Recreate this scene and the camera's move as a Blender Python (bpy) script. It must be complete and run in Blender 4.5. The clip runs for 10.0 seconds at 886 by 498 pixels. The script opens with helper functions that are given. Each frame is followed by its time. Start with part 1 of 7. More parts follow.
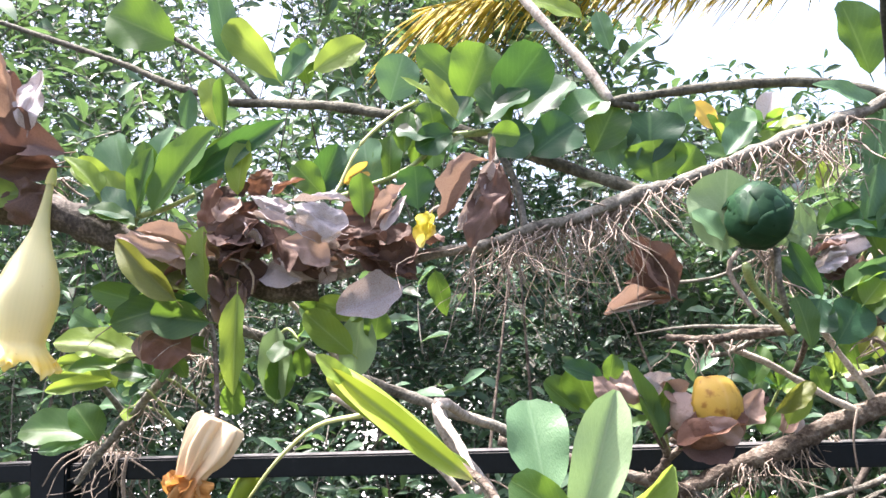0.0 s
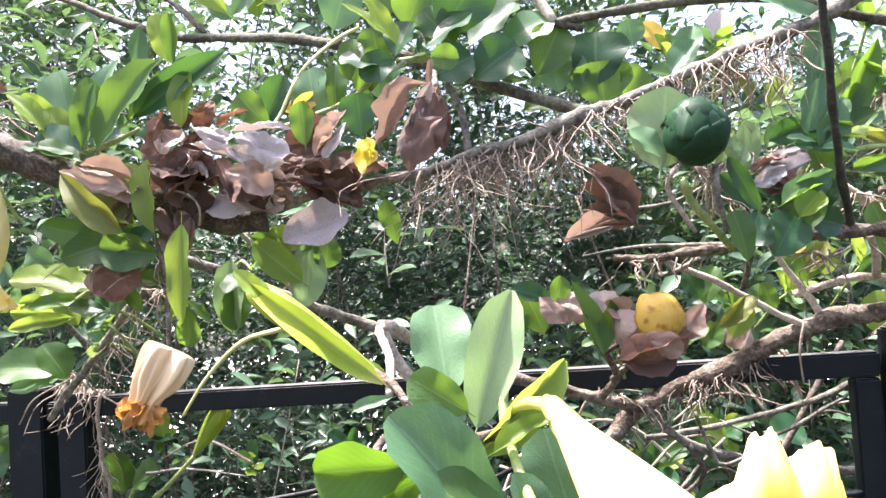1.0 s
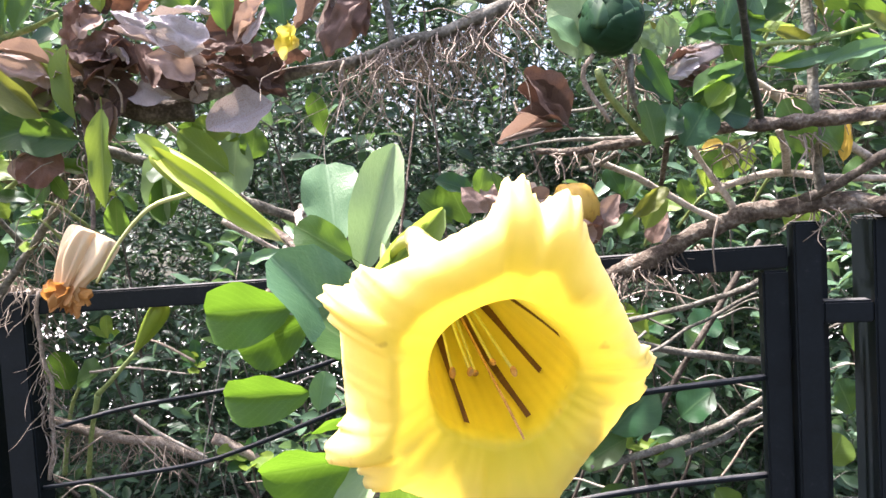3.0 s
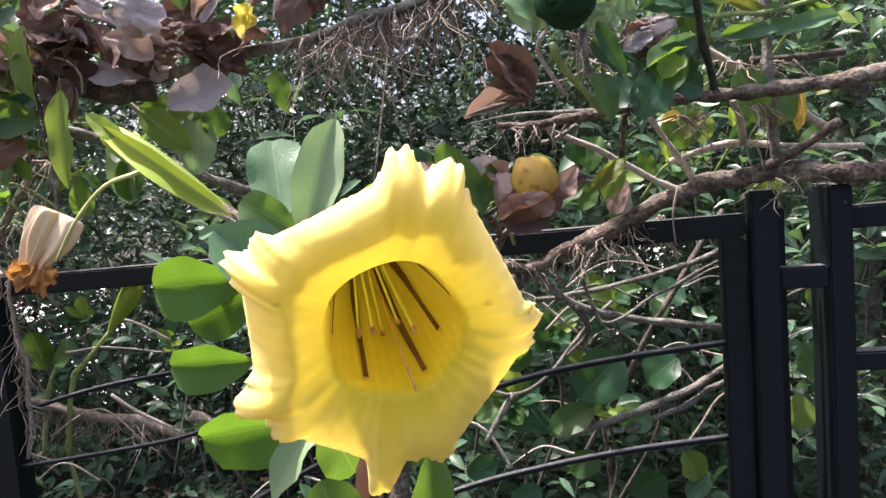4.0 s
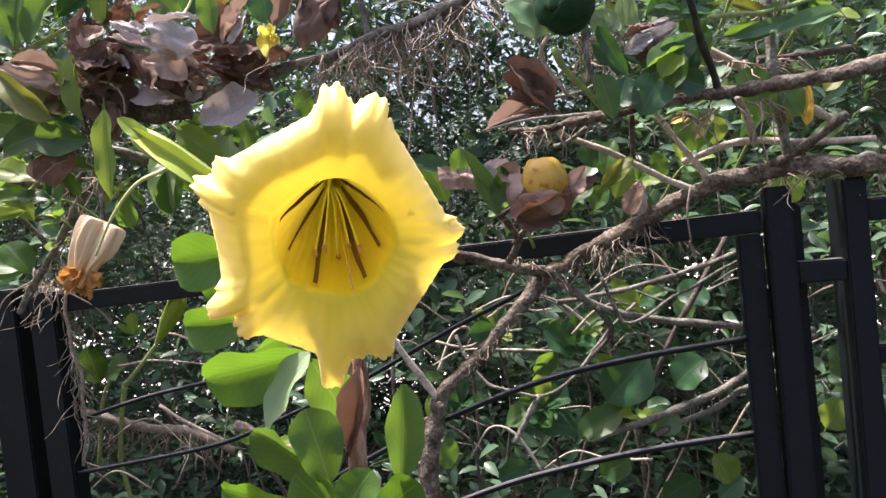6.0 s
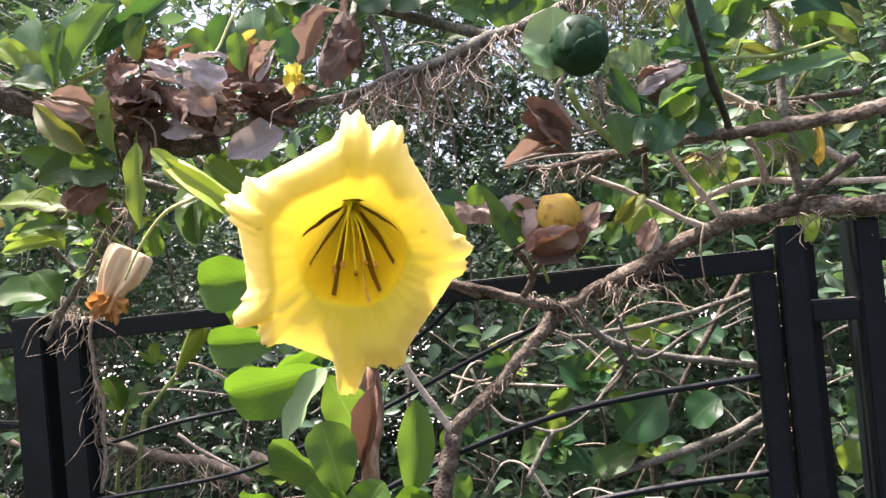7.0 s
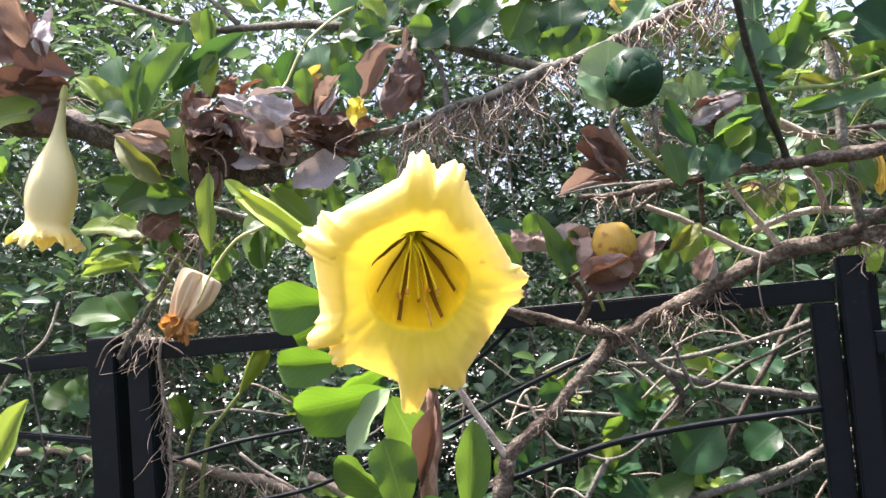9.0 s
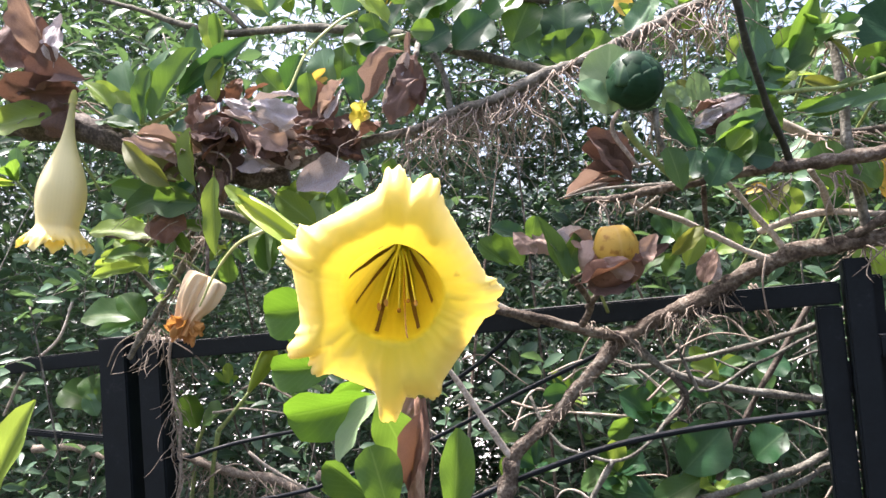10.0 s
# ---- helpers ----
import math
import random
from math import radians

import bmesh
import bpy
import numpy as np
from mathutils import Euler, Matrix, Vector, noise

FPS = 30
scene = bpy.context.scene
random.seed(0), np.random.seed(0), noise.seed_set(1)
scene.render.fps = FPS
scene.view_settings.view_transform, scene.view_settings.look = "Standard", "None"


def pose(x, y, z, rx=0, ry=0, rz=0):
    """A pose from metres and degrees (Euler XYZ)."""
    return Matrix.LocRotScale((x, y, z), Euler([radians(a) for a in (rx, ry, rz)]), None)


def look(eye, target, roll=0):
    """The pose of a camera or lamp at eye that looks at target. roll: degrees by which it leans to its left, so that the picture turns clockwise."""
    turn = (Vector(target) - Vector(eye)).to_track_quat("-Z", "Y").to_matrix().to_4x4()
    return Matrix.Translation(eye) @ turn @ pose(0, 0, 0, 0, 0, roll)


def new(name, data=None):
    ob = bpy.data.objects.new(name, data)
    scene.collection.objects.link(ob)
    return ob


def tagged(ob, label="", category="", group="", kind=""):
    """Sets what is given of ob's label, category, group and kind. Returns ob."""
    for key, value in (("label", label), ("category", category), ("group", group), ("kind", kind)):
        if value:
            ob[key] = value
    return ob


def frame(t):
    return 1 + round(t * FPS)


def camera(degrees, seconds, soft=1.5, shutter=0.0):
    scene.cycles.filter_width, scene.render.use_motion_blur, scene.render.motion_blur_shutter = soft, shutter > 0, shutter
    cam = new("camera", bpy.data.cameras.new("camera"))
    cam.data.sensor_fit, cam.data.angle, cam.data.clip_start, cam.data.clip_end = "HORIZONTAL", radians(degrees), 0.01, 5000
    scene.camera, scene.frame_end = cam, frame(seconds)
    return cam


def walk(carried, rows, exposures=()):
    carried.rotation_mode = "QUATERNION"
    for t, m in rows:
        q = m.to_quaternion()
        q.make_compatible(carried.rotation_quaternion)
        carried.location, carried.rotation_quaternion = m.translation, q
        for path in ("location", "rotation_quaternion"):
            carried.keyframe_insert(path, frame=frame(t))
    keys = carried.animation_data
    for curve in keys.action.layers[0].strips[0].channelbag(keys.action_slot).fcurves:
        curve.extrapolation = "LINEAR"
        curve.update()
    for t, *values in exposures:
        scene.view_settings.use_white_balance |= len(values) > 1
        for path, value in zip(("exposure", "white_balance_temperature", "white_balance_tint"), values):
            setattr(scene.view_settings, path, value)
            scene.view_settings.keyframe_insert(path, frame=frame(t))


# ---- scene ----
cam = camera(60.6, 10.0)
PATH = [
    (0, (0.0257, 0.0781, 1.7078), (-0.0151, 2.0659, 1.9244), -1.94),
    (0.5, (0.0654, 0.0725, 1.6907), (0.0243, 2.0654, 1.8537), -3.08),
    (1, (0.0927, 0.0722, 1.6765), (0.0496, 2.0703, 1.7531), -3.59),
    (1.5, (0.1060, 0.0661, 1.6683), (0.1112, 2.0660, 1.6863), -3.10),
    (2, (0.1144, 0.0620, 1.6552), (0.1357, 2.0616, 1.6196), -3.65),
    (2.5, (0.1297, 0.0552, 1.6415), (0.1405, 2.0534, 1.5578), -3.50),
    (3, (0.1464, 0.0456, 1.6195), (0.1810, 2.0422, 1.5071), -3.33),
    (4.5, (0.1941, 0.0204, 1.6097), (0.2604, 2.0103, 1.4201), -4.62),
    (5, (0.2076, 0.0184, 1.5847), (0.2405, 2.0120, 1.4290), -5.43),
    (5.5, (0.2207, -0.0066, 1.5692), (0.1836, 1.9895, 1.4507), -6.25),
    (7, (0.2302, -0.0562, 1.5544), (0.1229, 1.9406, 1.5903), -5.17),
    (7.5, (0.2366, -0.0714, 1.5406), (0.0902, 1.9218, 1.6165), -5.04),
    (8, (0.2263, -0.0815, 1.5405), (0.0586, 1.9098, 1.6204), -5.18),
    (8.5, (0.2192, -0.0818, 1.5473), (0.0160, 1.9057, 1.6413), -5.19),
    (9, (0.2303, -0.0843, 1.5558), (-0.0143, 1.8974, 1.6712), -4.59),
    (9.5, (0.2490, -0.1003, 1.5594), (-0.0319, 1.8772, 1.6611), -4.53),
    (10, (0.2527, -0.0887, 1.5616), (-0.0350, 1.8873, 1.6738), -4.50),
]
EXPOSURE = [(t, s, k, g) for t, s, k, g in ((0.0, 2.62, 6400, 20), (0.6, 2.75, 6400, 21), (2.5, 2.7, 6400, 21), (3.1, 2.5, 6400, 22), (4.4, 1.74, 6400, 23), (5.6, 1.78, 6450, 23), (7.0, 2.18, 6750, 22), (8.0, 2.2, 6650, 21), (10.0, 2.25, 6450, 20))]
walk(cam, [(t, look(eye, target, roll)) for t, eye, target, roll in PATH], EXPOSURE)

# ---- light ----
world = bpy.data.worlds.new("sky")
scene.world = world
world.use_nodes = True
wn = world.node_tree
sky = wn.nodes.new("ShaderNodeTexSky")
sky.sky_type, sky.sun_disc = "NISHITA", False
sky.sun_elevation, sky.sun_rotation = radians(72), radians(-69)
sky.air_density, sky.dust_density, sky.ozone_density = 1.0, 6.0, 1.0
wn.nodes["Background"].inputs["Strength"].default_value = 0.105
wn.links.new(sky.outputs[0], wn.nodes["Background"].inputs["Color"])
sun = new("sun", bpy.data.lights.new("sun", "SUN"))
sun.data.energy, sun.data.angle, sun.data.color = 3.3, radians(2), (1.0, 0.97, 0.92)
sun.matrix_world = look((0.16 - 2.4, 0.4 + 0.9, 1.55 + 8.0), (0.16, 0.4, 1.55))


# ---- materials ----
def shader(name):
    m = bpy.data.materials.new(name)
    m.use_nodes = True
    nt = m.node_tree
    for n in list(nt.nodes):
        nt.nodes.remove(n)
    return m, nt, lambda kind, **kw: node(nt, kind, **kw)


def node(nt, kind, **kw):
    n = nt.nodes.new("ShaderNode" + kind)
    for k, v in kw.items():
        n.inputs[k.replace("_", " ")].default_value = v
    return n


def ramp(nt, fac, stops):
    r = nt.nodes.new("ShaderNodeValToRGB")
    while len(r.color_ramp.elements) < len(stops):
        r.color_ramp.elements.new(0.5)
    for e, (p, c) in zip(r.color_ramp.elements, stops):
        e.position, e.color = p, (*c, 1)
    nt.links.new(fac, r.inputs[0])
    return r.outputs[0]


def mix(nt, fac, a, b, mode="MIX"):
    n = nt.nodes.new("ShaderNodeMix")
    n.data_type, n.blend_type = "RGBA", mode
    for sock, v in ((n.inputs[0], fac), (n.inputs[6], a), (n.inputs[7], b)):
        if hasattr(v, "links"):
            nt.links.new(v, sock)
        else:
            sock.default_value = v if isinstance(v, float) else (*v, 1)
    return n.outputs[2]


def calc(nt, op, a, b=0.0, clamp=False):
    n = nt.nodes.new("ShaderNodeMath")
    n.operation, n.use_clamp = op, clamp
    for sock, v in zip(n.inputs, (a, b)):
        if hasattr(v, "links"):
            nt.links.new(v, sock)
        else:
            sock.default_value = v
    return n.outputs[0]


def leaf_material(name, dark, light, rib, glow, rough=0.42, trans=0.45, spots=0.0, spot=(0.12, 0.07, 0.03), island=False, edge=None, crease=0.0, spec=0.5):
    """A leaf: waxy skin over flesh that lets light through, with midrib, side veins, mottling and spots."""
    m, nt, N = shader(name)
    L = nt.links.new
    uv = nt.nodes.new("ShaderNodeUVMap")
    sep = N("SeparateXYZ")
    L(uv.outputs[0], sep.inputs[0])
    u, v = sep.outputs[0], sep.outputs[1]
    off = calc(nt, "ABSOLUTE", calc(nt, "SUBTRACT", u, 0.5))
    rnd = nt.nodes.new("ShaderNodeNewGeometry").outputs["Random Per Island"] if island else nt.nodes.new("ShaderNodeObjectInfo").outputs["Random"]
    tex = nt.nodes.new("ShaderNodeTexCoord")
    big = N("TexNoise", Scale=38.0 if not island else 9.0, Detail=3.0)
    L(tex.outputs["Object"], big.inputs["Vector"])
    fine = N("TexNoise", Scale=260.0, Detail=4.0)
    L(tex.outputs["Object"], fine.inputs["Vector"])
    f = calc(nt, "ADD", calc(nt, "MULTIPLY", rnd, 0.75), calc(nt, "MULTIPLY", calc(nt, "SUBTRACT", big.outputs[0], 0.4), 0.6), True)
    col = mix(nt, f, dark, light)
    vein = N("TexWave", Scale=2.4, Distortion=1.5, Detail=2.0)
    comb = N("CombineXYZ")
    L(calc(nt, "SUBTRACT", v, calc(nt, "MULTIPLY", off, 0.9)), comb.inputs[0])
    L(comb.outputs[0], vein.inputs["Vector"])
    side = calc(nt, "POWER", vein.outputs["Fac"], 7.0)
    col = mix(nt, calc(nt, "MULTIPLY", side, 0.12), col, rib)
    mid = calc(nt, "SUBTRACT", 1.0, calc(nt, "MULTIPLY", off, 28.0), True)
    col = mix(nt, calc(nt, "MULTIPLY", mid, 0.65), col, rib)
    if edge:
        lip = calc(nt, "MULTIPLY", calc(nt, "SUBTRACT", calc(nt, "ADD", off, calc(nt, "MULTIPLY", big.outputs[0], 0.12)), 0.5), 9.0, True)
        col = mix(nt, lip, col, edge)
    if spots:
        sp = N("TexNoise", Scale=75.0, Detail=5.0)
        L(tex.outputs["Object"], sp.inputs["Vector"])
        col = mix(nt, calc(nt, "MULTIPLY", calc(nt, "SUBTRACT", sp.outputs[0], 0.66 - 0.12 * spots), 14.0 * spots, True), col, spot)
    col = mix(nt, calc(nt, "MULTIPLY", fine.outputs[0], 0.25), col, dark)
    skin = N("BsdfPrincipled", Roughness=rough, IOR=1.42)
    skin.inputs["Specular IOR Level"].default_value = spec
    L(col, skin.inputs["Base Color"])
    bump = N("Bump", Strength=0.3, Distance=0.0012)
    h = calc(nt, "ADD", calc(nt, "MULTIPLY", side, 0.12), calc(nt, "ADD", calc(nt, "MULTIPLY", mid, 0.6), calc(nt, "MULTIPLY", big.outputs[0], 1.2)))
    if crease:
        dry = N("TexNoise", Scale=85.0, Detail=5.0, Roughness=0.6)
        dry.inputs["Distortion"].default_value = 1.2
        L(tex.outputs["Object"], dry.inputs["Vector"])
        h = calc(nt, "ADD", h, calc(nt, "MULTIPLY", calc(nt, "ABSOLUTE", calc(nt, "SUBTRACT", dry.outputs[0], 0.5)), crease))
        bump.inputs["Strength"].default_value, bump.inputs["Distance"].default_value = 0.4, 0.0016
    L(h, bump.inputs["Height"])
    L(bump.outputs[0], skin.inputs["Normal"])
    tr = N("BsdfTranslucent")
    L(mix(nt, 0.75, col, glow), tr.inputs["Color"])
    both = N("MixShader", Fac=trans)
    out = N("OutputMaterial")
    L(skin.outputs[0], both.inputs[1])
    L(tr.outputs[0], both.inputs[2])
    L(both.outputs[0], out.inputs[0])
    return m


def rough_material(name, stops, scale, rough, bump=0.4, distance=0.003, stretch=(1, 1, 1), metal=0.0, fine=4.0, spec=0.5):
    """Bark, soil, dust, paint: colours that run over a coarse and a fine noise, with relief."""
    m, nt, N = shader(name)
    L = nt.links.new
    tex = nt.nodes.new("ShaderNodeTexCoord")
    mp = N("Mapping", Scale=stretch)
    L(tex.outputs["Object"], mp.inputs[0])
    a = N("TexNoise", Scale=scale, Detail=6.0, Roughness=0.65)
    b = N("TexNoise", Scale=scale * fine, Detail=4.0)
    L(mp.outputs[0], a.inputs["Vector"])
    L(mp.outputs[0], b.inputs["Vector"])
    f = calc(nt, "ADD", calc(nt, "MULTIPLY", a.outputs[0], 0.65), calc(nt, "MULTIPLY", b.outputs[0], 0.35))
    p = N("BsdfPrincipled", Roughness=rough, Metallic=metal)
    p.inputs["Specular IOR Level"].default_value = spec
    L(ramp(nt, f, stops), p.inputs["Base Color"])
    bp = N("Bump", Strength=bump, Distance=distance)
    L(f, bp.inputs["Height"])
    L(bp.outputs[0], p.inputs["Normal"])
    out = N("OutputMaterial")
    L(p.outputs[0], out.inputs[0])
    return m


def petal_material(name, stops, rough=0.5, trans=0.4, glow=(0.95, 0.8, 0.15), pleat=0.5):
    """Petal flesh, whose pigment runs along the flower (v of its map) with fine long ribs."""
    m, nt, N = shader(name)
    L = nt.links.new
    uv = nt.nodes.new("ShaderNodeUVMap")
    sep = N("SeparateXYZ")
    L(uv.outputs[0], sep.inputs[0])
    tex = nt.nodes.new("ShaderNodeTexCoord")
    blot = N("TexNoise", Scale=55.0, Detail=4.0)
    L(tex.outputs["Object"], blot.inputs["Vector"])
    f = calc(nt, "ADD", sep.outputs[1], calc(nt, "MULTIPLY", calc(nt, "SUBTRACT", blot.outputs[0], 0.5), 0.12), True)
    col = ramp(nt, f, stops)
    ribs = N("TexWave", Scale=12.0, Distortion=1.6, Detail=2.0)
    comb = N("CombineXYZ")
    L(sep.outputs[0], comb.inputs[0])
    L(comb.outputs[0], ribs.inputs["Vector"])
    col = mix(nt, calc(nt, "MULTIPLY", ribs.outputs["Fac"], 0.05), col, stops[0][1])
    freck = N("TexNoise", Scale=140.0, Detail=2.0)
    L(tex.outputs["Object"], freck.inputs["Vector"])
    col = mix(nt, calc(nt, "MULTIPLY", calc(nt, "SUBTRACT", freck.outputs[0], 0.7), 6.0, True), col, (0.42, 0.25, 0.04))
    p = N("BsdfPrincipled", Roughness=rough)
    L(col, p.inputs["Base Color"])
    bp = N("Bump", Strength=pleat, Distance=0.0012)
    L(calc(nt, "ADD", calc(nt, "MULTIPLY", ribs.outputs["Fac"], 0.35), calc(nt, "MULTIPLY", blot.outputs[0], 2.0)), bp.inputs["Height"])
    L(bp.outputs[0], p.inputs["Normal"])
    tr = N("BsdfTranslucent")
    L(mix(nt, 0.5, col, glow), tr.inputs["Color"])
    both = N("MixShader", Fac=trans)
    out = N("OutputMaterial")
    L(p.outputs[0], both.inputs[1])
    L(tr.outputs[0], both.inputs[2])
    L(both.outputs[0], out.inputs[0])
    return m


GREEN = leaf_material("leaf green", (0.026, 0.074, 0.022), (0.080, 0.168, 0.042), (0.18, 0.27, 0.09), (0.20, 0.35, 0.03), spots=0.25)
DEEP = leaf_material("leaf deep green", (0.012, 0.045, 0.022), (0.03, 0.095, 0.036), (0.09, 0.18, 0.07), (0.10, 0.24, 0.03), rough=0.36, trans=0.3)
# Waxy leaf; the blue-grey sheen of the sky is put into its colour.
GREY = leaf_material("leaf waxy with painted blue sky sheen", (0.06, 0.14, 0.07), (0.14, 0.245, 0.12), (0.2, 0.32, 0.18), (0.16, 0.32, 0.08), rough=0.38, trans=0.28, spots=0.15)
PALE = leaf_material("leaf pale underside and painted sky sheen", (0.17, 0.26, 0.13), (0.27, 0.37, 0.20), (0.34, 0.42, 0.26), (0.25, 0.4, 0.12), rough=0.55, trans=0.3, spots=0.2)
VIVID = leaf_material("leaf backlit green", (0.038, 0.104, 0.012), (0.085, 0.178, 0.022), (0.20, 0.33, 0.07), (0.165, 0.33, 0.018), rough=0.42, trans=0.40, spots=0.3, spot=(0.05, 0.07, 0.015))
RUST = leaf_material("rust-brown petal edge", (0.34, 0.14, 0.03), (0.66, 0.34, 0.10), (0.5, 0.25, 0.08), (0.7, 0.35, 0.08), rough=0.8, trans=0.25, spots=0.5, crease=5.0)
OLIVE = leaf_material("leaf olive", (0.075, 0.10, 0.018), (0.17, 0.19, 0.035), (0.24, 0.25, 0.08), (0.28, 0.30, 0.04), trans=0.4, spots=0.6, spot=(0.10, 0.06, 0.02))
# Darker copy of the deep green: shade inside the curled ball, as colour.
INK_SHADE = leaf_material("leaf green with painted shade", (0.006, 0.026, 0.012), (0.020, 0.065, 0.028), (0.04, 0.09, 0.045), (0.04, 0.10, 0.03), rough=0.6, trans=0.15, spec=0.2)
LIME = leaf_material("leaf young lime", (0.115, 0.20, 0.03), (0.235, 0.33, 0.06), (0.32, 0.42, 0.14), (0.36, 0.48, 0.06), trans=0.5, spots=0.3, spot=(0.14, 0.16, 0.03))
GOLD = leaf_material("leaf dying yellow", (0.50, 0.33, 0.05), (0.72, 0.52, 0.11), (0.66, 0.48, 0.16), (0.78, 0.52, 0.08), trans=0.4, spots=0.7, spot=(0.30, 0.13, 0.03))
DEAD = leaf_material("leaf dead brown", (0.050, 0.029, 0.022), (0.25, 0.160, 0.125), (0.27, 0.16, 0.12), (0.16, 0.07, 0.04), rough=0.7, trans=0.14, spots=0.6, spot=(0.05, 0.022, 0.015), crease=7.0)
HUSK = leaf_material("leaf dead pale", (0.36, 0.32, 0.31), (0.78, 0.745, 0.75), (0.4, 0.31, 0.28), (0.5, 0.38, 0.3), rough=0.5, trans=0.15, spots=0.9, spot=(0.17, 0.08, 0.05), crease=8.0)
RUSSET = leaf_material("leaf dead russet", (0.095, 0.044, 0.028), (0.30, 0.165, 0.110), (0.30, 0.17, 0.11), (0.32, 0.14, 0.07), rough=0.7, trans=0.16, spots=0.6, spot=(0.06, 0.027, 0.016), crease=8.0)
TAN = leaf_material("leaf dead tan", (0.23, 0.145, 0.11), (0.56, 0.42, 0.35), (0.50, 0.37, 0.30), (0.48, 0.31, 0.2), rough=0.65, trans=0.2, spots=0.6, spot=(0.16, 0.07, 0.03), crease=8.0)
HEDGE = leaf_material("hedge leaf", (0.010, 0.034, 0.016), (0.168, 0.288, 0.175), (0.19, 0.29, 0.16), (0.19, 0.34, 0.09), rough=0.30, trans=0.25, island=True, spec=0.5)
HEDGE_FAR = leaf_material("hedge leaf small", (0.005, 0.018, 0.010), (0.095, 0.187, 0.118), (0.12, 0.19, 0.11), (0.12, 0.25, 0.07), rough=0.34, trans=0.18, island=True, spec=0.5)
FROND = leaf_material("palm frond yellowing", (0.30, 0.24, 0.03), (0.55, 0.43, 0.07), (0.5, 0.42, 0.14), (0.7, 0.58, 0.08), trans=0.45, island=True)
BARK = rough_material("bark brown", ((0.36, (0.022, 0.016, 0.011)), (0.46, (0.072, 0.052, 0.037)), (0.54, (0.140, 0.112, 0.084)), (0.66, (0.28, 0.255, 0.21))), 34, 0.9, 1.0, 0.012, fine=5.0)
BARK_GREY = rough_material("bark grey", ((0.35, (0.032, 0.028, 0.021)), (0.46, (0.105, 0.097, 0.076)), (0.57, (0.205, 0.195, 0.16)), (0.70, (0.38, 0.37, 0.32))), 34, 0.88, 1.0, 0.006, fine=6.0)
BARK_OLIVE = rough_material("bark olive", ((0.35, (0.020, 0.019, 0.012)), (0.47, (0.062, 0.060, 0.040)), (0.58, (0.125, 0.120, 0.085)), (0.70, (0.27, 0.26, 0.21))), 34, 0.88, 1.0, 0.006, fine=6.0)
BARK_PALE = rough_material("bark pale", ((0.34, (0.17, 0.14, 0.11)), (0.48, (0.36, 0.31, 0.25)), (0.68, (0.58, 0.52, 0.44))), 60, 0.8, 0.6, 0.002)
BARK_DARK = rough_material("bark dark", ((0.34, (0.024, 0.017, 0.012)), (0.5, (0.062, 0.049, 0.037)), (0.64, (0.15, 0.125, 0.10))), 60, 0.85, 0.8, 0.003)
STEM_DARK = rough_material("dark green-brown stem", ((0.36, (0.008, 0.011, 0.007)), (0.5, (0.020, 0.024, 0.015)), (0.64, (0.065, 0.065, 0.048))), 40, 0.7, 0.8, 0.003, fine=6.0)
GREEN_STEM = rough_material("green stem", ((0.3, (0.10, 0.16, 0.04)), (0.55, (0.24, 0.30, 0.10)), (0.75, (0.36, 0.38, 0.18))), 70, 0.6, 0.4, 0.001)
STRAW = rough_material("dry root", ((0.3, (0.11, 0.082, 0.058)), (0.5, (0.25, 0.20, 0.155)), (0.72, (0.46, 0.40, 0.33))), 90, 0.85, 0.4, 0.001)
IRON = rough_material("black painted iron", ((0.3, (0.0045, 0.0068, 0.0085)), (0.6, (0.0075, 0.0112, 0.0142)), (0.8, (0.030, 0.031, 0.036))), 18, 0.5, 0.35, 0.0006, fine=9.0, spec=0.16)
# Upward faces greyed: dust, plus the lit top edge put into colour.
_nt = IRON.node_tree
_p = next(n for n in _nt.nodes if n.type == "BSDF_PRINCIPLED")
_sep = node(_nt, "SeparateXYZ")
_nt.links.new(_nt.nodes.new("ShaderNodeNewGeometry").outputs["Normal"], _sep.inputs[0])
_dust_lit = node(_nt, "TexNoise", Scale=40.0, Detail=5.0)
_nt.links.new(_nt.nodes.new("ShaderNodeTexCoord").outputs["Object"], _dust_lit.inputs["Vector"])
_lit_top = calc(_nt, "MULTIPLY", calc(_nt, "GREATER_THAN", _sep.outputs[2], 0.5), calc(_nt, "MULTIPLY", _dust_lit.outputs[0], 0.9), True)
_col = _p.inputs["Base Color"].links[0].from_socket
_nt.links.new(mix(_nt, _lit_top, _col, (0.24, 0.23, 0.22)), _p.inputs["Base Color"])
SOIL = rough_material("soil and litter", ((0.36, (0.016, 0.012, 0.008)), (0.48, (0.030, 0.025, 0.014)), (0.56, (0.026, 0.032, 0.012)), (0.66, (0.050, 0.040, 0.024))), 9, 0.95, 1.0, 0.03, fine=11.0)
PETAL = petal_material("yellow petal", ((0.0, (0.48, 0.48, 0.03)), (0.20, (0.60, 0.55, 0.025)), (0.50, (0.74, 0.61, 0.02)), (0.62, (0.84, 0.68, 0.06)), (0.80, (0.90, 0.75, 0.17)), (0.93, (0.94, 0.80, 0.28)), (1.0, (0.95, 0.84, 0.40))), trans=0.45, glow=(0.97, 0.83, 0.20))
PETAL_BACK = petal_material("pale petal back", ((0.0, (0.72, 0.68, 0.26)), (0.25, (0.86, 0.80, 0.46)), (0.6, (0.94, 0.88, 0.62)), (1.0, (0.96, 0.88, 0.55))), trans=0.5, glow=(0.98, 0.88, 0.42))
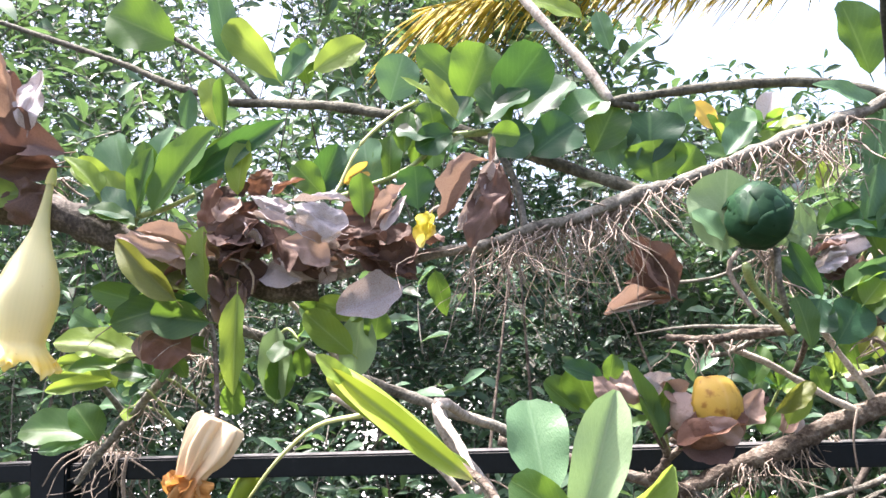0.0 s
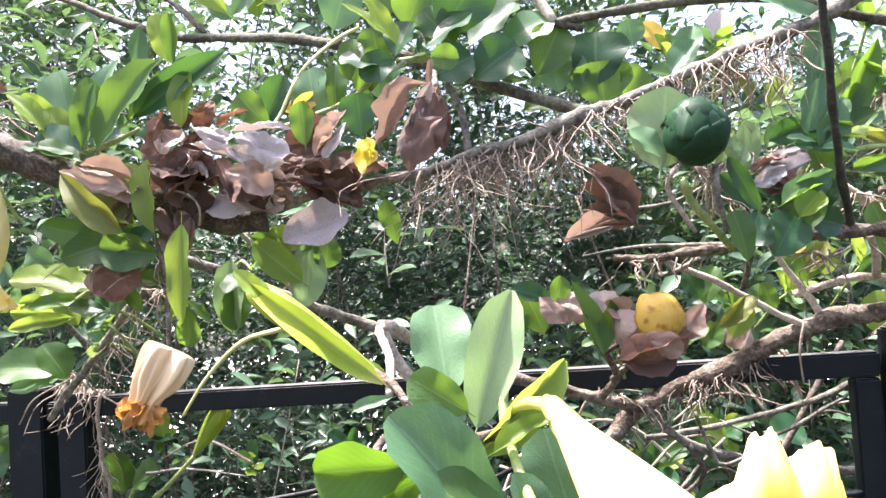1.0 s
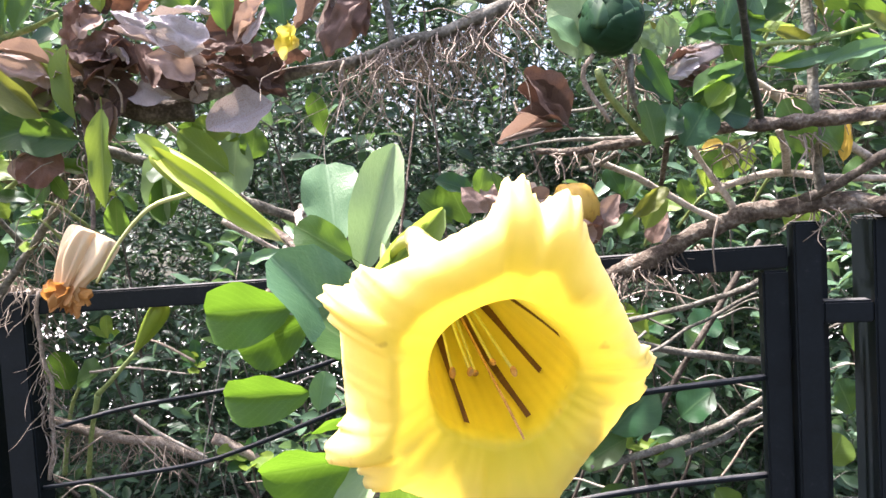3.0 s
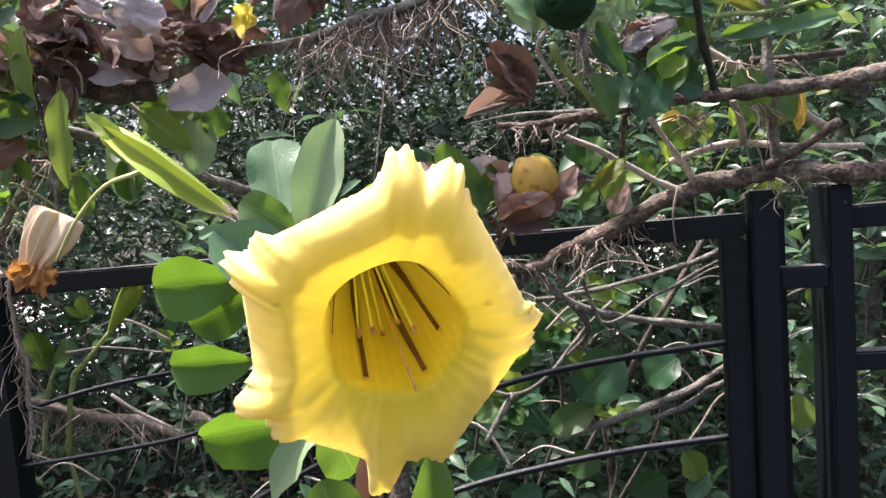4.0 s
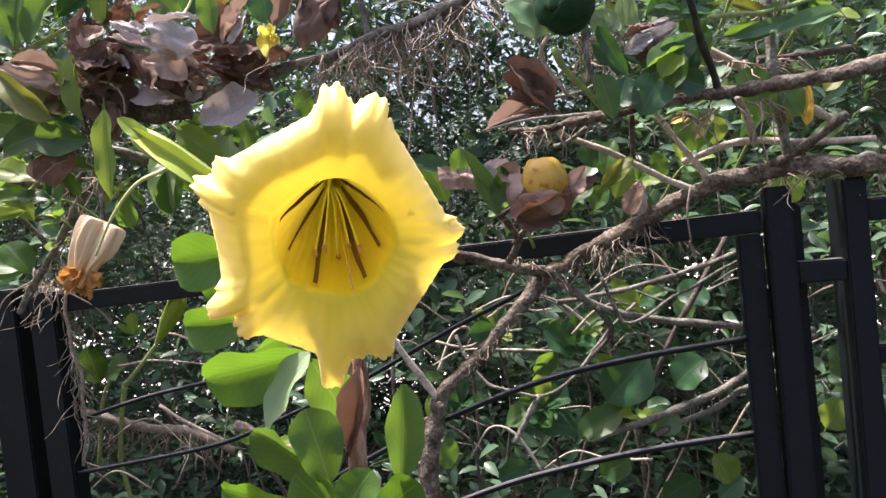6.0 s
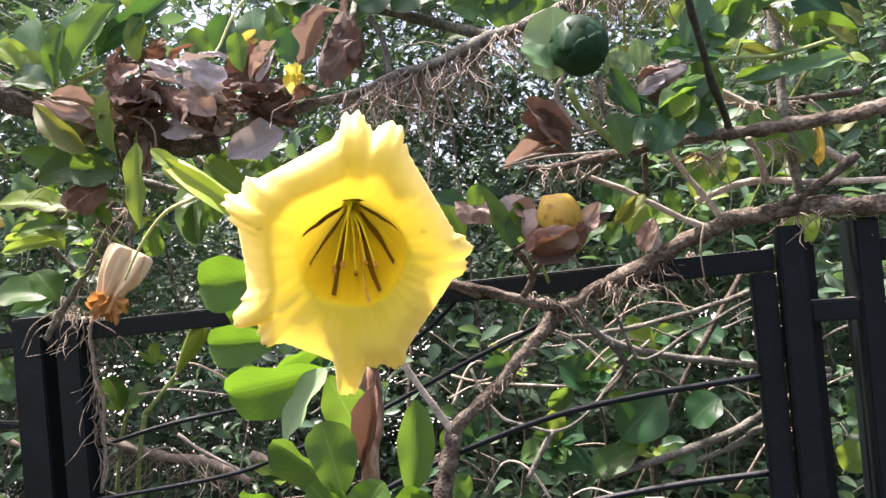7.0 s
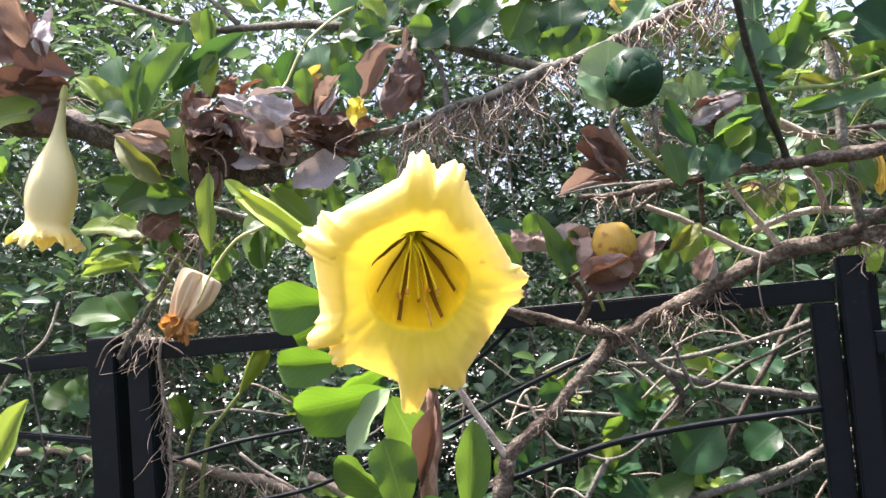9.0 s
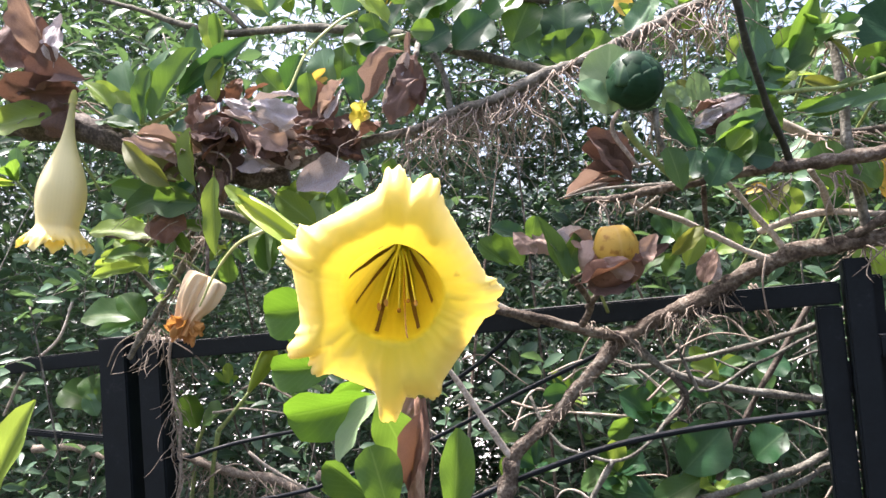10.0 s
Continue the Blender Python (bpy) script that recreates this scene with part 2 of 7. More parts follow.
CREAM = petal_material("cream petal", ((0.0, (0.46, 0.48, 0.18)), (0.12, (0.64, 0.63, 0.32)), (0.3, (0.83, 0.81, 0.50)), (0.6, (0.93, 0.88, 0.56)), (0.82, (0.95, 0.84, 0.40)), (0.92, (0.92, 0.74, 0.18)), (1.0, (0.94, 0.86, 0.48))), trans=0.45, glow=(0.98, 0.88, 0.40), pleat=0.1)
FADED = petal_material("withered petal", ((0.0, (0.84, 0.70, 0.45)), (0.3, (0.86, 0.73, 0.48)), (0.62, (0.80, 0.61, 0.36)), (0.76, (0.72, 0.44, 0.18)), (1.0, (0.50, 0.22, 0.05))), rough=0.75, trans=0.35, glow=(0.92, 0.7, 0.42), pleat=0.15)
CALYX = petal_material("calyx green-yellow", ((0.0, (0.30, 0.36, 0.08)), (0.5, (0.50, 0.52, 0.14)), (1.0, (0.66, 0.62, 0.24))), trans=0.35, glow=(0.6, 0.6, 0.15))
BUD = petal_material("bud olive-lime", ((0.0, (0.40, 0.38, 0.16)), (0.12, (0.19, 0.27, 0.035)), (0.5, (0.20, 0.29, 0.025)), (0.88, (0.34, 0.40, 0.04)), (1.0, (0.42, 0.34, 0.06))), trans=0.3, glow=(0.40, 0.5, 0.04), pleat=0.06)
STEM_RUST = rough_material("rust-brown papery stem", ((0.34, (0.10, 0.046, 0.026)), (0.5, (0.25, 0.135, 0.085)), (0.66, (0.45, 0.30, 0.22))), 60, 0.8, 0.9, 0.004, stretch=(1, 1, 0.3))
STRIPE = rough_material("purple-brown stripe", ((0.3, (0.055, 0.016, 0.010)), (0.6, (0.10, 0.032, 0.012)), (0.8, (0.22, 0.12, 0.02))), 120, 0.6, 0.2, 0.0005)
FILAMENT = rough_material("pale filament", ((0.3, (0.42, 0.46, 0.14)), (0.6, (0.58, 0.60, 0.26)), (0.8, (0.68, 0.66, 0.38))), 90, 0.5, 0.2, 0.0005)
ANTHER = rough_material("pinkish anther", ((0.3, (0.30, 0.14, 0.05)), (0.6, (0.52, 0.32, 0.14)), (0.8, (0.6, 0.45, 0.25))), 150, 0.8, 0.4, 0.0005)


# ---- shapes ----
def mesh_from(name, verts, faces, mat, uvs=None, smooth=True):
    me = bpy.data.meshes.new(name)
    me.from_pydata([tuple(map(float, p)) for p in verts], [], faces)
    me.materials.append(mat)
    if uvs is not None:
        layer = me.uv_layers.new(name="map")
        idx = np.empty(len(me.loops), int)
        me.loops.foreach_get("vertex_index", idx)
        layer.data.foreach_set("uv", np.asarray(uvs, float)[idx].ravel())
    if smooth:
        me.polygons.foreach_set("use_smooth", [True] * len(me.polygons))
    me.update()
    return me


def thing(name, base, label, category, group="", kind=""):
    ob = new(name)
    ob.location = base
    ob.empty_display_size = 0.05
    return tagged(ob, label, category, group, kind)


def under(ob, parent, label=""):
    """Hang an object, given in world terms, under its thing."""
    ob.parent = parent
    ob.matrix_parent_inverse = parent.matrix_basis.inverted()
    if label:
        ob["label"] = label
    return ob


def solid(name, bm, mat, parent, label=""):
    me = bpy.data.meshes.new(name)
    bm.to_mesh(me)
    bm.free()
    me.materials.append(mat)
    return under(new(name, me), parent, label)


def spline(points, radii, step=0.012):
    """A smooth line through points, with radii, sampled about every step."""
    P = [Vector(p) for p in points]
    R = list(radii) if hasattr(radii, "__len__") else [radii] * len(P)
    if len(R) == 2 and len(P) > 2:
        R = [R[0] + (R[1] - R[0]) * i / (len(P) - 1) for i in range(len(P))]
    P = [P[0] * 2 - P[1]] + P + [P[-1] * 2 - P[-2]]
    R = [R[0]] + R + [R[-1]]
    out = []
    for i in range(1, len(P) - 2):
        a, b, c, d = P[i - 1:i + 3]
        n = max(2, int((c - b).length / step))
        for k in range(n + (i == len(P) - 3)):
            t = k / n
            q = 0.5 * (2 * b + (c - a) * t + (2 * a - 5 * b + 4 * c - d) * t * t + (3 * b - a - 3 * c + d) * t ** 3)
            out.append((q, R[i] + (R[i + 1] - R[i]) * t))
    return out


def tube_data(line, sides=8, knobs=0.0, wave=0.0, seed=0.0):
    """Rings round a line; knobs swell it, wave bends it."""
    V, Fc, U = [], [], []
    ref = Vector((0.31, 0.12, 0.94))
    n = len(line)
    for i, (p, r) in enumerate(line):
        d = (line[min(i + 1, n - 1)][0] - line[max(i - 1, 0)][0]).normalized()
        if abs(d.dot(ref)) > 0.95:
            ref = Vector((0.9, 0.3, 0.1))
        x = d.cross(ref).normalized()
        y = d.cross(x)
        q = p + wave * Vector(noise.noise_vector(p * 14 + Vector((seed, 0, 0))))
        for k in range(sides):
            a = math.tau * k / sides
            w = x * math.cos(a) + y * math.sin(a)
            rr = r * (1 + knobs * (noise.noise((q + w * r) * 70 + Vector((0, seed, 0))) + 0.9 * noise.noise(q * 34 + Vector((seed, 3, 0))) + 0.8 * max(0.0, noise.noise((q + w * r * 0.6) * 23 + Vector((3, seed, 0))) - 0.2)))
            V.append(q + w * rr)
            U.append((k / sides, i / max(1, n - 1)))
    for i in range(n - 1):
        for k in range(sides):
            a, b = i * sides + k, i * sides + (k + 1) % sides
            Fc.append((a, b, b + sides, a + sides))
    Fc.append(tuple(range(sides))[::-1])
    Fc.append(tuple(range((n - 1) * sides, n * sides)))
    return V, Fc, U


def branch(parent, points, radii, mat, name="branch", knobs=0.22, wave=0.0, sides=9, step=0.01, label=""):
    line = spline(points, radii, step)
    V, Fc, U = tube_data(line, sides, knobs, wave, seed=points[0][0] * 50)
    return under(new(name, mesh_from(name, V, Fc, mat, U)), parent, label)


LEAF_SHAPES = {"round": (0.66, 0.36), "oval": (0.62, 0.50), "long": (0.50, 0.62), "tip": (0.55, 0.85), "drop": (0.40, 0.55), "dry": (0.62, 0.80), "dry_drop": (0.46, 0.72)}


def leaf_mesh(shape, fold, curl, ripple, crumple, seed, mat, stalk=0.12):
    """A leaf one long and one wide from its base at the origin along y, face to z."""
    a, b = LEAF_SHAPES[shape]
    top = (a / (a + b)) ** a * (b / (a + b)) ** b
    nv, nu = (21, 13) if crumple else (11, 7)
    V, U, Fc = [], [], []
    rnd = random.Random(seed)
    ph = rnd.random() * 6
    creases = [(rnd.uniform(-1.3, 1.3), rnd.uniform(0.2, 0.85), rnd.choice((-1, 1)) * rnd.uniform(0.5, 1.0)) for _ in range(4)]
    roll_up = rnd.choice((-1, 1)) * rnd.uniform(0.2, 0.7)
    off = Vector((seed * 3.1, seed * 1.7, 0))
    for j in range(nv):
        v = 0.004 + 0.992 * j / (nv - 1)
        w = 0.5 * (v ** a) * ((1 - v) ** b) / top
        for i in range(nu):
            s = 2 * i / (nu - 1) - 1
            x = w * s * (1 + 0.05 * math.sin(9 * v + ph + s))
            if crumple:
                x *= 1 + 0.14 * abs(s) * noise.noise(Vector((v * 9, s * 2, seed)))
            z = fold * abs(x) + curl * (v - 0.3) ** 2 * (1 if v > 0.3 else 0.5) + ripple * abs(s) ** 2 * math.sin(v * 13 + ph + (1.5 if s > 0 else 0)) * w
            q = Vector((x, v, z))
            if crumple:
                d = noise.noise_vector(q * 2.6 + off) * crumple * 1.2 + noise.noise_vector(q * 7.5 + off) * crumple * 0.45
                ridge = abs(noise.noise(q * 5.5 + off * 2)) * crumple * 1.3
                # sharp folds across the sheet, and one edge rolled over
                bent = sum(k * abs((v - c) * math.cos(an) + x * math.sin(an)) for an, c, k in creases) * crumple * 3.0
                bent += roll_up * max(0.0, s * (1 if roll_up > 0 else -1)) ** 2 * w * 1.2
                q += Vector((d.x * 0.8, d.y * 0.5, d.z * 1.2 + ridge * 0.6 + bent)) * min(1, v * 4)
            V.append(q)
            U.append((i / (nu - 1), v))
    for j in range(nv - 1):
        for i in range(nu - 1):
            k = j * nu + i
            Fc.append((k, k + 1, k + 1 + nu, k + nu))
    if stalk:
        k = len(V)
        for y, r in ((-stalk, 0.014), (0.03, 0.02)):
            for m in range(4):
                an = math.tau * m / 4
                V.append(Vector((r * math.cos(an), y, r * math.sin(an) * 0.6 - 0.01 + (0.12 * stalk if y < 0 else 0))))
                U.append((0.5, 0.02))
        for m in range(4):
            Fc.append((k + m, k + (m + 1) % 4, k + 4 + (m + 1) % 4, k + 4 + m))
    return mesh_from("leaf", V, Fc, mat, U)


LEAVES = {}


def cluster(parent, base, toward, count, size, mats, seed, spread=0.9, shapes=("round", "oval")):
    """A rosette of leaves round the end of a shoot."""
    rnd = random.Random(seed)
    d = Vector(toward).normalized()
    x = d.cross(Vector((0.2, 0.3, 0.9))).normalized()
    y = d.cross(x)
    for i in range(count):
        a = 2.4 * i + rnd.uniform(-0.3, 0.3)
        out = (d * rnd.uniform(0.25, 0.9) + (x * math.cos(a) + y * math.sin(a)) * spread + Vector((0, -0.25, 0.1))).normalized()
        b = Vector(base) - d * size * 0.35 * (i / count) + out * size * 0.08
        s = size * rnd.uniform(0.7, 1.15)
        leaf(parent, b, b + out * s, s * rnd.uniform(0.42, 0.58), rnd.choice(mats), rnd.choice(shapes), rnd.uniform(-25, 25), rnd.choice((-0.3, -0.1, 0.1)), rnd.choice((0.2, 0.4)), face=(0.0, -0.7, 0.7))



def leaf(parent, base, tip, width, mat=GREEN, shape="round", roll=0.0, curl=-0.12, fold=0.25, crumple=0.0, face=(0.05, -1.0, 0.45), name="leaf", label=""):
    """One leaf from base to tip; its face looks along face, turned by roll degrees about its length."""
    b, t = Vector(base), Vector(tip)
    n = int(1000 * (b.x * 3 + b.z * 7 + t.x)) % 3
    key = (mat.name, shape, round(curl, 1), round(fold, 1), round(crumple, 2), n)
    if key not in LEAVES:
        LEAVES[key] = leaf_mesh(shape, fold, curl, 0.10, crumple, n * 11 + len(LEAVES) * 1.37, mat)
    ob = new(name, LEAVES[key])
    y = t - b
    ln = y.length
    y = y / ln
    z = Vector(face) - y * y.dot(Vector(face))
    z.normalize()
    x = y.cross(z)
    m = Matrix((x, y, z)).transposed().to_4x4() @ Matrix.Rotation(radians(roll), 4, "Y")
    ob.matrix_basis = Matrix.Translation(b) @ m @ Matrix.Diagonal((width, ln, (width + ln) / 2, 1))
    return under(ob, parent, label)


def cup(parent, centre, radius, toward, wide, mat, turn=0.0, tip=0.25, seed=0, name="leaf", label=""):
    """A cupped leaf: a wavy cap of a ball, wide degrees from its middle to its edge, drawn out to a tip at turn."""
    d = Vector(toward).normalized()
    x = d.cross(Vector((0.1, 0.2, 0.97))).normalized()
    y = x.cross(d)
    V, U, Fc = [Vector(centre) + d * radius], [(0.5, 0.5)], []
    rings, around = 9, 40
    for i in range(1, rings + 1):
        for k in range(around):
            a = math.tau * k / around
            off = (a - radians(turn) + math.pi) % math.tau - math.pi
            w = radians(wide) * (1 + tip * math.exp(-(off / 0.5) ** 2) + 0.10 * noise.noise(Vector((math.cos(a) * 1.7, math.sin(a) * 1.7, seed)))) * i / rings
            rr = radius * (1 + 0.09 * noise.noise(Vector((math.sin(w) * math.cos(a) * 1.6, math.sin(w) * math.sin(a) * 1.6, seed))) + 0.10 * (i / rings) ** 3 * noise.noise(Vector((math.cos(a) * 4, math.sin(a) * 4, seed + 3))))
            V.append(Vector(centre) + ((x * math.cos(a) + y * math.sin(a)) * math.sin(w) + d * math.cos(w)) * rr)
            b = a - radians(turn)
            U.append((0.5 + 0.5 * math.sin(b) * i / rings, 0.5 + 0.5 * math.cos(b) * i / rings))
    for k in range(around):
        n = (k + 1) % around
        Fc.append((0, 1 + k, 1 + n))
        for i in range(rings - 1):
            p = 1 + i * around
            Fc.append((p + k, p + around + k, p + around + n, p + n))
    ob = under(new(name, mesh_from(name, V, Fc, mat, U)), parent, label)
    sol = ob.modifiers.new("flesh", "SOLIDIFY")
    sol.thickness = 0.0006
    return ob


def roots(parent, a, b, count, length, seed, mat=STRAW, thick=0.0011, spread=0.5, name="aerial_root", lift=0.0):
    """Hair roots that hang from the line a-b, joined into one part."""
    rnd = random.Random(seed)
    V, Fc, U = [], [], []
    a, b = Vector(a), Vector(b)
    for _ in range(count):
        p = a.lerp(b, rnd.random()) + Vector((rnd.uniform(-1, 1), rnd.uniform(-1, 1), 0)) * 0.008
        ln = length * rnd.uniform(0.3, 1.15)
        d = Vector((rnd.gauss(0, spread), rnd.gauss(0, spread), -1 + lift)).normalized()
        pts = [p]
        for _ in range(5):
            d = (d + Vector((rnd.gauss(0, 0.42), rnd.gauss(0, 0.42), rnd.gauss(-0.16, 0.25)))).normalized()
            pts.append(pts[-1] + d * ln / 5)
        v, f, u = tube_data(spline(pts, [thick * rnd.uniform(0.7, 1.6), thick * 0.35], ln / 11), 4)
        k = len(V)
        V += v
        U += u
        Fc += [tuple(i + k for i in q) for q in f]
    ob = under(new(name, mesh_from(name, V, Fc, mat, U)), parent)
    ob["kind"] = "stuff"
    return ob


def box_part(name, parent, size, matrix, mat, label="", bevel=0.003):
    bm = bmesh.new()
    bmesh.ops.create_cube(bm, size=1)
    bmesh.ops.scale(bm, vec=size, verts=bm.verts)
    bmesh.ops.bevel(bm, geom=bm.edges[:], offset=bevel, segments=2, affect="EDGES")
    bm.transform(matrix)
    return solid(name, bm, mat, parent, label)


def frame_to(base, tip):
    """Pose at base whose z runs to tip."""
    return Matrix.Translation(base) @ (Vector(tip) - Vector(base)).to_track_quat("Z", "X").to_matrix().to_4x4()


def lathe(profile, m, around, shape=None):
    """Rings of (along, radius) about z, in the pose m; shape(j, angle, along, radius) may alter each point."""
    V, U, Fc = [], [], []
    n = len(profile)
    for j, (s, r) in enumerate(profile):
        for k in range(around):
            a = math.tau * k / around
            ss, rr = shape(j / (n - 1), a, s, r) if shape else (s, r)
            V.append(m @ Vector((rr * math.cos(a), rr * math.sin(a), ss)))
            U.append((k / around, j / (n - 1)))
    for j in range(n - 1):
        for k in range(around):
            a, b = j * around + k, j * around + (k + 1) % around
            Fc.append((a, b, b + around, a + around))
    return V, Fc, U


def smooth_profile(points, n):
    P = [Vector((s, r, 0)) for s, r in points]
    out = []
    m = len(P) - 1
    for i in range(n):
        x = i / (n - 1) * m
        k = min(int(x), m - 1)
        t = x - k
        a, b, c, d = P[max(k - 1, 0)], P[k], P[k + 1], P[min(k + 2, m)]
        q = 0.5 * (2 * b + (c - a) * t + (2 * a - 5 * b + 4 * c - d) * t * t + (3 * b - a - 3 * c + d) * t ** 3)
        out.append((q.x, q.y))
    return out


# ---- flowers ----
# lobes of the open flower: angle, half width (degrees), foot radius, then two teeth as (angle offset, reach)
LOBES = (
    (-7, 13, 0.0500, (3, 0.0590), (-6, 0.0565)),
    (75, 20, 0.0535, (-8, 0.0635), (9, 0.0655)),
    (150, 14, 0.0550, (-6, 0.0600), (4, 0.0655)),
    (213, 16, 0.0545, (-5, 0.0680), (8, 0.0630)),
    (275, 20, 0.0540, (-12, 0.0720), (12, 0.0625)),
)


def rim_reach(a):
    """How far the frilled edge of the open flower lies from its axis at the angle a, how deep in a lobe that is, and its fringe."""
    d = math.degrees(a)
    for k, (mid, half, foot, one, two) in enumerate(LOBES):
        off = (d - mid + 180) % 360 - 180
        if abs(off) <= half:
            u = off / half
            tooth = max((reach - foot) * math.exp(-abs((off - at) / (0.40 * half)) ** 3) for at, reach in (one, two))
            frill = 0.0026 * noise.noise(Vector((off * 0.42, k * 7.3, 1))) + 0.0018 * noise.noise(Vector((off * 1.1, k * 3.1, 5)))
            ease = min(1.0, (1 - abs(u)) * 4.5)
            return foot + max(tooth, 0.0048) * ease, 1 - u * u, frill * ease
        mid2, half2, foot2 = LOBES[(k + 1) % 5][:3]
        a0, a1 = mid + half, mid2 - half2
        span = (a1 - a0) % 360
        go = (d - a0) % 360
        if go < span:
            # a straight edge from the foot of one lobe to that of the next
            p = Vector((foot, 0))
            q = Vector((foot2 * math.cos(radians(span)), foot2 * math.sin(radians(span))))
            way = Vector((math.cos(radians(go)), math.sin(radians(go))))
            n = Vector((-(q - p).y, (q - p).x))
            return p.dot(n) / way.dot(n), 0.0, 0.0004 * noise.noise(Vector((go * 0.4, k, 9)))
    return 0.05, 0.0, 0.0


def open_flower(base, throat):
    """The wide open cup: five frilled lobes bent back, dark lines inside, stamens."""
    z = (Vector(throat) - Vector(base)).normalized()
    x = Vector((0, 0, 1)).cross(z).normalized()
    m = Matrix.Translation(base) @ Matrix((x, z.cross(x), z)).transposed().to_4x4()
    ln = (Vector(throat) - Vector(base)).length
    fl = thing("chalice_flower", base, "large open golden-yellow trumpet flower with dark stripes in its throat", "flower")
    prof = [(s * ln, r) for s, r in smooth_profile([(0, 0.0004), (0.02, 0.0050), (0.12, 0.0062), (0.26, 0.0096), (0.42, 0.0140), (0.60, 0.0187), (0.80, 0.0231), (0.97, 0.0260)], 22)]
    tube_n, rim_n = len(prof), 20
    prof += [(ln, 0.0)] * rim_n
    total = tube_n + rim_n
    mouth = 0.0258

    def rim(f, a, s, r):
        j = round(f * (total - 1))
        if j < tube_n:
            return s, r * (1 + 0.035 * math.cos(5 * (a - 1.3)) * f + 0.012 * f * noise.noise(Vector((math.cos(a) * 2, math.sin(a) * 2, f * 6))))
        t = (j - tube_n + 1) / rim_n
        reach, deep, frill = rim_reach(a)
        rr = mouth + (reach - mouth) * t ** 0.85 + frill * t ** 7
        left = max(0.0, -math.cos(a - 0.04)) ** 6
        bend = 0.0062 * math.sin(math.pi * min(1.0, t * 0.80)) - 0.0065 * t ** 3
        bend -= deep * t ** 4 * 0.006 + left * max(0.0, t - 0.42) * 0.026
        crease = noise.noise(Vector((math.cos(a) * 3.2, math.sin(a) * 3.2, t * 1.1)))
        fine = noise.noise(Vector((math.cos(a) * 11, math.sin(a) * 11, t * 2.0)))
        curl = deep * t ** 6 * 0.0022 * noise.noise(Vector((math.degrees(a) * 0.16, 2, t)))
        return ln * 0.97 + bend + t * (0.0017 * crease + 0.0008 * fine) + curl, rr

    V, Fc, U = lathe(prof, m, 360, rim)
    cor = under(new("corolla", mesh_from("corolla", V, Fc, PETAL_BACK, U)), fl)
    cor.data.materials.append(PETAL)
    sol = cor.modifiers.new("flesh", "SOLIDIFY")
    sol.thickness, sol.offset, sol.material_offset = 0.0007, 1.0, 1
    for k in range(8):
        a0 = math.tau * (k + 0.45) / 8 + 0.09 * math.sin(k * 2.3)
        strong = k not in (2, 4)
        v, f = [], []
        rows = [q for q in prof[:tube_n] if 0.16 * ln < q[0] < (0.955, 0.90, 0.93)[k % 3] * ln]
        for i, (s, r) in enumerate(rows):
            t = i / (len(rows) - 1)
            half = (0.0005 + 0.0015 * math.sin(min(1, t * 1.1 + 0.08) * 2.75)) * (1.0 if strong else 0.55) * (1 + 0.25 * noise.noise(Vector((k * 5.1, t * 9, 0))))
            an0 = a0 + 0.12 * noise.noise(Vector((k * 3.7, t * 2.5, 4)))
            rr = r * 0.985 - 0.0009
            for sgn in (-1, 0, 1):
                an = an0 + sgn * half / max(rr, 0.006)
                rq = r * (1 + 0.035 * math.cos(5 * (an - 1.3)) * (s / ln) * 0.52) - 0.0013
                v.append(m @ Vector((rq * math.cos(an), rq * math.sin(an), s)))
        for i in range(len(rows) - 1):
            for q in (0, 1):
                p = i * 3 + q
                f.append((p, p + 1, p + 4, p + 3))
        under(new("stripe", mesh_from("stripe", v, f, STRIPE)), fl, "dark purple-brown stripe")
    for k in range(5):
        a = -1.55 + 0.42 * (k - 2)
        tip = Vector((0.013 * math.cos(a) * 1.1, -0.014 + 0.005 * math.sin(k * 2.2), ln * (0.80 + 0.05 * math.sin(k * 2.0))))
        pts = [m @ Vector((0.003 * math.cos(a * 2), 0.003 * math.sin(a * 2), ln * 0.12)), m @ Vector((tip.x * 0.5, tip.y * 0.2, ln * 0.45)), m @ tip]
        st = branch(fl, pts, (0.0008, 0.0006), FILAMENT, "stamen", 0.05, sides=6)
        bm = bmesh.new()
        bmesh.ops.create_icosphere(bm, subdivisions=2, radius=1)
        bm.transform(Matrix.Translation(m @ tip) @ m.to_3x3().to_4x4() @ Matrix.Rotation(0.5 * k, 4, "X") @ Matrix.Diagonal((0.0013, 0.0026, 0.0013, 1)))
        solid("anther", bm, ANTHER, st, "pinkish-brown anther")
    branch(fl, [m @ Vector((0.002, -0.002, ln * 0.2)), m @ Vector((0.003, -0.010, ln * 0.6)), m @ Vector((0.005, -0.019, ln * 0.93)), m @ Vector((0.006, -0.0225, ln * 0.99))], (0.0007, 0.0004), ANTHER, "style", 0.05, sides=6)
    cal = [(-0.006, 0.003)] + [(s, r + 0.0011) for s, r in prof[1:tube_n] if s < 0.21 * ln]
    V, Fc, U = lathe(cal, m, 30, lambda f, a, s, r: (s + 0.010 * f ** 4 * math.cos(3 * a), r * (1 + 0.06 * f * math.cos(3 * a))))
    under(new("calyx", mesh_from("calyx", V, Fc, CALYX, U)), fl, "lime-green calyx")
    return fl


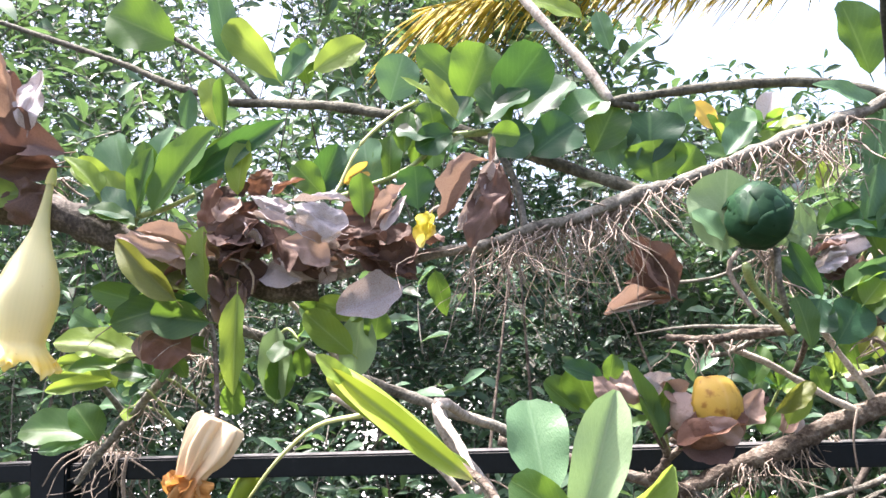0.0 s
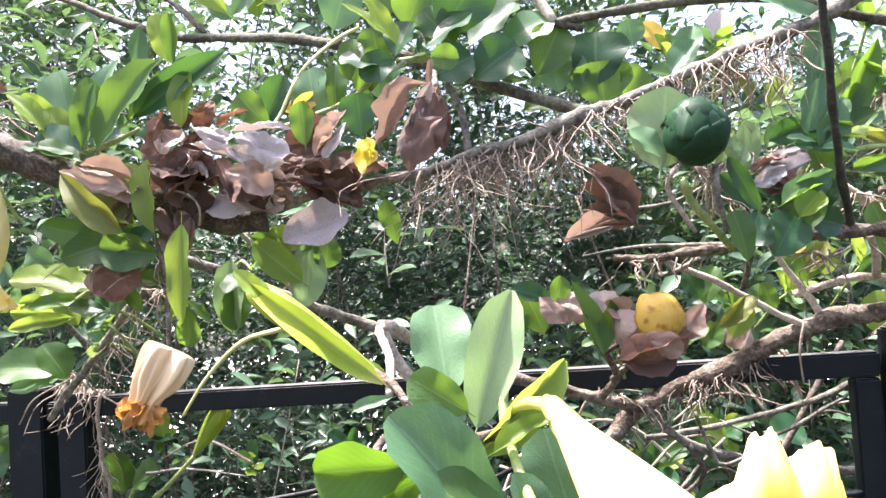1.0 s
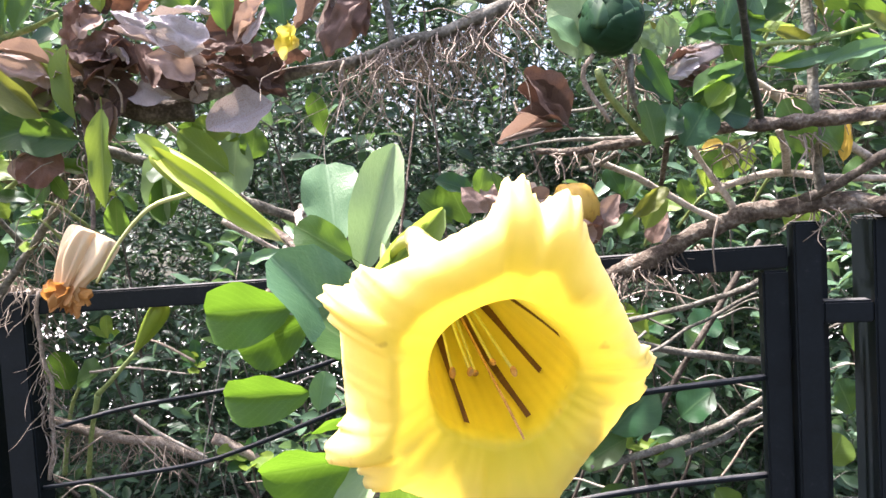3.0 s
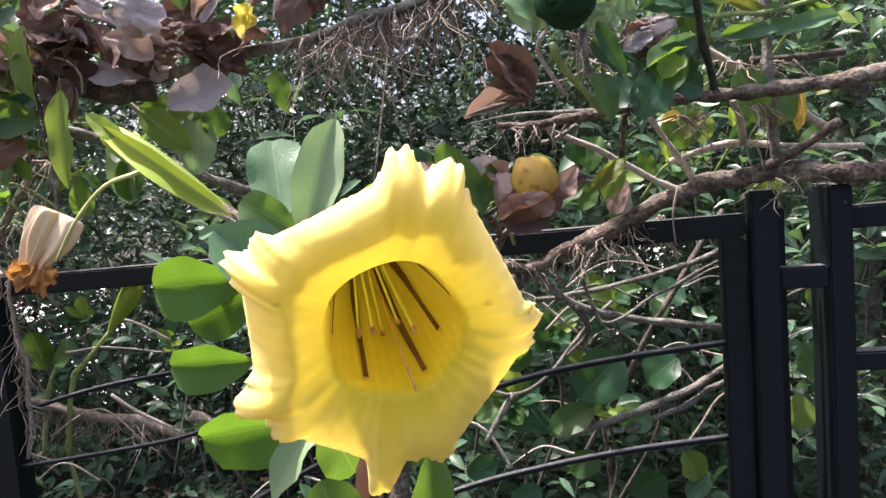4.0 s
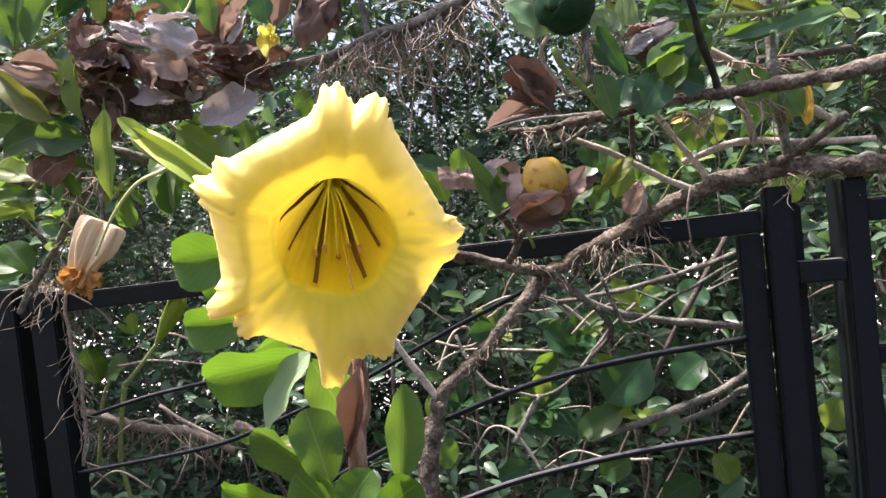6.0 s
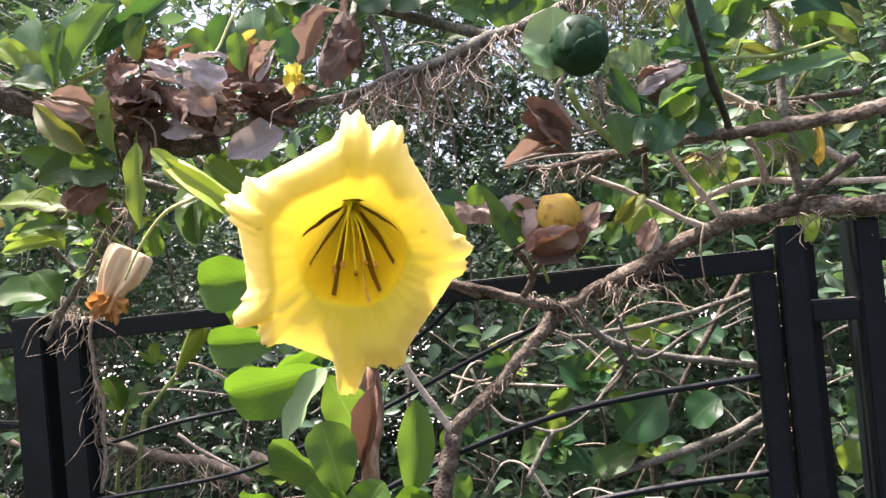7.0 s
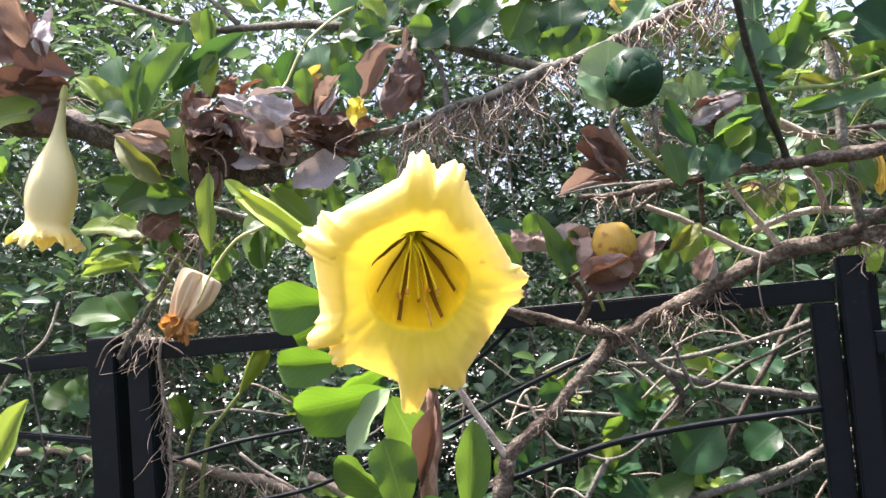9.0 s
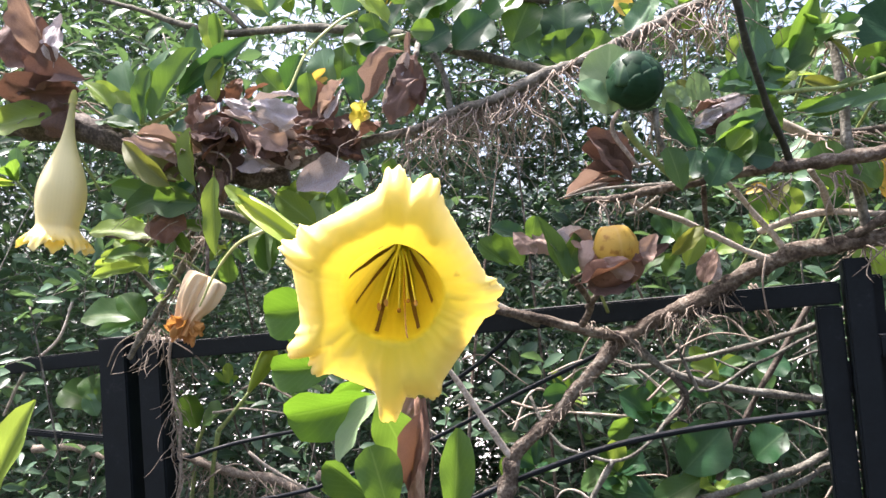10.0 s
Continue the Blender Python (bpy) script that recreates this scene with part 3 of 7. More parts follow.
def bell_flower(top, bottom):
    """A flower not yet open, hanging mouth down on a long neck."""
    m = frame_to(top, bottom)
    ln = (Vector(bottom) - Vector(top)).length
    fl = thing("bell_flower", top, "pale cream-yellow bell flower hanging from a long green neck", "flower")
    prof = smooth_profile([(0, 0.0042), (0.14, 0.0056), (0.28, 0.0100), (0.38, 0.0175), (0.50, 0.0295), (0.62, 0.0370), (0.74, 0.0368), (0.83, 0.0325), (0.875, 0.0325), (0.915, 0.0395), (0.955, 0.0480), (0.985, 0.0515)], 60)

    def shape(f, a, s, r):
        rib = 1 + 0.03 * math.cos(5 * a) * min(1, f * 2)
        fr = max(0, f - 0.8) / 0.2
        return s * ln + fr ** 2 * (0.009 * math.cos(5 * a + 0.6) + 0.004 * math.sin(12 * a) + 0.002 * math.sin(29 * a)), r * rib * (1 + fr * 0.10 * math.cos(5 * a + 0.6) + fr * 0.07 * math.sin(13 * a + 1) + fr * 0.04 * math.sin(23 * a))

    V, Fc, U = lathe(prof, m, 150, shape)
    c = under(new("corolla", mesh_from("corolla", V, Fc, CREAM, U)), fl)
    sol = c.modifiers.new("flesh", "SOLIDIFY")
    sol.thickness, sol.offset = 0.0007, -1.0
    V, Fc, U = lathe([(-0.006, 0.003), (0.002, 0.0055), (0.010, 0.0066), (0.016, 0.0068)], m, 14)
    under(new("calyx", mesh_from("calyx", V, Fc, CALYX, U)), fl, "green calyx")
    return fl


def withered_flower(top, bottom, width, name="withered_flower", label="withered beige flower with a shrivelled orange-brown mouth"):
    m = frame_to(top, bottom)
    ln = (Vector(bottom) - Vector(top)).length
    fl = thing(name, top, label, "flower")
    prof = smooth_profile([(0, 0.06), (0.004, 0.45), (0.03, 0.86), (0.14, 1.02), (0.32, 1.06), (0.46, 0.98), (0.58, 0.82), (0.68, 0.64), (0.78, 0.58), (0.88, 0.64), (0.95, 0.60), (1.0, 0.46)], 60)

    def shape(f, a, s, r):
        n1 = noise.noise(Vector((math.cos(a) * 1.9, math.sin(a) * 1.9, f * 2.2 + width * 40)))
        n2 = noise.noise(Vector((math.cos(a) * 5, math.sin(a) * 5, f * 3.5 + width * 40)))
        n3 = noise.noise(Vector((math.cos(a) * 3.1, math.sin(a) * 2.6, f * 2.6 + 7)))
        fold = math.exp(-((a - 4.55 - 0.35 * n1 - 0.3 * f) / 0.38) ** 2) + 0.7 * math.exp(-((a - 1.5 - 0.5 * n1) / 0.4) ** 2) + 0.25 * math.exp(-((a - 5.6 - 0.6 * n3) / 0.30) ** 2) + 0.2 * math.exp(-((a - 3.5 - 0.6 * n3) / 0.34) ** 2)
        pl = 1.0 - 0.55 * fold * min(1, f * 5) * (1 - 0.3 * f) + 0.28 * n1 + 0.20 * n3 + (0.05 + 0.9 * f ** 4) * n2
        flat = 1 - 0.25 * math.sin(a) ** 2
        return s * ln + (0.02 * n1 + 0.012 * n2) * f ** 3, r * width / 2 * pl * flat

    V, Fc, U = lathe(prof, m, 150, shape)
    c = under(new("corolla", mesh_from("corolla", V, Fc, FADED, U)), fl)
    sol = c.modifiers.new("flesh", "SOLIDIFY")
    sol.thickness = 0.0006
    rnd = random.Random(5)
    for k in range(10):
        a = math.tau * k / 10 + 0.8
        o = Vector((math.cos(a), math.sin(a) * 0.8, 0))
        p0 = m @ (o * width * 0.12 + Vector((0, 0, ln * 0.72)))
        p1 = m @ (o * width * rnd.uniform(0.2, 0.36) + Vector((0, 0, ln * rnd.uniform(0.9, 1.02))))
        leaf(fl, p0, p1, width * rnd.uniform(0.26, 0.44), RUST, "drop", rnd.uniform(-60, 60), 0.3, 0.4, 0.15, face=(m.to_3x3() @ o), name="petal_edge", label="shrivelled rust-orange petal edge")
    return fl


def bud(parent, base, tip, r, mat=BUD, name="bud"):
    m = frame_to(base, tip)
    ln = (Vector(tip) - Vector(base)).length
    prof = [(s * ln, q * r) for s, q in smooth_profile([(0, 0.20), (0.15, 0.42), (0.4, 0.80), (0.68, 1.0), (0.86, 0.92), (0.96, 0.62), (1.0, 0.10)], 24)]
    V, Fc, U = lathe(prof, m, 30, lambda f, a, s, q: (s, q * (1 + 0.17 * math.cos(3 * a + 0.6) + 0.06 * math.cos(5 * a) - 0.10 * math.exp(-((a - 4.2) / 0.16) ** 2))))
    return under(new(name, mesh_from(name, V, Fc, mat, U)), parent, "ribbed green flower bud")


# ---- ground and hedge ----
bm = bmesh.new()
bmesh.ops.create_grid(bm, x_segments=60, y_segments=60, size=400)
for v in bm.verts:
    v.co.z = 0.05 * noise.noise(v.co * 0.05) - 0.02
me = bpy.data.meshes.new("ground")
bm.to_mesh(me)
bm.free()
me.materials.append(SOIL)
tagged(new("ground", me), "dark earth with dry leaf litter and sparse weeds", "ground", kind="structure")


def hedge(name, label, mat, seed, sprigs, xr, yr, top, size, per, bottom=0.25, wood=0.16, stem=0.0016, gap=-0.25, gapscale=1.3, keep=None, lean=-0.25, fine=True, heavy=1.0):
    """A hedge of leafy sprigs: upright crooked stems, sprigs on them and leaves along each sprig."""
    rnd = random.Random(seed)
    gen = np.random.default_rng(seed)
    hd = thing(name, ((xr[0] + xr[1]) / 2, (yr[0] + yr[1]) / 2, 0), label, "hedge", kind="stuff")
    # one leaf: a folded, bent blade of eight triangles
    prof = [(0.0, 0.03), (0.3, 0.62), (0.62, 1.0), (0.86, 0.68), (1.0, 0.05)]
    if not fine:
        prof = [(0.0, 0.05), (0.38, 0.85), (0.75, 0.85), (1.0, 0.05)]
    rows = len(prof) - 1
    L0 = np.array([(sx * w * 0.21, t, 0.10 * abs(sx) * w - 0.22 * t * t) for t, w in prof for sx in (-1, 0, 1)])
    LU = np.array([(0.5 + 0.5 * sx * 0.96, t) for t, w in prof for sx in (-1, 0, 1)])
    LF = np.array([(3 * i + q, 3 * i + q + 1, 3 * i + q + 4, 3 * i + q + 3) for i in range(rows) for q in (0, 1)])
    P, D, S = [], [], []
    tv, tf, tu = [], [], []
    done = 0
    tries = 0
    while done < sprigs and tries < sprigs * 30:
        tries += 1
        x, y = rnd.uniform(*xr), rnd.uniform(*yr)
        z = bottom + (top(x) + 0.25 * noise.noise(Vector((x * 1.6, y, seed))) - bottom) * rnd.random() ** heavy
        if noise.noise(Vector((x * gapscale, y * 0.7, z * gapscale + seed))) + 0.5 * noise.noise(Vector((x * 3.4, y, z * 3.4 + seed))) < gap:
            continue
        if keep and not keep(x, z):
            continue
        done += 1
        d = Vector((rnd.gauss(0, 0.6), rnd.gauss(lean, 0.5), rnd.gauss(0.55, 0.5))).normalized()
        p = Vector((x, y, z))
        pts = [p.copy()]
        n = per + rnd.randint(-2, 2)
        ln = size * rnd.uniform(0.8, 1.25)
        for i in range(n):
            d = (d + Vector((rnd.gauss(0, 0.18), rnd.gauss(0, 0.18), rnd.gauss(0.04, 0.15)))).normalized()
            p = p + d * ln * 0.36
            pts.append(p.copy())
            side = Vector((math.cos(i * 2.4 + x * 9), math.sin(i * 2.4 + x * 9), 0.2))
            dd = (d * rnd.uniform(0.25, 0.9) + side + Vector((rnd.gauss(0, 0.25), rnd.gauss(0, 0.25), rnd.gauss(0, 0.25)))).normalized()
            P.append(p)
            D.append(dd)
            S.append(ln * rnd.uniform(0.6, 1.15))
        if rnd.random() < wood:
            pts = [Vector((x + rnd.gauss(0, 0.08), y + rnd.gauss(0, 0.06), z - rnd.uniform(0.15, 0.5)))] + pts[::3]
        else:
            pts = pts[::3]
        if len(pts) > 1:
            v, f, u = tube_data(spline(pts, [stem * rnd.uniform(0.8, 1.8), stem * 0.6], 0.05), 3)
            k = len(tv)
            tv += v
            tu += u
            tf += [tuple(i + k for i in q) for q in f]
    P, D, S = np.array(P), np.array(D), np.array(S)
    up = gen.normal(0, 0.55, P.shape) + np.array((0, -0.35, 0.9))
    Z = up - D * (up * D).sum(1, keepdims=True)
    Z /= np.linalg.norm(Z, axis=1, keepdims=True)
    X = np.cross(D, Z)
    W = gen.uniform(0.8, 1.25, len(P))
    V = P[:, None] + S[:, None, None] * (L0[None, :, :1] * X[:, None] * W[:, None, None] + L0[None, :, 1:2] * D[:, None] + L0[None, :, 2:] * Z[:, None])
    k = len(L0)
    Fa = LF[None] + (np.arange(len(P)) * k)[:, None, None]
    me = bpy.data.meshes.new("foliage")
    me.vertices.add(V.shape[0] * k)
    me.vertices.foreach_set("co", V.ravel())
    nf = Fa.shape[0] * Fa.shape[1]
    me.loops.add(nf * 4)
    me.loops.foreach_set("vertex_index", Fa.ravel())
    me.polygons.add(nf)
    me.polygons.foreach_set("loop_start", np.arange(nf) * 4)
    me.polygons.foreach_set("use_smooth", np.ones(nf, bool))
    me.update(calc_edges=True)
    uv = me.uv_layers.new(name="map")
    uv.data.foreach_set("uv", np.tile(LU, (len(P), 1))[Fa.ravel()].ravel())
    me.materials.append(mat)
    fo = under(new("foliage", me), hd)
    fo["kind"] = "stuff"
    tw = under(new("twig", mesh_from("twig", tv, tf, BARK_GREY, tu)), hd)
    tw["kind"] = "stuff"
    # stems down to the ground
    for i in range(int((xr[1] - xr[0]) * 1.2)):
        x = xr[0] + (i + rnd.random()) / 1.2
        y = rnd.uniform(*yr)
        pts = [(x, y, -0.05), (x + rnd.gauss(0, 0.1), y, 0.5), (x + rnd.gauss(0, 0.2), y + rnd.gauss(0, 0.1), 1.1), (x + rnd.gauss(0, 0.3), y + rnd.gauss(0, 0.1), max(1.3, top(x) * 0.85))]
        branch(hd, pts, (0.010, 0.002), BARK, "stem", 0.15, sides=6, step=0.08)
    return hd


hedge("vine_thicket", "loose thicket of broad green vine leaves just behind the fence", HEDGE, 3, 330, (-1.5, 1.6), (1.5, 1.95), lambda x: 2.3 - 0.25 * max(0, x), 0.062, 6, gap=-0.1, gapscale=2.2,
      keep=lambda x, z: not (0.0 < x < 0.62 and 1.5 < z < 2.1) and not (-0.52 < x < -0.30 and z > 2.0) and not (x > 0.35 and z > 1.95) and not (x < 0.3 and z < 1.45 and noise.noise(Vector((x * 7, 3, z * 7))) > -0.2))
hedge("shrub_hedge", "leafy shrub hedge with pale mid-green leaves behind the fence", HEDGE, 5, 3900, (-2.6, 2.4), (1.95, 2.9), lambda x: 3.1 - 0.93 * max(0.0, min(1.0, (x - 0.1) / 0.5)), 0.06, 9, gap=-0.22, heavy=0.85, keep=lambda x, z: noise.noise(Vector((x * 9, 2, z * 9))) > (-0.02 if 0.78 < x < 1.15 and 0.7 < z < 1.42 else 0.0 if -1.3 < x < 0.25 and z < 1.42 else 0.16 if -0.92 < x < -0.40 and 2.02 < z < 2.9 else -9))
hedge("tall_hedge", "dense tall hedge of small dark green leaves", HEDGE_FAR, 8, 11500, (-3.6, 4.2), (3.0, 4.4), lambda x: 4.0 - 1.5 * max(0.0, min(1.0, (x - 0.25) / 0.6)), 0.058, 11, bottom=0.05, gap=-0.21, gapscale=1.7, fine=False,
      keep=lambda x, z: not (1.08 < x < 1.62 and 0.4 < z < 1.38 or -1.5 < x < -0.75 and 2.45 < z < 3.5) or noise.noise(Vector((x * 7, 4, z * 7))) > (0.10 if x < 0 else -0.02))
hedge("far_trees", "distant dark trees behind the hedge", HEDGE_FAR, 12, 1300, (-19.0, 22.0), (19.2, 23.0), lambda x: 8.9 - 5.2 * max(0.0, min(1.0, (x - 2.0) / 3.4)), 0.39, 9, bottom=0.1, gap=0.0, gapscale=0.33, stem=0.01, fine=False)
hedge("low_hedge", "low dense dark hedge in front of the added pale strip", HEDGE_FAR, 17, 6800, (-4.2, 5.0), (4.6, 5.6), lambda x: 1.95, 0.075, 11, bottom=0.02, gap=-0.42, gapscale=2.2, fine=False,
      keep=lambda x, z: not (1.4 < x < 2.2 and z < 1.35) or noise.noise(Vector((x * 5, 6, z * 5))) > -0.02)

# a pale strip added beyond the hedge so that its gaps show bright
lane = bpy.data.meshes.new("road")
GAP_BRIGHT = rough_material("pale gap backing", ((0.3, (0.58, 0.56, 0.53)), (0.5, (0.68, 0.66, 0.63)), (0.7, (0.75, 0.73, 0.70))), 1.2, 0.9, 0.3, 0.004, fine=14.0)
bm = bmesh.new()
bmesh.ops.create_cube(bm, size=1, matrix=Matrix.Translation((0, 12.3, 0.03)) @ Matrix.Diagonal((160, 12.8, 0.12, 1)))
bm.to_mesh(lane)
bm.free()
lane.materials.append(GAP_BRIGHT)
tagged(new("road", lane), "added pale strip far behind the hedge, bright through its gaps", "road", kind="structure")


def palm_frond(palm, base, tip, droop, count, length, seed, hang=(-0.45, 0.1)):
    """A feather leaf of a palm: a rib and two rows of narrow folded leaflets."""
    rnd = random.Random(seed)
    b, t = Vector(base), Vector(tip)
    line = spline([b, b.lerp(t, 0.5) + Vector((0, 0, droop)), t], (0.014, 0.003), 0.03)
    V, Fc, U = tube_data(line, 6)
    fr = under(new("frond", mesh_from("frond", V, Fc, FROND, U)), palm, "yellowing palm frond")
    v, f, u = [], [], []
    for i in range(count):
        n = int((0.15 + 0.83 * i / count) * (len(line) - 1))
        p = line[n][0]
        ax = (line[min(n + 1, len(line) - 1)][0] - line[n - 1][0]).normalized()
        side = ax.cross(Vector((0, 0, 1))).normalized()
        for s in (-1, 1):
            d = (ax * rnd.uniform(0.7, 1.0) + side * s * rnd.uniform(0.3, 0.6) + Vector((0, 0, rnd.uniform(*hang)))).normalized()
            ln = length * rnd.uniform(0.7, 1.1) * (1 - 0.4 * i / count)
            up = d.cross(side).normalized()
            w = d.cross(up).normalized()
            k = len(v)
            for q, h in ((0, 0.003), (0.3, 0.008), (0.7, 0.006), (1.0, 0.001)):
                c = p + d * ln * q + Vector((0, 0, -0.25 * ln * q * q))
                v += [c - w * h + up * h * 0.6, c, c + w * h + up * h * 0.6]
                u += [(0.1, q), (0.5, q), (0.9, q)]
            for q in range(3):
                f += [(k + 3 * q, k + 3 * q + 1, k + 3 * q + 4, k + 3 * q + 3), (k + 3 * q + 1, k + 3 * q + 2, k + 3 * q + 5, k + 3 * q + 4)]
    lf = under(new("leaflet", mesh_from("leaflet", v, f, FROND, u)), fr)
    lf["kind"] = "stuff"




# ---- fence ----
FENCE = pose(0, 1.36, 0, 0, 0, -11.31)


def fence_bar(parent, name, u0, u1, z0, z1, depth=0.04, w=0.0, label=""):
    """An upright or level bar between local lengths u0..u1 and heights z0..z1."""
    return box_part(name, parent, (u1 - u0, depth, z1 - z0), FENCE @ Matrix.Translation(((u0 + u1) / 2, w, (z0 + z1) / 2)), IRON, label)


def sloping_bar(parent, name, u0, u1, za, zb, h, depth=0.034, w=0.0):
    ang = math.atan2(zb - za, u1 - u0)
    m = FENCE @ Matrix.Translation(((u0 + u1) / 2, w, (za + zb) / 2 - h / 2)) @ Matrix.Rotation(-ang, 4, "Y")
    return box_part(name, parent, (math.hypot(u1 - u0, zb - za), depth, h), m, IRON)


def wire(parent, points, r=0.0043):
    line = spline([FENCE @ Vector((u, w, z)) for u, w, z in points], r, 0.03)
    V, Fc, U = tube_data(line, 8)
    return under(new("bar", mesh_from("bar", V, Fc, IRON, U)), parent, "thin curved black bar")


gate_post = thing("gate_post", FENCE @ Vector((0.79, 0, 0)), "black painted twin iron gate post with short cross pieces", "post")
fence_bar(gate_post, "post", 0.720, 0.760, -0.05, 1.564, 0.042, -0.012)
fence_bar(gate_post, "backing_bar", 0.762, 0.784, -0.05, 1.535, 0.012, 0.030)
fence_bar(gate_post, "post", 0.833, 0.868, -0.05, 1.566, 0.100, 0.018)
for z in (1.407, 0.86, 0.30):
    fence_bar(gate_post, "cross_piece", 0.7605, 0.8325, z, z + 0.034, 0.034, -0.012)
for z in (1.35, 0.4):
    fence_bar(gate_post, "hinge", 0.7160, 0.7195, z, z + 0.05, 0.02, 0.0)

far_post = thing("fence_post", FENCE @ Vector((-0.70, 0, 0)), "black painted twin iron fence post under dangling roots", "post")
fence_bar(far_post, "post", -0.788, -0.712, -0.05, 1.517, 0.05)
fence_bar(far_post, "post", -0.682, -0.622, -0.05, 1.505, 0.045)
fence_bar(far_post, "cross_piece", -0.710, -0.684, 1.455, 1.49, 0.036)

panel = thing("iron_fence", FENCE @ Vector((0.03, 0, 0)), "black iron fence panel with flat rail and thin curved bars", "fence")
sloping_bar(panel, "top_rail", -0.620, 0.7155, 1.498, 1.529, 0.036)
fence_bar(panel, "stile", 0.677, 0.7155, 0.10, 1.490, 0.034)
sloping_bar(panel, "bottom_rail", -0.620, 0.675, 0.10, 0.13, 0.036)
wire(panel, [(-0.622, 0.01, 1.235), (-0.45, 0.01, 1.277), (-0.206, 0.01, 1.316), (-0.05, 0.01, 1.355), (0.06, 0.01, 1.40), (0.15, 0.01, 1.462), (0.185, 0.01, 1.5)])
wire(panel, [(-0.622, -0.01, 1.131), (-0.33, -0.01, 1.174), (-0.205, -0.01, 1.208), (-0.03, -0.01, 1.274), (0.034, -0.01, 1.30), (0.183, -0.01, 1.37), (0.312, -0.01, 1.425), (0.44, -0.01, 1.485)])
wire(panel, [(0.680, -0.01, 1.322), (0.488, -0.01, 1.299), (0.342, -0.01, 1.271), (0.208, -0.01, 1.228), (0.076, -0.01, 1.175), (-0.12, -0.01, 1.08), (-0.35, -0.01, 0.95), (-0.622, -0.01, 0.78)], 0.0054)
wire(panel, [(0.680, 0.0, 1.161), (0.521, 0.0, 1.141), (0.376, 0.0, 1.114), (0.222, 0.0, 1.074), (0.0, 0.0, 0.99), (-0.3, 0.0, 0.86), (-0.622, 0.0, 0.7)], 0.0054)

side_panel = thing("iron_fence", FENCE @ Vector((-1.6, 0, 0)), "black iron fence panel with top rail greyed by dust and painted light", "fence")
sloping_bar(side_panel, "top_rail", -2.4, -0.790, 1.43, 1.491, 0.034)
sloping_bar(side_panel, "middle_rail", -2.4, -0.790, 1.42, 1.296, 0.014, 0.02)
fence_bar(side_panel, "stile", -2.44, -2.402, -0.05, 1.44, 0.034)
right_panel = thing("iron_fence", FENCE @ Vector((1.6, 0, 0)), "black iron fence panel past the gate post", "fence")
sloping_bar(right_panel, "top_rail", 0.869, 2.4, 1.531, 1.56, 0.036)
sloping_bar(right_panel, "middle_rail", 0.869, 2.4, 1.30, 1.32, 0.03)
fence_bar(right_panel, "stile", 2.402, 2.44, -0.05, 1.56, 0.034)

palm = thing("palm_tree", (1.75, 2.7, 0), "palm tree with yellowing drooping fronds", "palm")
branch(palm, [(1.78, 2.75, -0.05), (1.75, 2.7, 1.6), (1.6, 2.6, 3.1)], (0.09, 0.06), BARK_GREY, "trunk", step=0.06)
palm_frond(palm, (1.6, 2.6, 3.06), (-0.068, 1.900, 2.508), 0.03, 170, 0.40, 7, (-0.55, -0.12))
palm_frond(palm, (1.6, 2.6, 3.1), (0.640, 2.200, 2.700), 0.12, 40, 0.40, 9)
palm_frond(palm, (1.6, 2.6, 3.1), (0.130, 2.100, 2.685), 0.15, 50, 0.40, 10)

# ---- the open flower and its shoot ----
open_flower((0.137, 0.495, 1.604), (0.1695, 0.290, 1.561))

shoot = thing("flowering_shoot", (0.130, 0.460, 1.200), "flowering shoot with broad waxy green leaves", "vine shoot")
branch(shoot, [(0.12, 0.60, 0.0), (0.125, 0.55, 0.7), (0.145, 0.47, 1.2), (0.140, 0.455, 1.405), (0.147, 0.462, 1.450), (0.146, 0.465, 1.490)], (0.014, 0.011, 0.008, 0.0062, 0.0058, 0.0050), STEM_RUST, "stem", knobs=0.35)
branch(shoot, [(0.15, 0.455, 1.49), (0.128, 0.52, 1.535), (0.115, 0.565, 1.58), (0.118, 0.585, 1.61)], (0.004, 0.003), GREEN_STEM, "stem")
branch(shoot, [(0.117, 0.575, 1.585), (0.128, 0.54, 1.597), (0.141, 0.495, 1.602)], (0.003, 0.0042), CALYX, "flower_stalk")
leaf(shoot, (0.079, 0.600, 1.594), (0.072, 0.630, 1.658), 0.045, GREY, "round", 5, curl=-0.1, fold=0.3)
# The pale colour here stands in for sky reflected on the leaf.
leaf(shoot, (0.097, 0.585, 1.575), (0.126, 0.585, 1.666), 0.036, PALE, "oval", -5, curl=-0.1, fold=0.4)
leaf(shoot, (0.092, 0.575, 1.587), (0.054, 0.575, 1.612), 0.029, GREEN, "round", -15, curl=-0.2, fold=0.2)
leaf(shoot, (0.107, 0.560, 1.505), (0.046, 0.540, 1.595), 0.056, GREY, "round", 21, curl=-0.2, fold=0.4)
leaf(shoot, (0.116, 0.540, 1.509), (0.066, 0.540, 1.556), 0.042, GREEN, "round", 29, curl=-0.2, fold=0.2)
leaf(shoot, (0.132, 0.530, 1.508), (0.118, 0.530, 1.558), 0.031, GREY, "oval", 27, curl=-0.1, fold=0.3)
leaf(shoot, (0.160, 0.600, 1.502), (0.142, 0.600, 1.568), 0.044, GREY, "round", -26, curl=-0.2, fold=0.3)
leaf(shoot, (0.096, 0.570, 1.560), (0.159, 0.570, 1.617), 0.026, LIME, "oval", 30, fold=0.5, curl=-0.3)
leaf(shoot, (0.106, 0.550, 1.566), (0.149, 0.550, 1.590), 0.014, LIME, "tip", -30, curl=-0.3, fold=0.4)
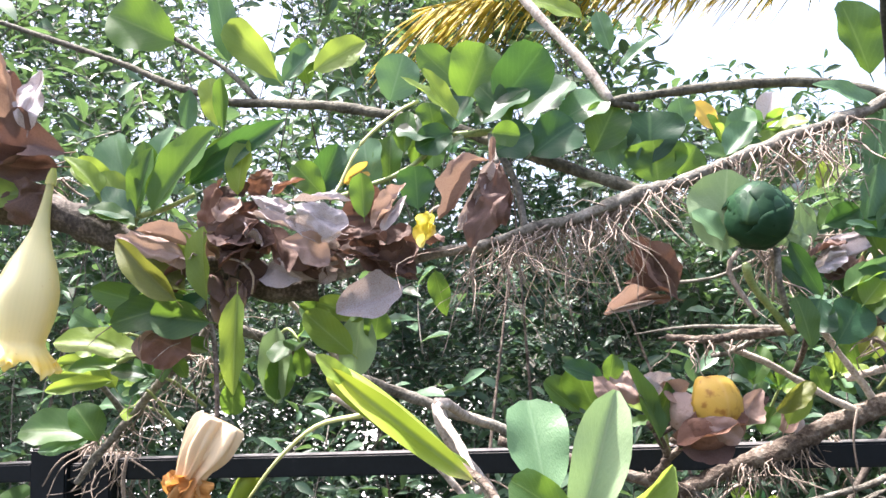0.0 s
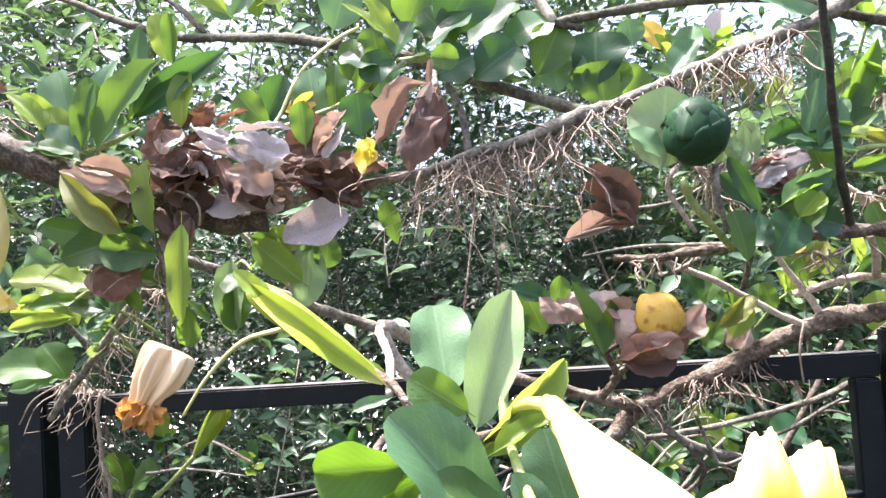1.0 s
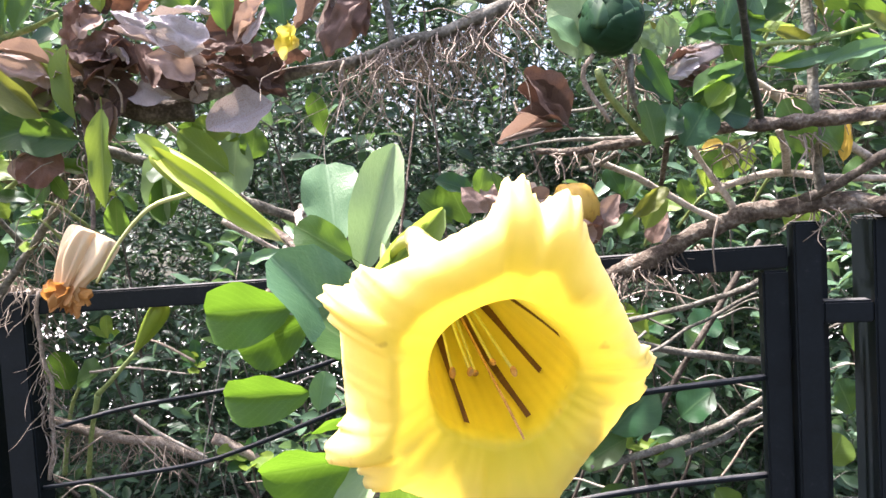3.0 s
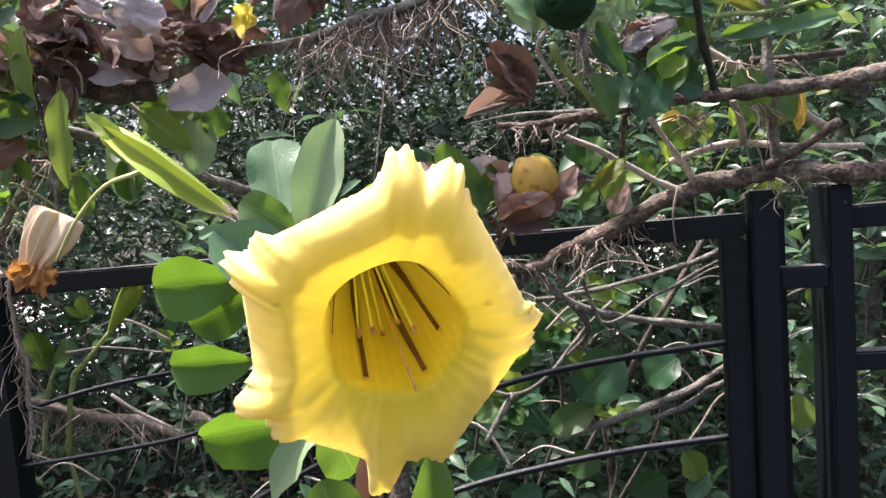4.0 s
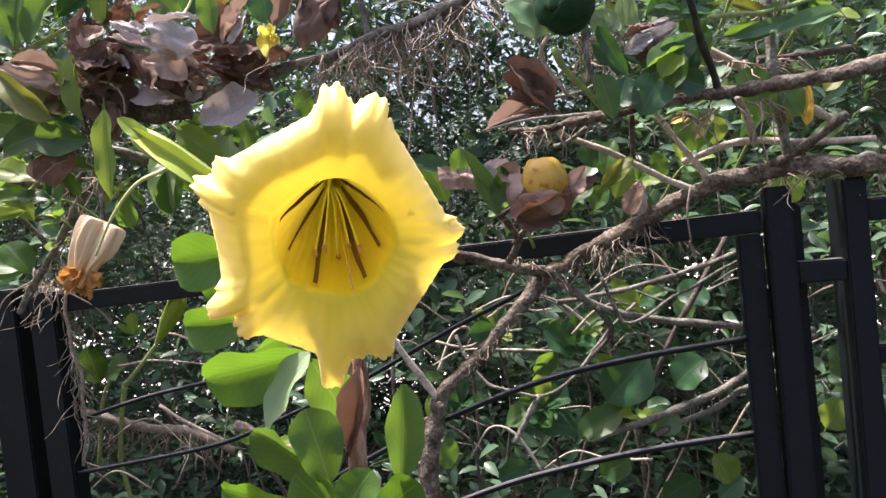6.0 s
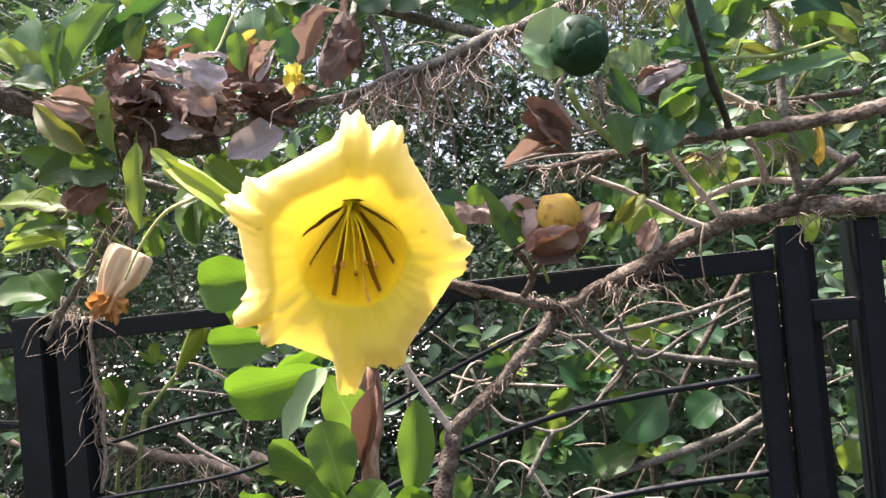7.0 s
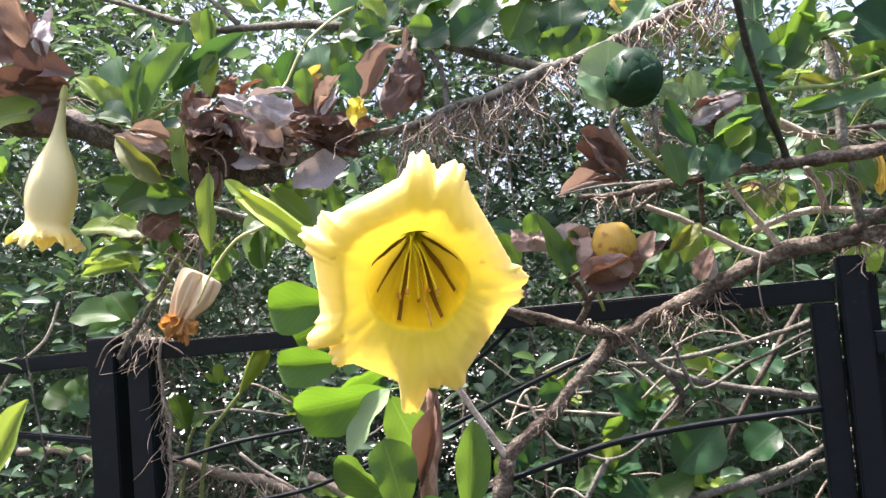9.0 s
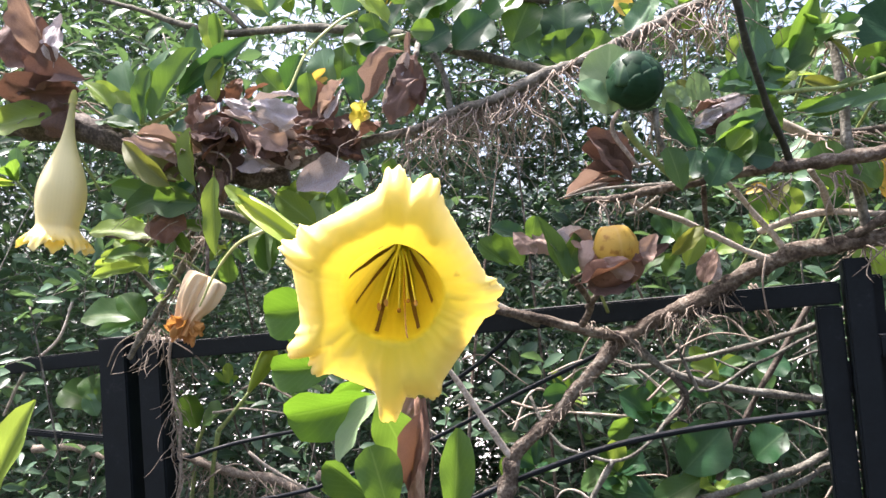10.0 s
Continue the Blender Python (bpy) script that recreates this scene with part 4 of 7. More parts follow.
leaf(shoot, (0.049, 0.570, 1.556), (-0.012, 0.570, 1.554), 0.047, VIVID, "round", 6, face=(0, -1, -0.3), curl=-0.1, fold=0.4)
leaf(shoot, (0.058, 0.580, 1.544), (0.007, 0.580, 1.524), 0.040, VIVID, "round", 6, face=(0, -1, -0.3), curl=-0.1, fold=0.2)
leaf(shoot, (0.066, 0.520, 1.507), (0.011, 0.520, 1.507), 0.034, VIVID, "round", 6, face=(0, -1, -0.3), curl=-0.1, fold=0.4)
leaf(shoot, (0.088, 0.520, 1.498), (0.153, 0.520, 1.517), 0.032, VIVID, "round", 6, face=(0, -1, -0.3), curl=-0.1, fold=0.4)
leaf(shoot, (0.037, 0.620, 1.593), (0.009, 0.620, 1.587), 0.010, GREY, "round", 7, curl=-0.3, fold=0.3)
leaf(shoot, (0.081, 0.600, 1.568), (0.051, 0.600, 1.570), 0.021, DEEP, "round", 7, curl=-0.3, fold=0.3)
leaf(shoot, (0.118, 0.450, 1.490), (0.047, 0.450, 1.477), 0.042, VIVID, "round", -7, curl=-0.2, face=(0, -1, -0.3), fold=0.4)
leaf(shoot, (0.120, 0.440, 1.492), (0.082, 0.440, 1.445), 0.027, PALE, "long", 36, curl=-0.3, fold=0.2)
leaf(shoot, (0.118, 0.450, 1.486), (0.132, 0.470, 1.442), 0.033, GREEN, "round", -21, face=(0, -1, -0.3), curl=-0.2, fold=0.2)
leaf(shoot, (0.122, 0.430, 1.413), (0.084, 0.430, 1.451), 0.034, GREEN, "round", -20, face=(0, -1, -0.3), curl=0.15, fold=0.3)
leaf(shoot, (0.128, 0.420, 1.414), (0.118, 0.420, 1.461), 0.031, GREEN, "round", 28, face=(0, -1, -0.3), curl=-0.1, fold=0.4)
leaf(shoot, (0.170, 0.430, 1.409), (0.178, 0.430, 1.468), 0.024, GREEN, "oval", 14, face=(0, -1, -0.3), curl=-0.1, fold=0.4)
leaf(shoot, (0.067, 0.500, 1.487), (0.110, 0.500, 1.506), 0.019, VIVID, "oval", 40, face=(0, -1, -0.3), curl=0.15, fold=0.2)
leaf(shoot, (0.070, 0.520, 1.495), (0.076, 0.520, 1.520), 0.017, GREY, "round", 19, curl=-0.1, fold=0.3)
leaf(shoot, (0.133, 0.420, 1.395), (0.105, 0.420, 1.420), 0.033, VIVID, "round", -4, face=(0, -1, -0.3), curl=-0.3, fold=0.2)
leaf(shoot, (0.155, 0.420, 1.393), (0.182, 0.420, 1.411), 0.029, VIVID, "round", -4, face=(0, -1, -0.3), curl=0.15, fold=0.2)
leaf(shoot, (0.098, 0.440, 1.398), (0.052, 0.440, 1.407), 0.035, VIVID, "round", -6, face=(0, -1, -0.3), curl=-0.3, fold=0.4)
leaf(shoot, (0.135, 0.410, 1.398), (0.155, 0.410, 1.423), 0.026, VIVID, "oval", -25, face=(0, -1, -0.3), curl=-0.2, fold=0.2)
leaf(shoot, (0.110, 0.450, 1.428), (0.102, 0.450, 1.449), 0.013, GREY, "tip", 50, curl=-0.2, fold=0.2)
leaf(shoot, (0.132, 0.470, 1.468), (0.151, 0.470, 1.506), 0.017, TAN, "tip", 19, crumple=0.1, curl=-0.2, fold=0.2)
leaf(shoot, (0.150, 0.446, 1.478), (0.139, 0.446, 1.424), 0.013, RUSSET, "dry", 8, crumple=0.08, curl=0.15, fold=0.3)
leaf(shoot, (0.140, 0.444, 1.437), (0.117, 0.446, 1.430), 0.012, RUSSET, "dry", -30, crumple=0.12, curl=-0.1, fold=0.3)

budshoot = thing("budding_shoot", (0.035, 0.660, 1.590), "shoot with one long lime-green flower bud", "vine shoot")
branch(budshoot, [(0.050, 0.620, 1.583), (0.038, 0.640, 1.599), (0.019, 0.660, 1.609)], (0.0035, 0.0030), BARK, "branch")
branch(budshoot, [(0.034, 0.640, 1.593), (0.019, 0.800, 1.605), (-0.006, 0.950, 1.622), (0.007, 0.970, 1.624)], (0.0030, 0.0060), BARK_PALE, "branch")
branch(budshoot, [(0.050, 0.620, 1.583), (0.03, 0.58, 1.56), (0.115, 0.565, 1.575)], (0.003, 0.004), BARK, "stem")
bud(budshoot, (0.032, 0.655, 1.599), (-0.082, 0.690, 1.680), 0.0110)
leaf(budshoot, (0.030, 0.644, 1.600), (-0.082, 0.678, 1.684), 0.021, BUD, "long", -18, curl=-0.1, fold=0.35)
leaf(budshoot, (-0.062, 0.675, 1.668), (-0.090, 0.680, 1.692), 0.016, LIME, "drop", 10, curl=0.2, fold=0.3)
leaf(budshoot, (-0.056, 0.685, 1.663), (-0.080, 0.685, 1.682), 0.012, LIME, "tip", 30, curl=-0.3, fold=0.4)
leaf(budshoot, (0.031, 0.660, 1.598), (-0.020, 0.660, 1.636), 0.014, LIME, "tip", 25, curl=-0.1, fold=0.2)
branch(budshoot, [(-0.057, 0.700, 1.643), (-0.098, 0.720, 1.633), (-0.136, 0.740, 1.603), (-0.167, 0.760, 1.567)], (0.0022, 0.0012), FILAMENT, "style", knobs=0.05)

# ---- the old vine on the fence ----

vine = thing("old_vine", (0.160, 1.300, 0.000), "old woody vine with knotty brown stems trained along the fence", "vine")
branch(vine, [(0.145, 1.300, 1.252), (0.250, 1.290, 1.351), (0.314, 1.280, 1.413), (0.366, 1.273, 1.459), (0.435, 1.260, 1.494), (0.517, 1.235, 1.527), (0.616, 1.220, 1.571), (0.690, 1.200, 1.586), (0.787, 1.170, 1.591), (0.893, 1.130, 1.586), (1.071, 1.120, 1.634), (1.307, 1.150, 1.639)], (0.0115, 0.0165), BARK, "branch", knobs=0.42, wave=0.008)
branch(vine, [(0.145, 1.300, 1.252), (0.11, 1.31, 1.05), (0.15, 1.32, 0.5), (0.13, 1.30, -0.05)], (0.014, 0.03), BARK, knobs=0.4, wave=0.008)
branch(vine, [(0.145, 1.300, 1.252), (0.087, 1.290, 1.350), (0.043, 1.280, 1.425), (-0.042, 1.270, 1.524), (-0.176, 1.240, 1.617)], (0.0065, 0.0040), BARK_PALE, "branch", knobs=0.2)
branch(vine, [(0.365, 1.265, 1.455), (0.299, 1.250, 1.475), (0.223, 1.230, 1.501), (0.149, 1.210, 1.524), (0.074, 1.200, 1.548)], (0.0100, 0.0070), BARK, "branch", knobs=0.2)
branch(vine, [(0.366, 1.270, 1.455), (0.431, 1.300, 1.393), (0.530, 1.330, 1.354), (0.688, 1.360, 1.320), (0.844, 1.380, 1.293)], (0.0080, 0.0060), BARK_GREY, "branch")
branch(vine, [(0.436, 1.300, 1.388), (0.462, 1.310, 1.341), (0.426, 1.330, 1.294)], (0.0060, 0.0030), BARK_DARK, "branch")
branch(vine, [(0.187, 1.360, 1.354), (0.223, 1.340, 1.277), (0.252, 1.330, 1.252), (0.332, 1.340, 1.231), (0.396, 1.350, 1.262), (0.470, 1.360, 1.338), (0.522, 1.380, 1.374)], (0.0035, 0.0030), BARK_GREY, "branch", knobs=0.3, wave=0.006)
branch(vine, [(0.327, 1.340, 1.231), (0.297, 1.340, 1.187), (0.273, 1.340, 1.147)], (0.0060, 0.0050), BARK_GREY, "branch")
branch(vine, [(0.373, 1.300, 1.402), (0.455, 1.320, 1.405), (0.594, 1.330, 1.425), (0.695, 1.340, 1.452), (0.796, 1.400, 1.488)], (0.0045, 0.0050), BARK_GREY, "branch", knobs=0.3, wave=0.005)
branch(vine, [(0.517, 1.400, 1.173), (0.585, 1.380, 1.308), (0.615, 1.360, 1.365), (0.690, 1.380, 1.466), (0.741, 1.400, 1.524)], (0.0050, 0.0060), BARK_DARK, "branch", knobs=0.3)
branch(vine, [(0.423, 1.420, 1.118), (0.539, 1.420, 1.146), (0.658, 1.440, 1.172), (0.771, 1.460, 1.221), (0.884, 1.480, 1.265)], (0.0080, 0.0070), BARK_GREY, "branch", knobs=0.3, wave=0.005)
branch(vine, [(0.548, 1.430, 1.111), (0.680, 1.450, 1.153), (0.792, 1.470, 1.196), (0.887, 1.500, 1.218)], (0.0060, 0.0050), BARK_GREY, "branch", knobs=0.3, wave=0.005)
branch(vine, [(0.450, 1.300, 1.437), (0.473, 1.300, 1.376), (0.495, 1.300, 1.355), (0.576, 1.310, 1.388), (0.690, 1.330, 1.438), (0.774, 1.400, 1.459)], (0.0032, 0.0030), BARK_GREY, "branch", knobs=0.3, wave=0.005)
branch(vine, [(0.289, 1.200, 1.489), (0.304, 1.160, 1.522), (0.283, 1.120, 1.560), (0.267, 1.100, 1.579)], (0.0060, 0.0040), BARK, "branch")
branch(vine, [(0.299, 1.160, 1.518), (0.317, 1.130, 1.544), (0.300, 1.120, 1.554)], (0.0050, 0.0040), BARK, "branch")
branch(vine, [(0.590, 1.200, 1.577), (0.581, 1.200, 1.536), (0.583, 1.200, 1.490)], (0.0020, 0.0012), STRAW, "aerial_root")
roots(vine, (0.434, 1.255, 1.495), (0.534, 1.230, 1.521), 46, 0.085, 3)
roots(vine, (0.406, 1.265, 1.482), (0.553, 1.230, 1.534), 70, 0.075, 33, BARK_DARK, thick=0.0014, spread=0.8)
roots(vine, (0.206, 1.280, 1.305), (0.434, 1.250, 1.495), 26, 0.03, 34, BARK, thick=0.0012, spread=1.2, lift=0.6)
roots(vine, (0.281, 1.240, 1.502), (0.375, 1.270, 1.454), 20, 0.050, 4)
roots(vine, (0.205, 1.290, 1.303), (0.345, 1.270, 1.437), 20, 0.030, 5)
roots(vine, (0.574, 1.240, 1.537), (0.610, 1.300, 1.475), 16, 0.070, 6, thick=0.0018)
branch(vine, [(0.308, 1.130, 1.691), (0.364, 1.115, 1.688), (0.448, 1.100, 1.693), (0.551, 1.080, 1.702), (0.639, 1.060, 1.706), (0.745, 1.040, 1.710), (0.878, 1.020, 1.717), (1.100, 1.050, 1.710)], (0.0050, 0.0125), BARK, "branch", knobs=0.4, wave=0.006)
branch(vine, [(0.264, 1.140, 1.695), (0.331, 1.125, 1.703), (0.391, 1.115, 1.701), (0.456, 1.100, 1.697)], (0.0010, 0.0045), BARK_GREY, "branch")
branch(vine, [(0.295, 1.130, 1.689), (0.322, 1.130, 1.691), (0.364, 1.120, 1.684)], (0.0010, 0.0040), BARK, "branch")
branch(vine, [(1.026, 1.040, 1.709), (0.98, 1.06, 1.66), (1.02, 1.05, 1.62)], (0.012, 0.012), BARK)
branch(vine, [(0.373, 1.120, 1.685), (0.404, 1.180, 1.675), (0.476, 1.200, 1.642), (0.562, 1.210, 1.589), (0.606, 1.215, 1.571)], (0.0042, 0.0055), BARK_PALE, "branch", knobs=0.3, wave=0.003)
branch(vine, [(0.512, 1.120, 1.716), (0.552, 1.200, 1.691), (0.593, 1.210, 1.632), (0.626, 1.220, 1.584)], (0.0040, 0.0050), BARK_PALE, "branch", knobs=0.3, wave=0.003)
branch(vine, [(0.586, 1.220, 1.620), (0.630, 1.200, 1.633), (0.683, 1.190, 1.641), (0.765, 1.170, 1.629), (0.866, 1.160, 1.623)], (0.0055, 0.0055), BARK_PALE, "branch", knobs=0.3, wave=0.003)
branch(vine, [(0.633, 1.080, 1.697), (0.659, 1.120, 1.671), (0.685, 1.170, 1.639)], (0.0050, 0.0060), BARK_PALE, "branch", knobs=0.3)
branch(vine, [(0.420, 1.120, 1.681), (0.391, 1.150, 1.664), (0.374, 1.160, 1.662)], (0.0040, 0.0030), BARK_GREY, "branch")
branch(vine, [(0.485, 1.100, 1.690), (0.491, 1.140, 1.658), (0.502, 1.190, 1.634)], (0.0040, 0.0040), BARK, "branch")
branch(vine, [(0.706, 1.150, 1.914), (0.706, 1.130, 1.819), (0.701, 1.120, 1.731), (0.725, 1.160, 1.665), (0.735, 1.170, 1.603)], (0.0070, 0.0085), BARK_GREY, "branch")
branch(vine, [(0.628, 1.200, 1.795), (0.682, 1.200, 1.761), (0.749, 1.210, 1.714), (0.848, 1.220, 1.651)], (0.0080, 0.0070), BARK_PALE, "branch")
branch(vine, [(0.705, 1.180, 1.764), (0.759, 1.180, 1.762), (0.850, 1.180, 1.766)], (0.0060, 0.0060), BARK_DARK, "branch")
branch(vine, [(0.795, 1.100, 1.659), (0.749, 1.150, 1.618), (0.713, 1.190, 1.597)], (0.0070, 0.0080), BARK_DARK, "branch")
branch(vine, [(0.434, 0.760, 2.115), (0.460, 0.810, 2.035), (0.484, 0.860, 1.973), (0.506, 0.900, 1.900), (0.532, 0.950, 1.832), (0.561, 1.000, 1.779), (0.594, 1.050, 1.728), (0.606, 1.080, 1.700)], (0.0042, 0.0058), STEM_DARK, "branch", knobs=0.25, wave=0.003)
branch(vine, [(-0.242, 1.100, 1.766), (-0.166, 1.090, 1.783), (-0.074, 1.080, 1.801), (-0.013, 1.075, 1.810), (0.047, 1.070, 1.818), (0.114, 1.065, 1.833), (0.188, 1.060, 1.850), (0.255, 1.060, 1.873), (0.315, 1.060, 1.892), (0.413, 1.060, 1.929), (0.499, 1.050, 1.955), (0.561, 1.040, 1.977), (0.645, 1.030, 2.014), (0.748, 1.030, 2.047)], (0.0062, 0.0095), BARK_GREY, "branch", knobs=0.4, wave=0.007)
roots(vine, (0.092, 1.065, 1.828), (0.255, 1.060, 1.872), 105, 0.115, 11, spread=0.6)
roots(vine, (0.263, 1.060, 1.877), (0.411, 1.055, 1.928), 80, 0.090, 12, spread=0.8)
roots(vine, (0.411, 1.055, 1.928), (0.546, 1.040, 1.969), 70, 0.110, 13, spread=0.8)
roots(vine, (0.032, 1.070, 1.819), (0.268, 1.080, 1.876), 95, 0.165, 14, spread=0.9, thick=0.0010)
roots(vine, (0.233, 1.060, 1.867), (0.248, 1.060, 1.870), 3, 0.170, 15, thick=0.0018, spread=0.1)
roots(vine, (0.173, 1.060, 1.850), (0.196, 1.060, 1.857), 3, 0.120, 16, thick=0.0016, spread=0.15)
roots(vine, (0.036, 1.060, 1.817), (0.047, 1.060, 1.817), 2, 0.130, 17, thick=0.0016, spread=0.15)
branch(vine, [(0.238, 1.100, 2.014), (0.297, 1.100, 2.022), (0.410, 1.090, 2.029), (0.504, 1.080, 2.025), (0.567, 1.060, 2.006), (0.625, 1.050, 1.980), (0.688, 1.040, 1.963)], (0.0068, 0.0068), BARK_OLIVE, "branch", knobs=0.2)
branch(vine, [(0.242, 1.100, 2.015), (0.210, 1.120, 2.080), (0.161, 1.150, 2.157), (0.127, 1.170, 2.211), (0.076, 1.200, 2.297)], (0.0075, 0.0065), BARK_PALE, "branch", knobs=0.15)
branch(vine, [(0.246, 1.100, 2.013), (0.280, 1.100, 2.005)], (0.0060, 0.0050), BARK_OLIVE, "branch")
branch(vine, [(-0.063, 1.200, 2.036), (-0.155, 1.240, 2.066), (-0.233, 1.270, 2.082), (-0.301, 1.300, 2.097), (-0.356, 1.310, 2.105), (-0.474, 1.340, 2.154), (-0.542, 1.360, 2.191), (-0.675, 1.400, 2.252), (-0.900, 1.450, 2.348)], (0.0085, 0.0050), BARK_OLIVE, "branch", knobs=0.3)
branch(vine, [(-0.301, 1.300, 2.101), (-0.337, 1.310, 2.143), (-0.378, 1.320, 2.178), (-0.450, 1.330, 2.227)], (0.0055, 0.0040), BARK_OLIVE, "branch")
branch(vine, [(-0.301, 1.300, 2.093), (-0.216, 1.280, 2.092)], (0.0050, 0.0040), BARK_OLIVE, "branch")
branch(vine, [(-0.063, 1.200, 2.036), (0.023, 1.160, 2.004), (0.086, 1.130, 1.969), (0.154, 1.110, 1.937), (0.219, 1.090, 1.907), (0.273, 1.070, 1.882)], (0.0080, 0.0085), BARK_OLIVE, "branch", knobs=0.15)
branch(vine, [(0.076, 1.080, 1.969), (0.074, 1.030, 1.933), (0.077, 1.000, 1.912)], (0.0050, 0.0040), BARK_GREY, "branch")
branch(vine, [(0.090, 1.090, 1.939), (0.107, 1.080, 1.898), (0.114, 1.065, 1.834)], (0.0050, 0.0050), BARK_GREY, "branch")
branch(vine, [(-0.320, 1.140, 1.732), (-0.273, 1.170, 1.713), (-0.206, 1.200, 1.681), (-0.130, 1.222, 1.644), (-0.060, 1.240, 1.614), (0.007, 1.250, 1.586), (0.075, 1.260, 1.561), (0.143, 1.270, 1.528), (0.219, 1.270, 1.492)], (0.0075, 0.0085), BARK_GREY, "branch", knobs=0.2)
branch(vine, [(-0.215, 1.120, 1.763), (-0.187, 1.130, 1.728), (-0.148, 1.150, 1.671)], (0.0040, 0.0030), BARK_PALE, "branch")
branch(vine, [(-0.197, 1.160, 1.736), (-0.151, 1.170, 1.678), (-0.123, 1.200, 1.644)], (0.0030, 0.0025), BARK_PALE, "branch")
branch(vine, [(-0.005, 0.970, 1.625), (0.001, 0.980, 1.595), (0.023, 1.000, 1.558), (0.049, 1.020, 1.521), (0.069, 1.050, 1.481)], (0.0080, 0.0070), BARK_PALE, "branch", knobs=0.2)
branch(vine, [(-0.008, 0.970, 1.627), (0.005, 0.970, 1.626), (0.011, 1.000, 1.618), (0.032, 1.100, 1.593), (0.058, 1.250, 1.567)], (0.0060, 0.0060), BARK_PALE, "branch", knobs=0.2)
branch(vine, [(-0.629, 1.370, 1.476), (-0.587, 1.350, 1.520), (-0.513, 1.310, 1.587), (-0.435, 1.250, 1.651), (-0.373, 1.200, 1.693), (-0.328, 1.140, 1.725), (-0.300, 1.090, 1.750), (-0.279, 1.060, 1.781)], (0.0062, 0.0080), BARK_GREY, "branch", knobs=0.35)
branch(vine, [(-0.560, 1.200, 1.716), (-0.492, 1.200, 1.701), (-0.432, 1.220, 1.678), (-0.414, 1.240, 1.668)], (0.0060, 0.0060), BARK, "branch", knobs=0.2)
branch(vine, [(-0.423, 1.220, 1.682), (-0.378, 1.190, 1.710)], (0.0060, 0.0050), BARK_GREY, "branch")
branch(vine, [(-0.565, 1.300, 1.652), (-0.541, 1.330, 1.603), (-0.526, 1.340, 1.579)], (0.0050, 0.0050), BARK_GREY, "branch")
branch(vine, [(-0.309, 1.050, 1.796), (-0.302, 1.050, 1.752), (-0.292, 1.050, 1.709), (-0.278, 1.020, 1.639), (-0.273, 1.000, 1.610)], (0.0030, 0.0028), BARK, "flower_stalk")
branch(vine, [(-0.274, 1.020, 1.811), (-0.245, 1.020, 1.802), (-0.235, 1.030, 1.785), (-0.240, 1.040, 1.764)], (0.0016, 0.0014), STRAW, "tendril")
roots(vine, (-0.683, 1.500, 1.523), (-0.575, 1.480, 1.504), 60, 0.130, 21, spread=0.45, thick=0.0016)
roots(vine, (-0.651, 1.460, 1.560), (-0.590, 1.460, 1.507), 26, 0.090, 22, spread=0.9, thick=0.0014)
roots(vine, (-0.602, 1.380, 1.534), (-0.438, 1.280, 1.631), 30, 0.090, 23, spread=0.5)
branch(vine, [(-0.572, 1.450, 1.500), (-0.524, 1.450, 1.467), (-0.494, 1.450, 1.429)], (0.0018, 0.0012), STRAW, "aerial_root")
branch(vine, [(-0.629, 1.440, 1.535), (-0.695, 1.440, 1.503), (-0.736, 1.460, 1.456)], (0.0018, 0.0012), STRAW, "aerial_root")
branch(vine, [(-0.584, 1.460, 1.506), (-0.585, 1.460, 1.386), (-0.582, 1.470, 1.312), (-0.604, 1.480, 1.143)], (0.0040, 0.0040), STRAW, "aerial_root", wave=0.01)
roots(vine, (-0.592, 1.470, 1.457), (-0.594, 1.480, 1.190), 60, 0.090, 24, spread=0.5)
branch(vine, [(-0.735, 1.100, 1.934), (-0.622, 1.100, 1.906), (-0.553, 1.090, 1.892), (-0.477, 1.080, 1.870), (-0.415, 1.080, 1.844), (-0.354, 1.080, 1.823), (-0.285, 1.080, 1.805), (-0.227, 1.090, 1.774), (-0.168, 1.100, 1.776)], (0.0250, 0.0200), BARK_DARK, "branch", knobs=0.3, wave=0.006)
branch(vine, [(-0.735, 1.100, 1.934), (-1.061, 1.150, 1.981), (-1.593, 1.300, 1.919)], (0.0250, 0.0220), BARK_DARK, "branch", knobs=0.35)
branch(vine, [(-1.593, 1.300, 1.919), (-1.05, 1.36, 1.4), (-1.1, 1.35, 0.7), (-1.08, 1.33, -0.05)], (0.018, 0.026), BARK_DARK)
branch(vine, [(-0.691, 1.620, 1.226), (-0.551, 1.620, 1.187), (-0.419, 1.630, 1.146), (-0.343, 1.640, 1.102)], (0.0110, 0.0080), STRAW, "branch", knobs=0.35, wave=0.01)
branch(vine, [(-0.325, 1.600, 1.169), (-0.223, 1.600, 1.115), (-0.146, 1.600, 1.087)], (0.0110, 0.0080), STRAW, "branch", knobs=0.35, wave=0.01)
branch(vine, [(-0.462, 1.550, 1.238), (-0.412, 1.550, 1.198), (-0.327, 1.560, 1.142)], (0.0040, 0.0030), BARK_PALE, "branch")
branch(vine, [(-1.106, 1.700, 1.242), (-0.964, 1.700, 1.231), (-0.812, 1.700, 1.186)], (0.0100, 0.0080), STRAW, "branch", knobs=0.4, wave=0.01)
branch(vine, [(-1.066, 1.550, 1.351), (-1.004, 1.550, 1.451), (-0.921, 1.560, 1.523), (-0.895, 1.580, 1.607)], (0.0040, 0.0030), BARK_PALE, "branch")
roots(vine, (-0.678, 1.620, 1.206), (-0.361, 1.620, 1.140), 60, 0.120, 26, spread=0.9)
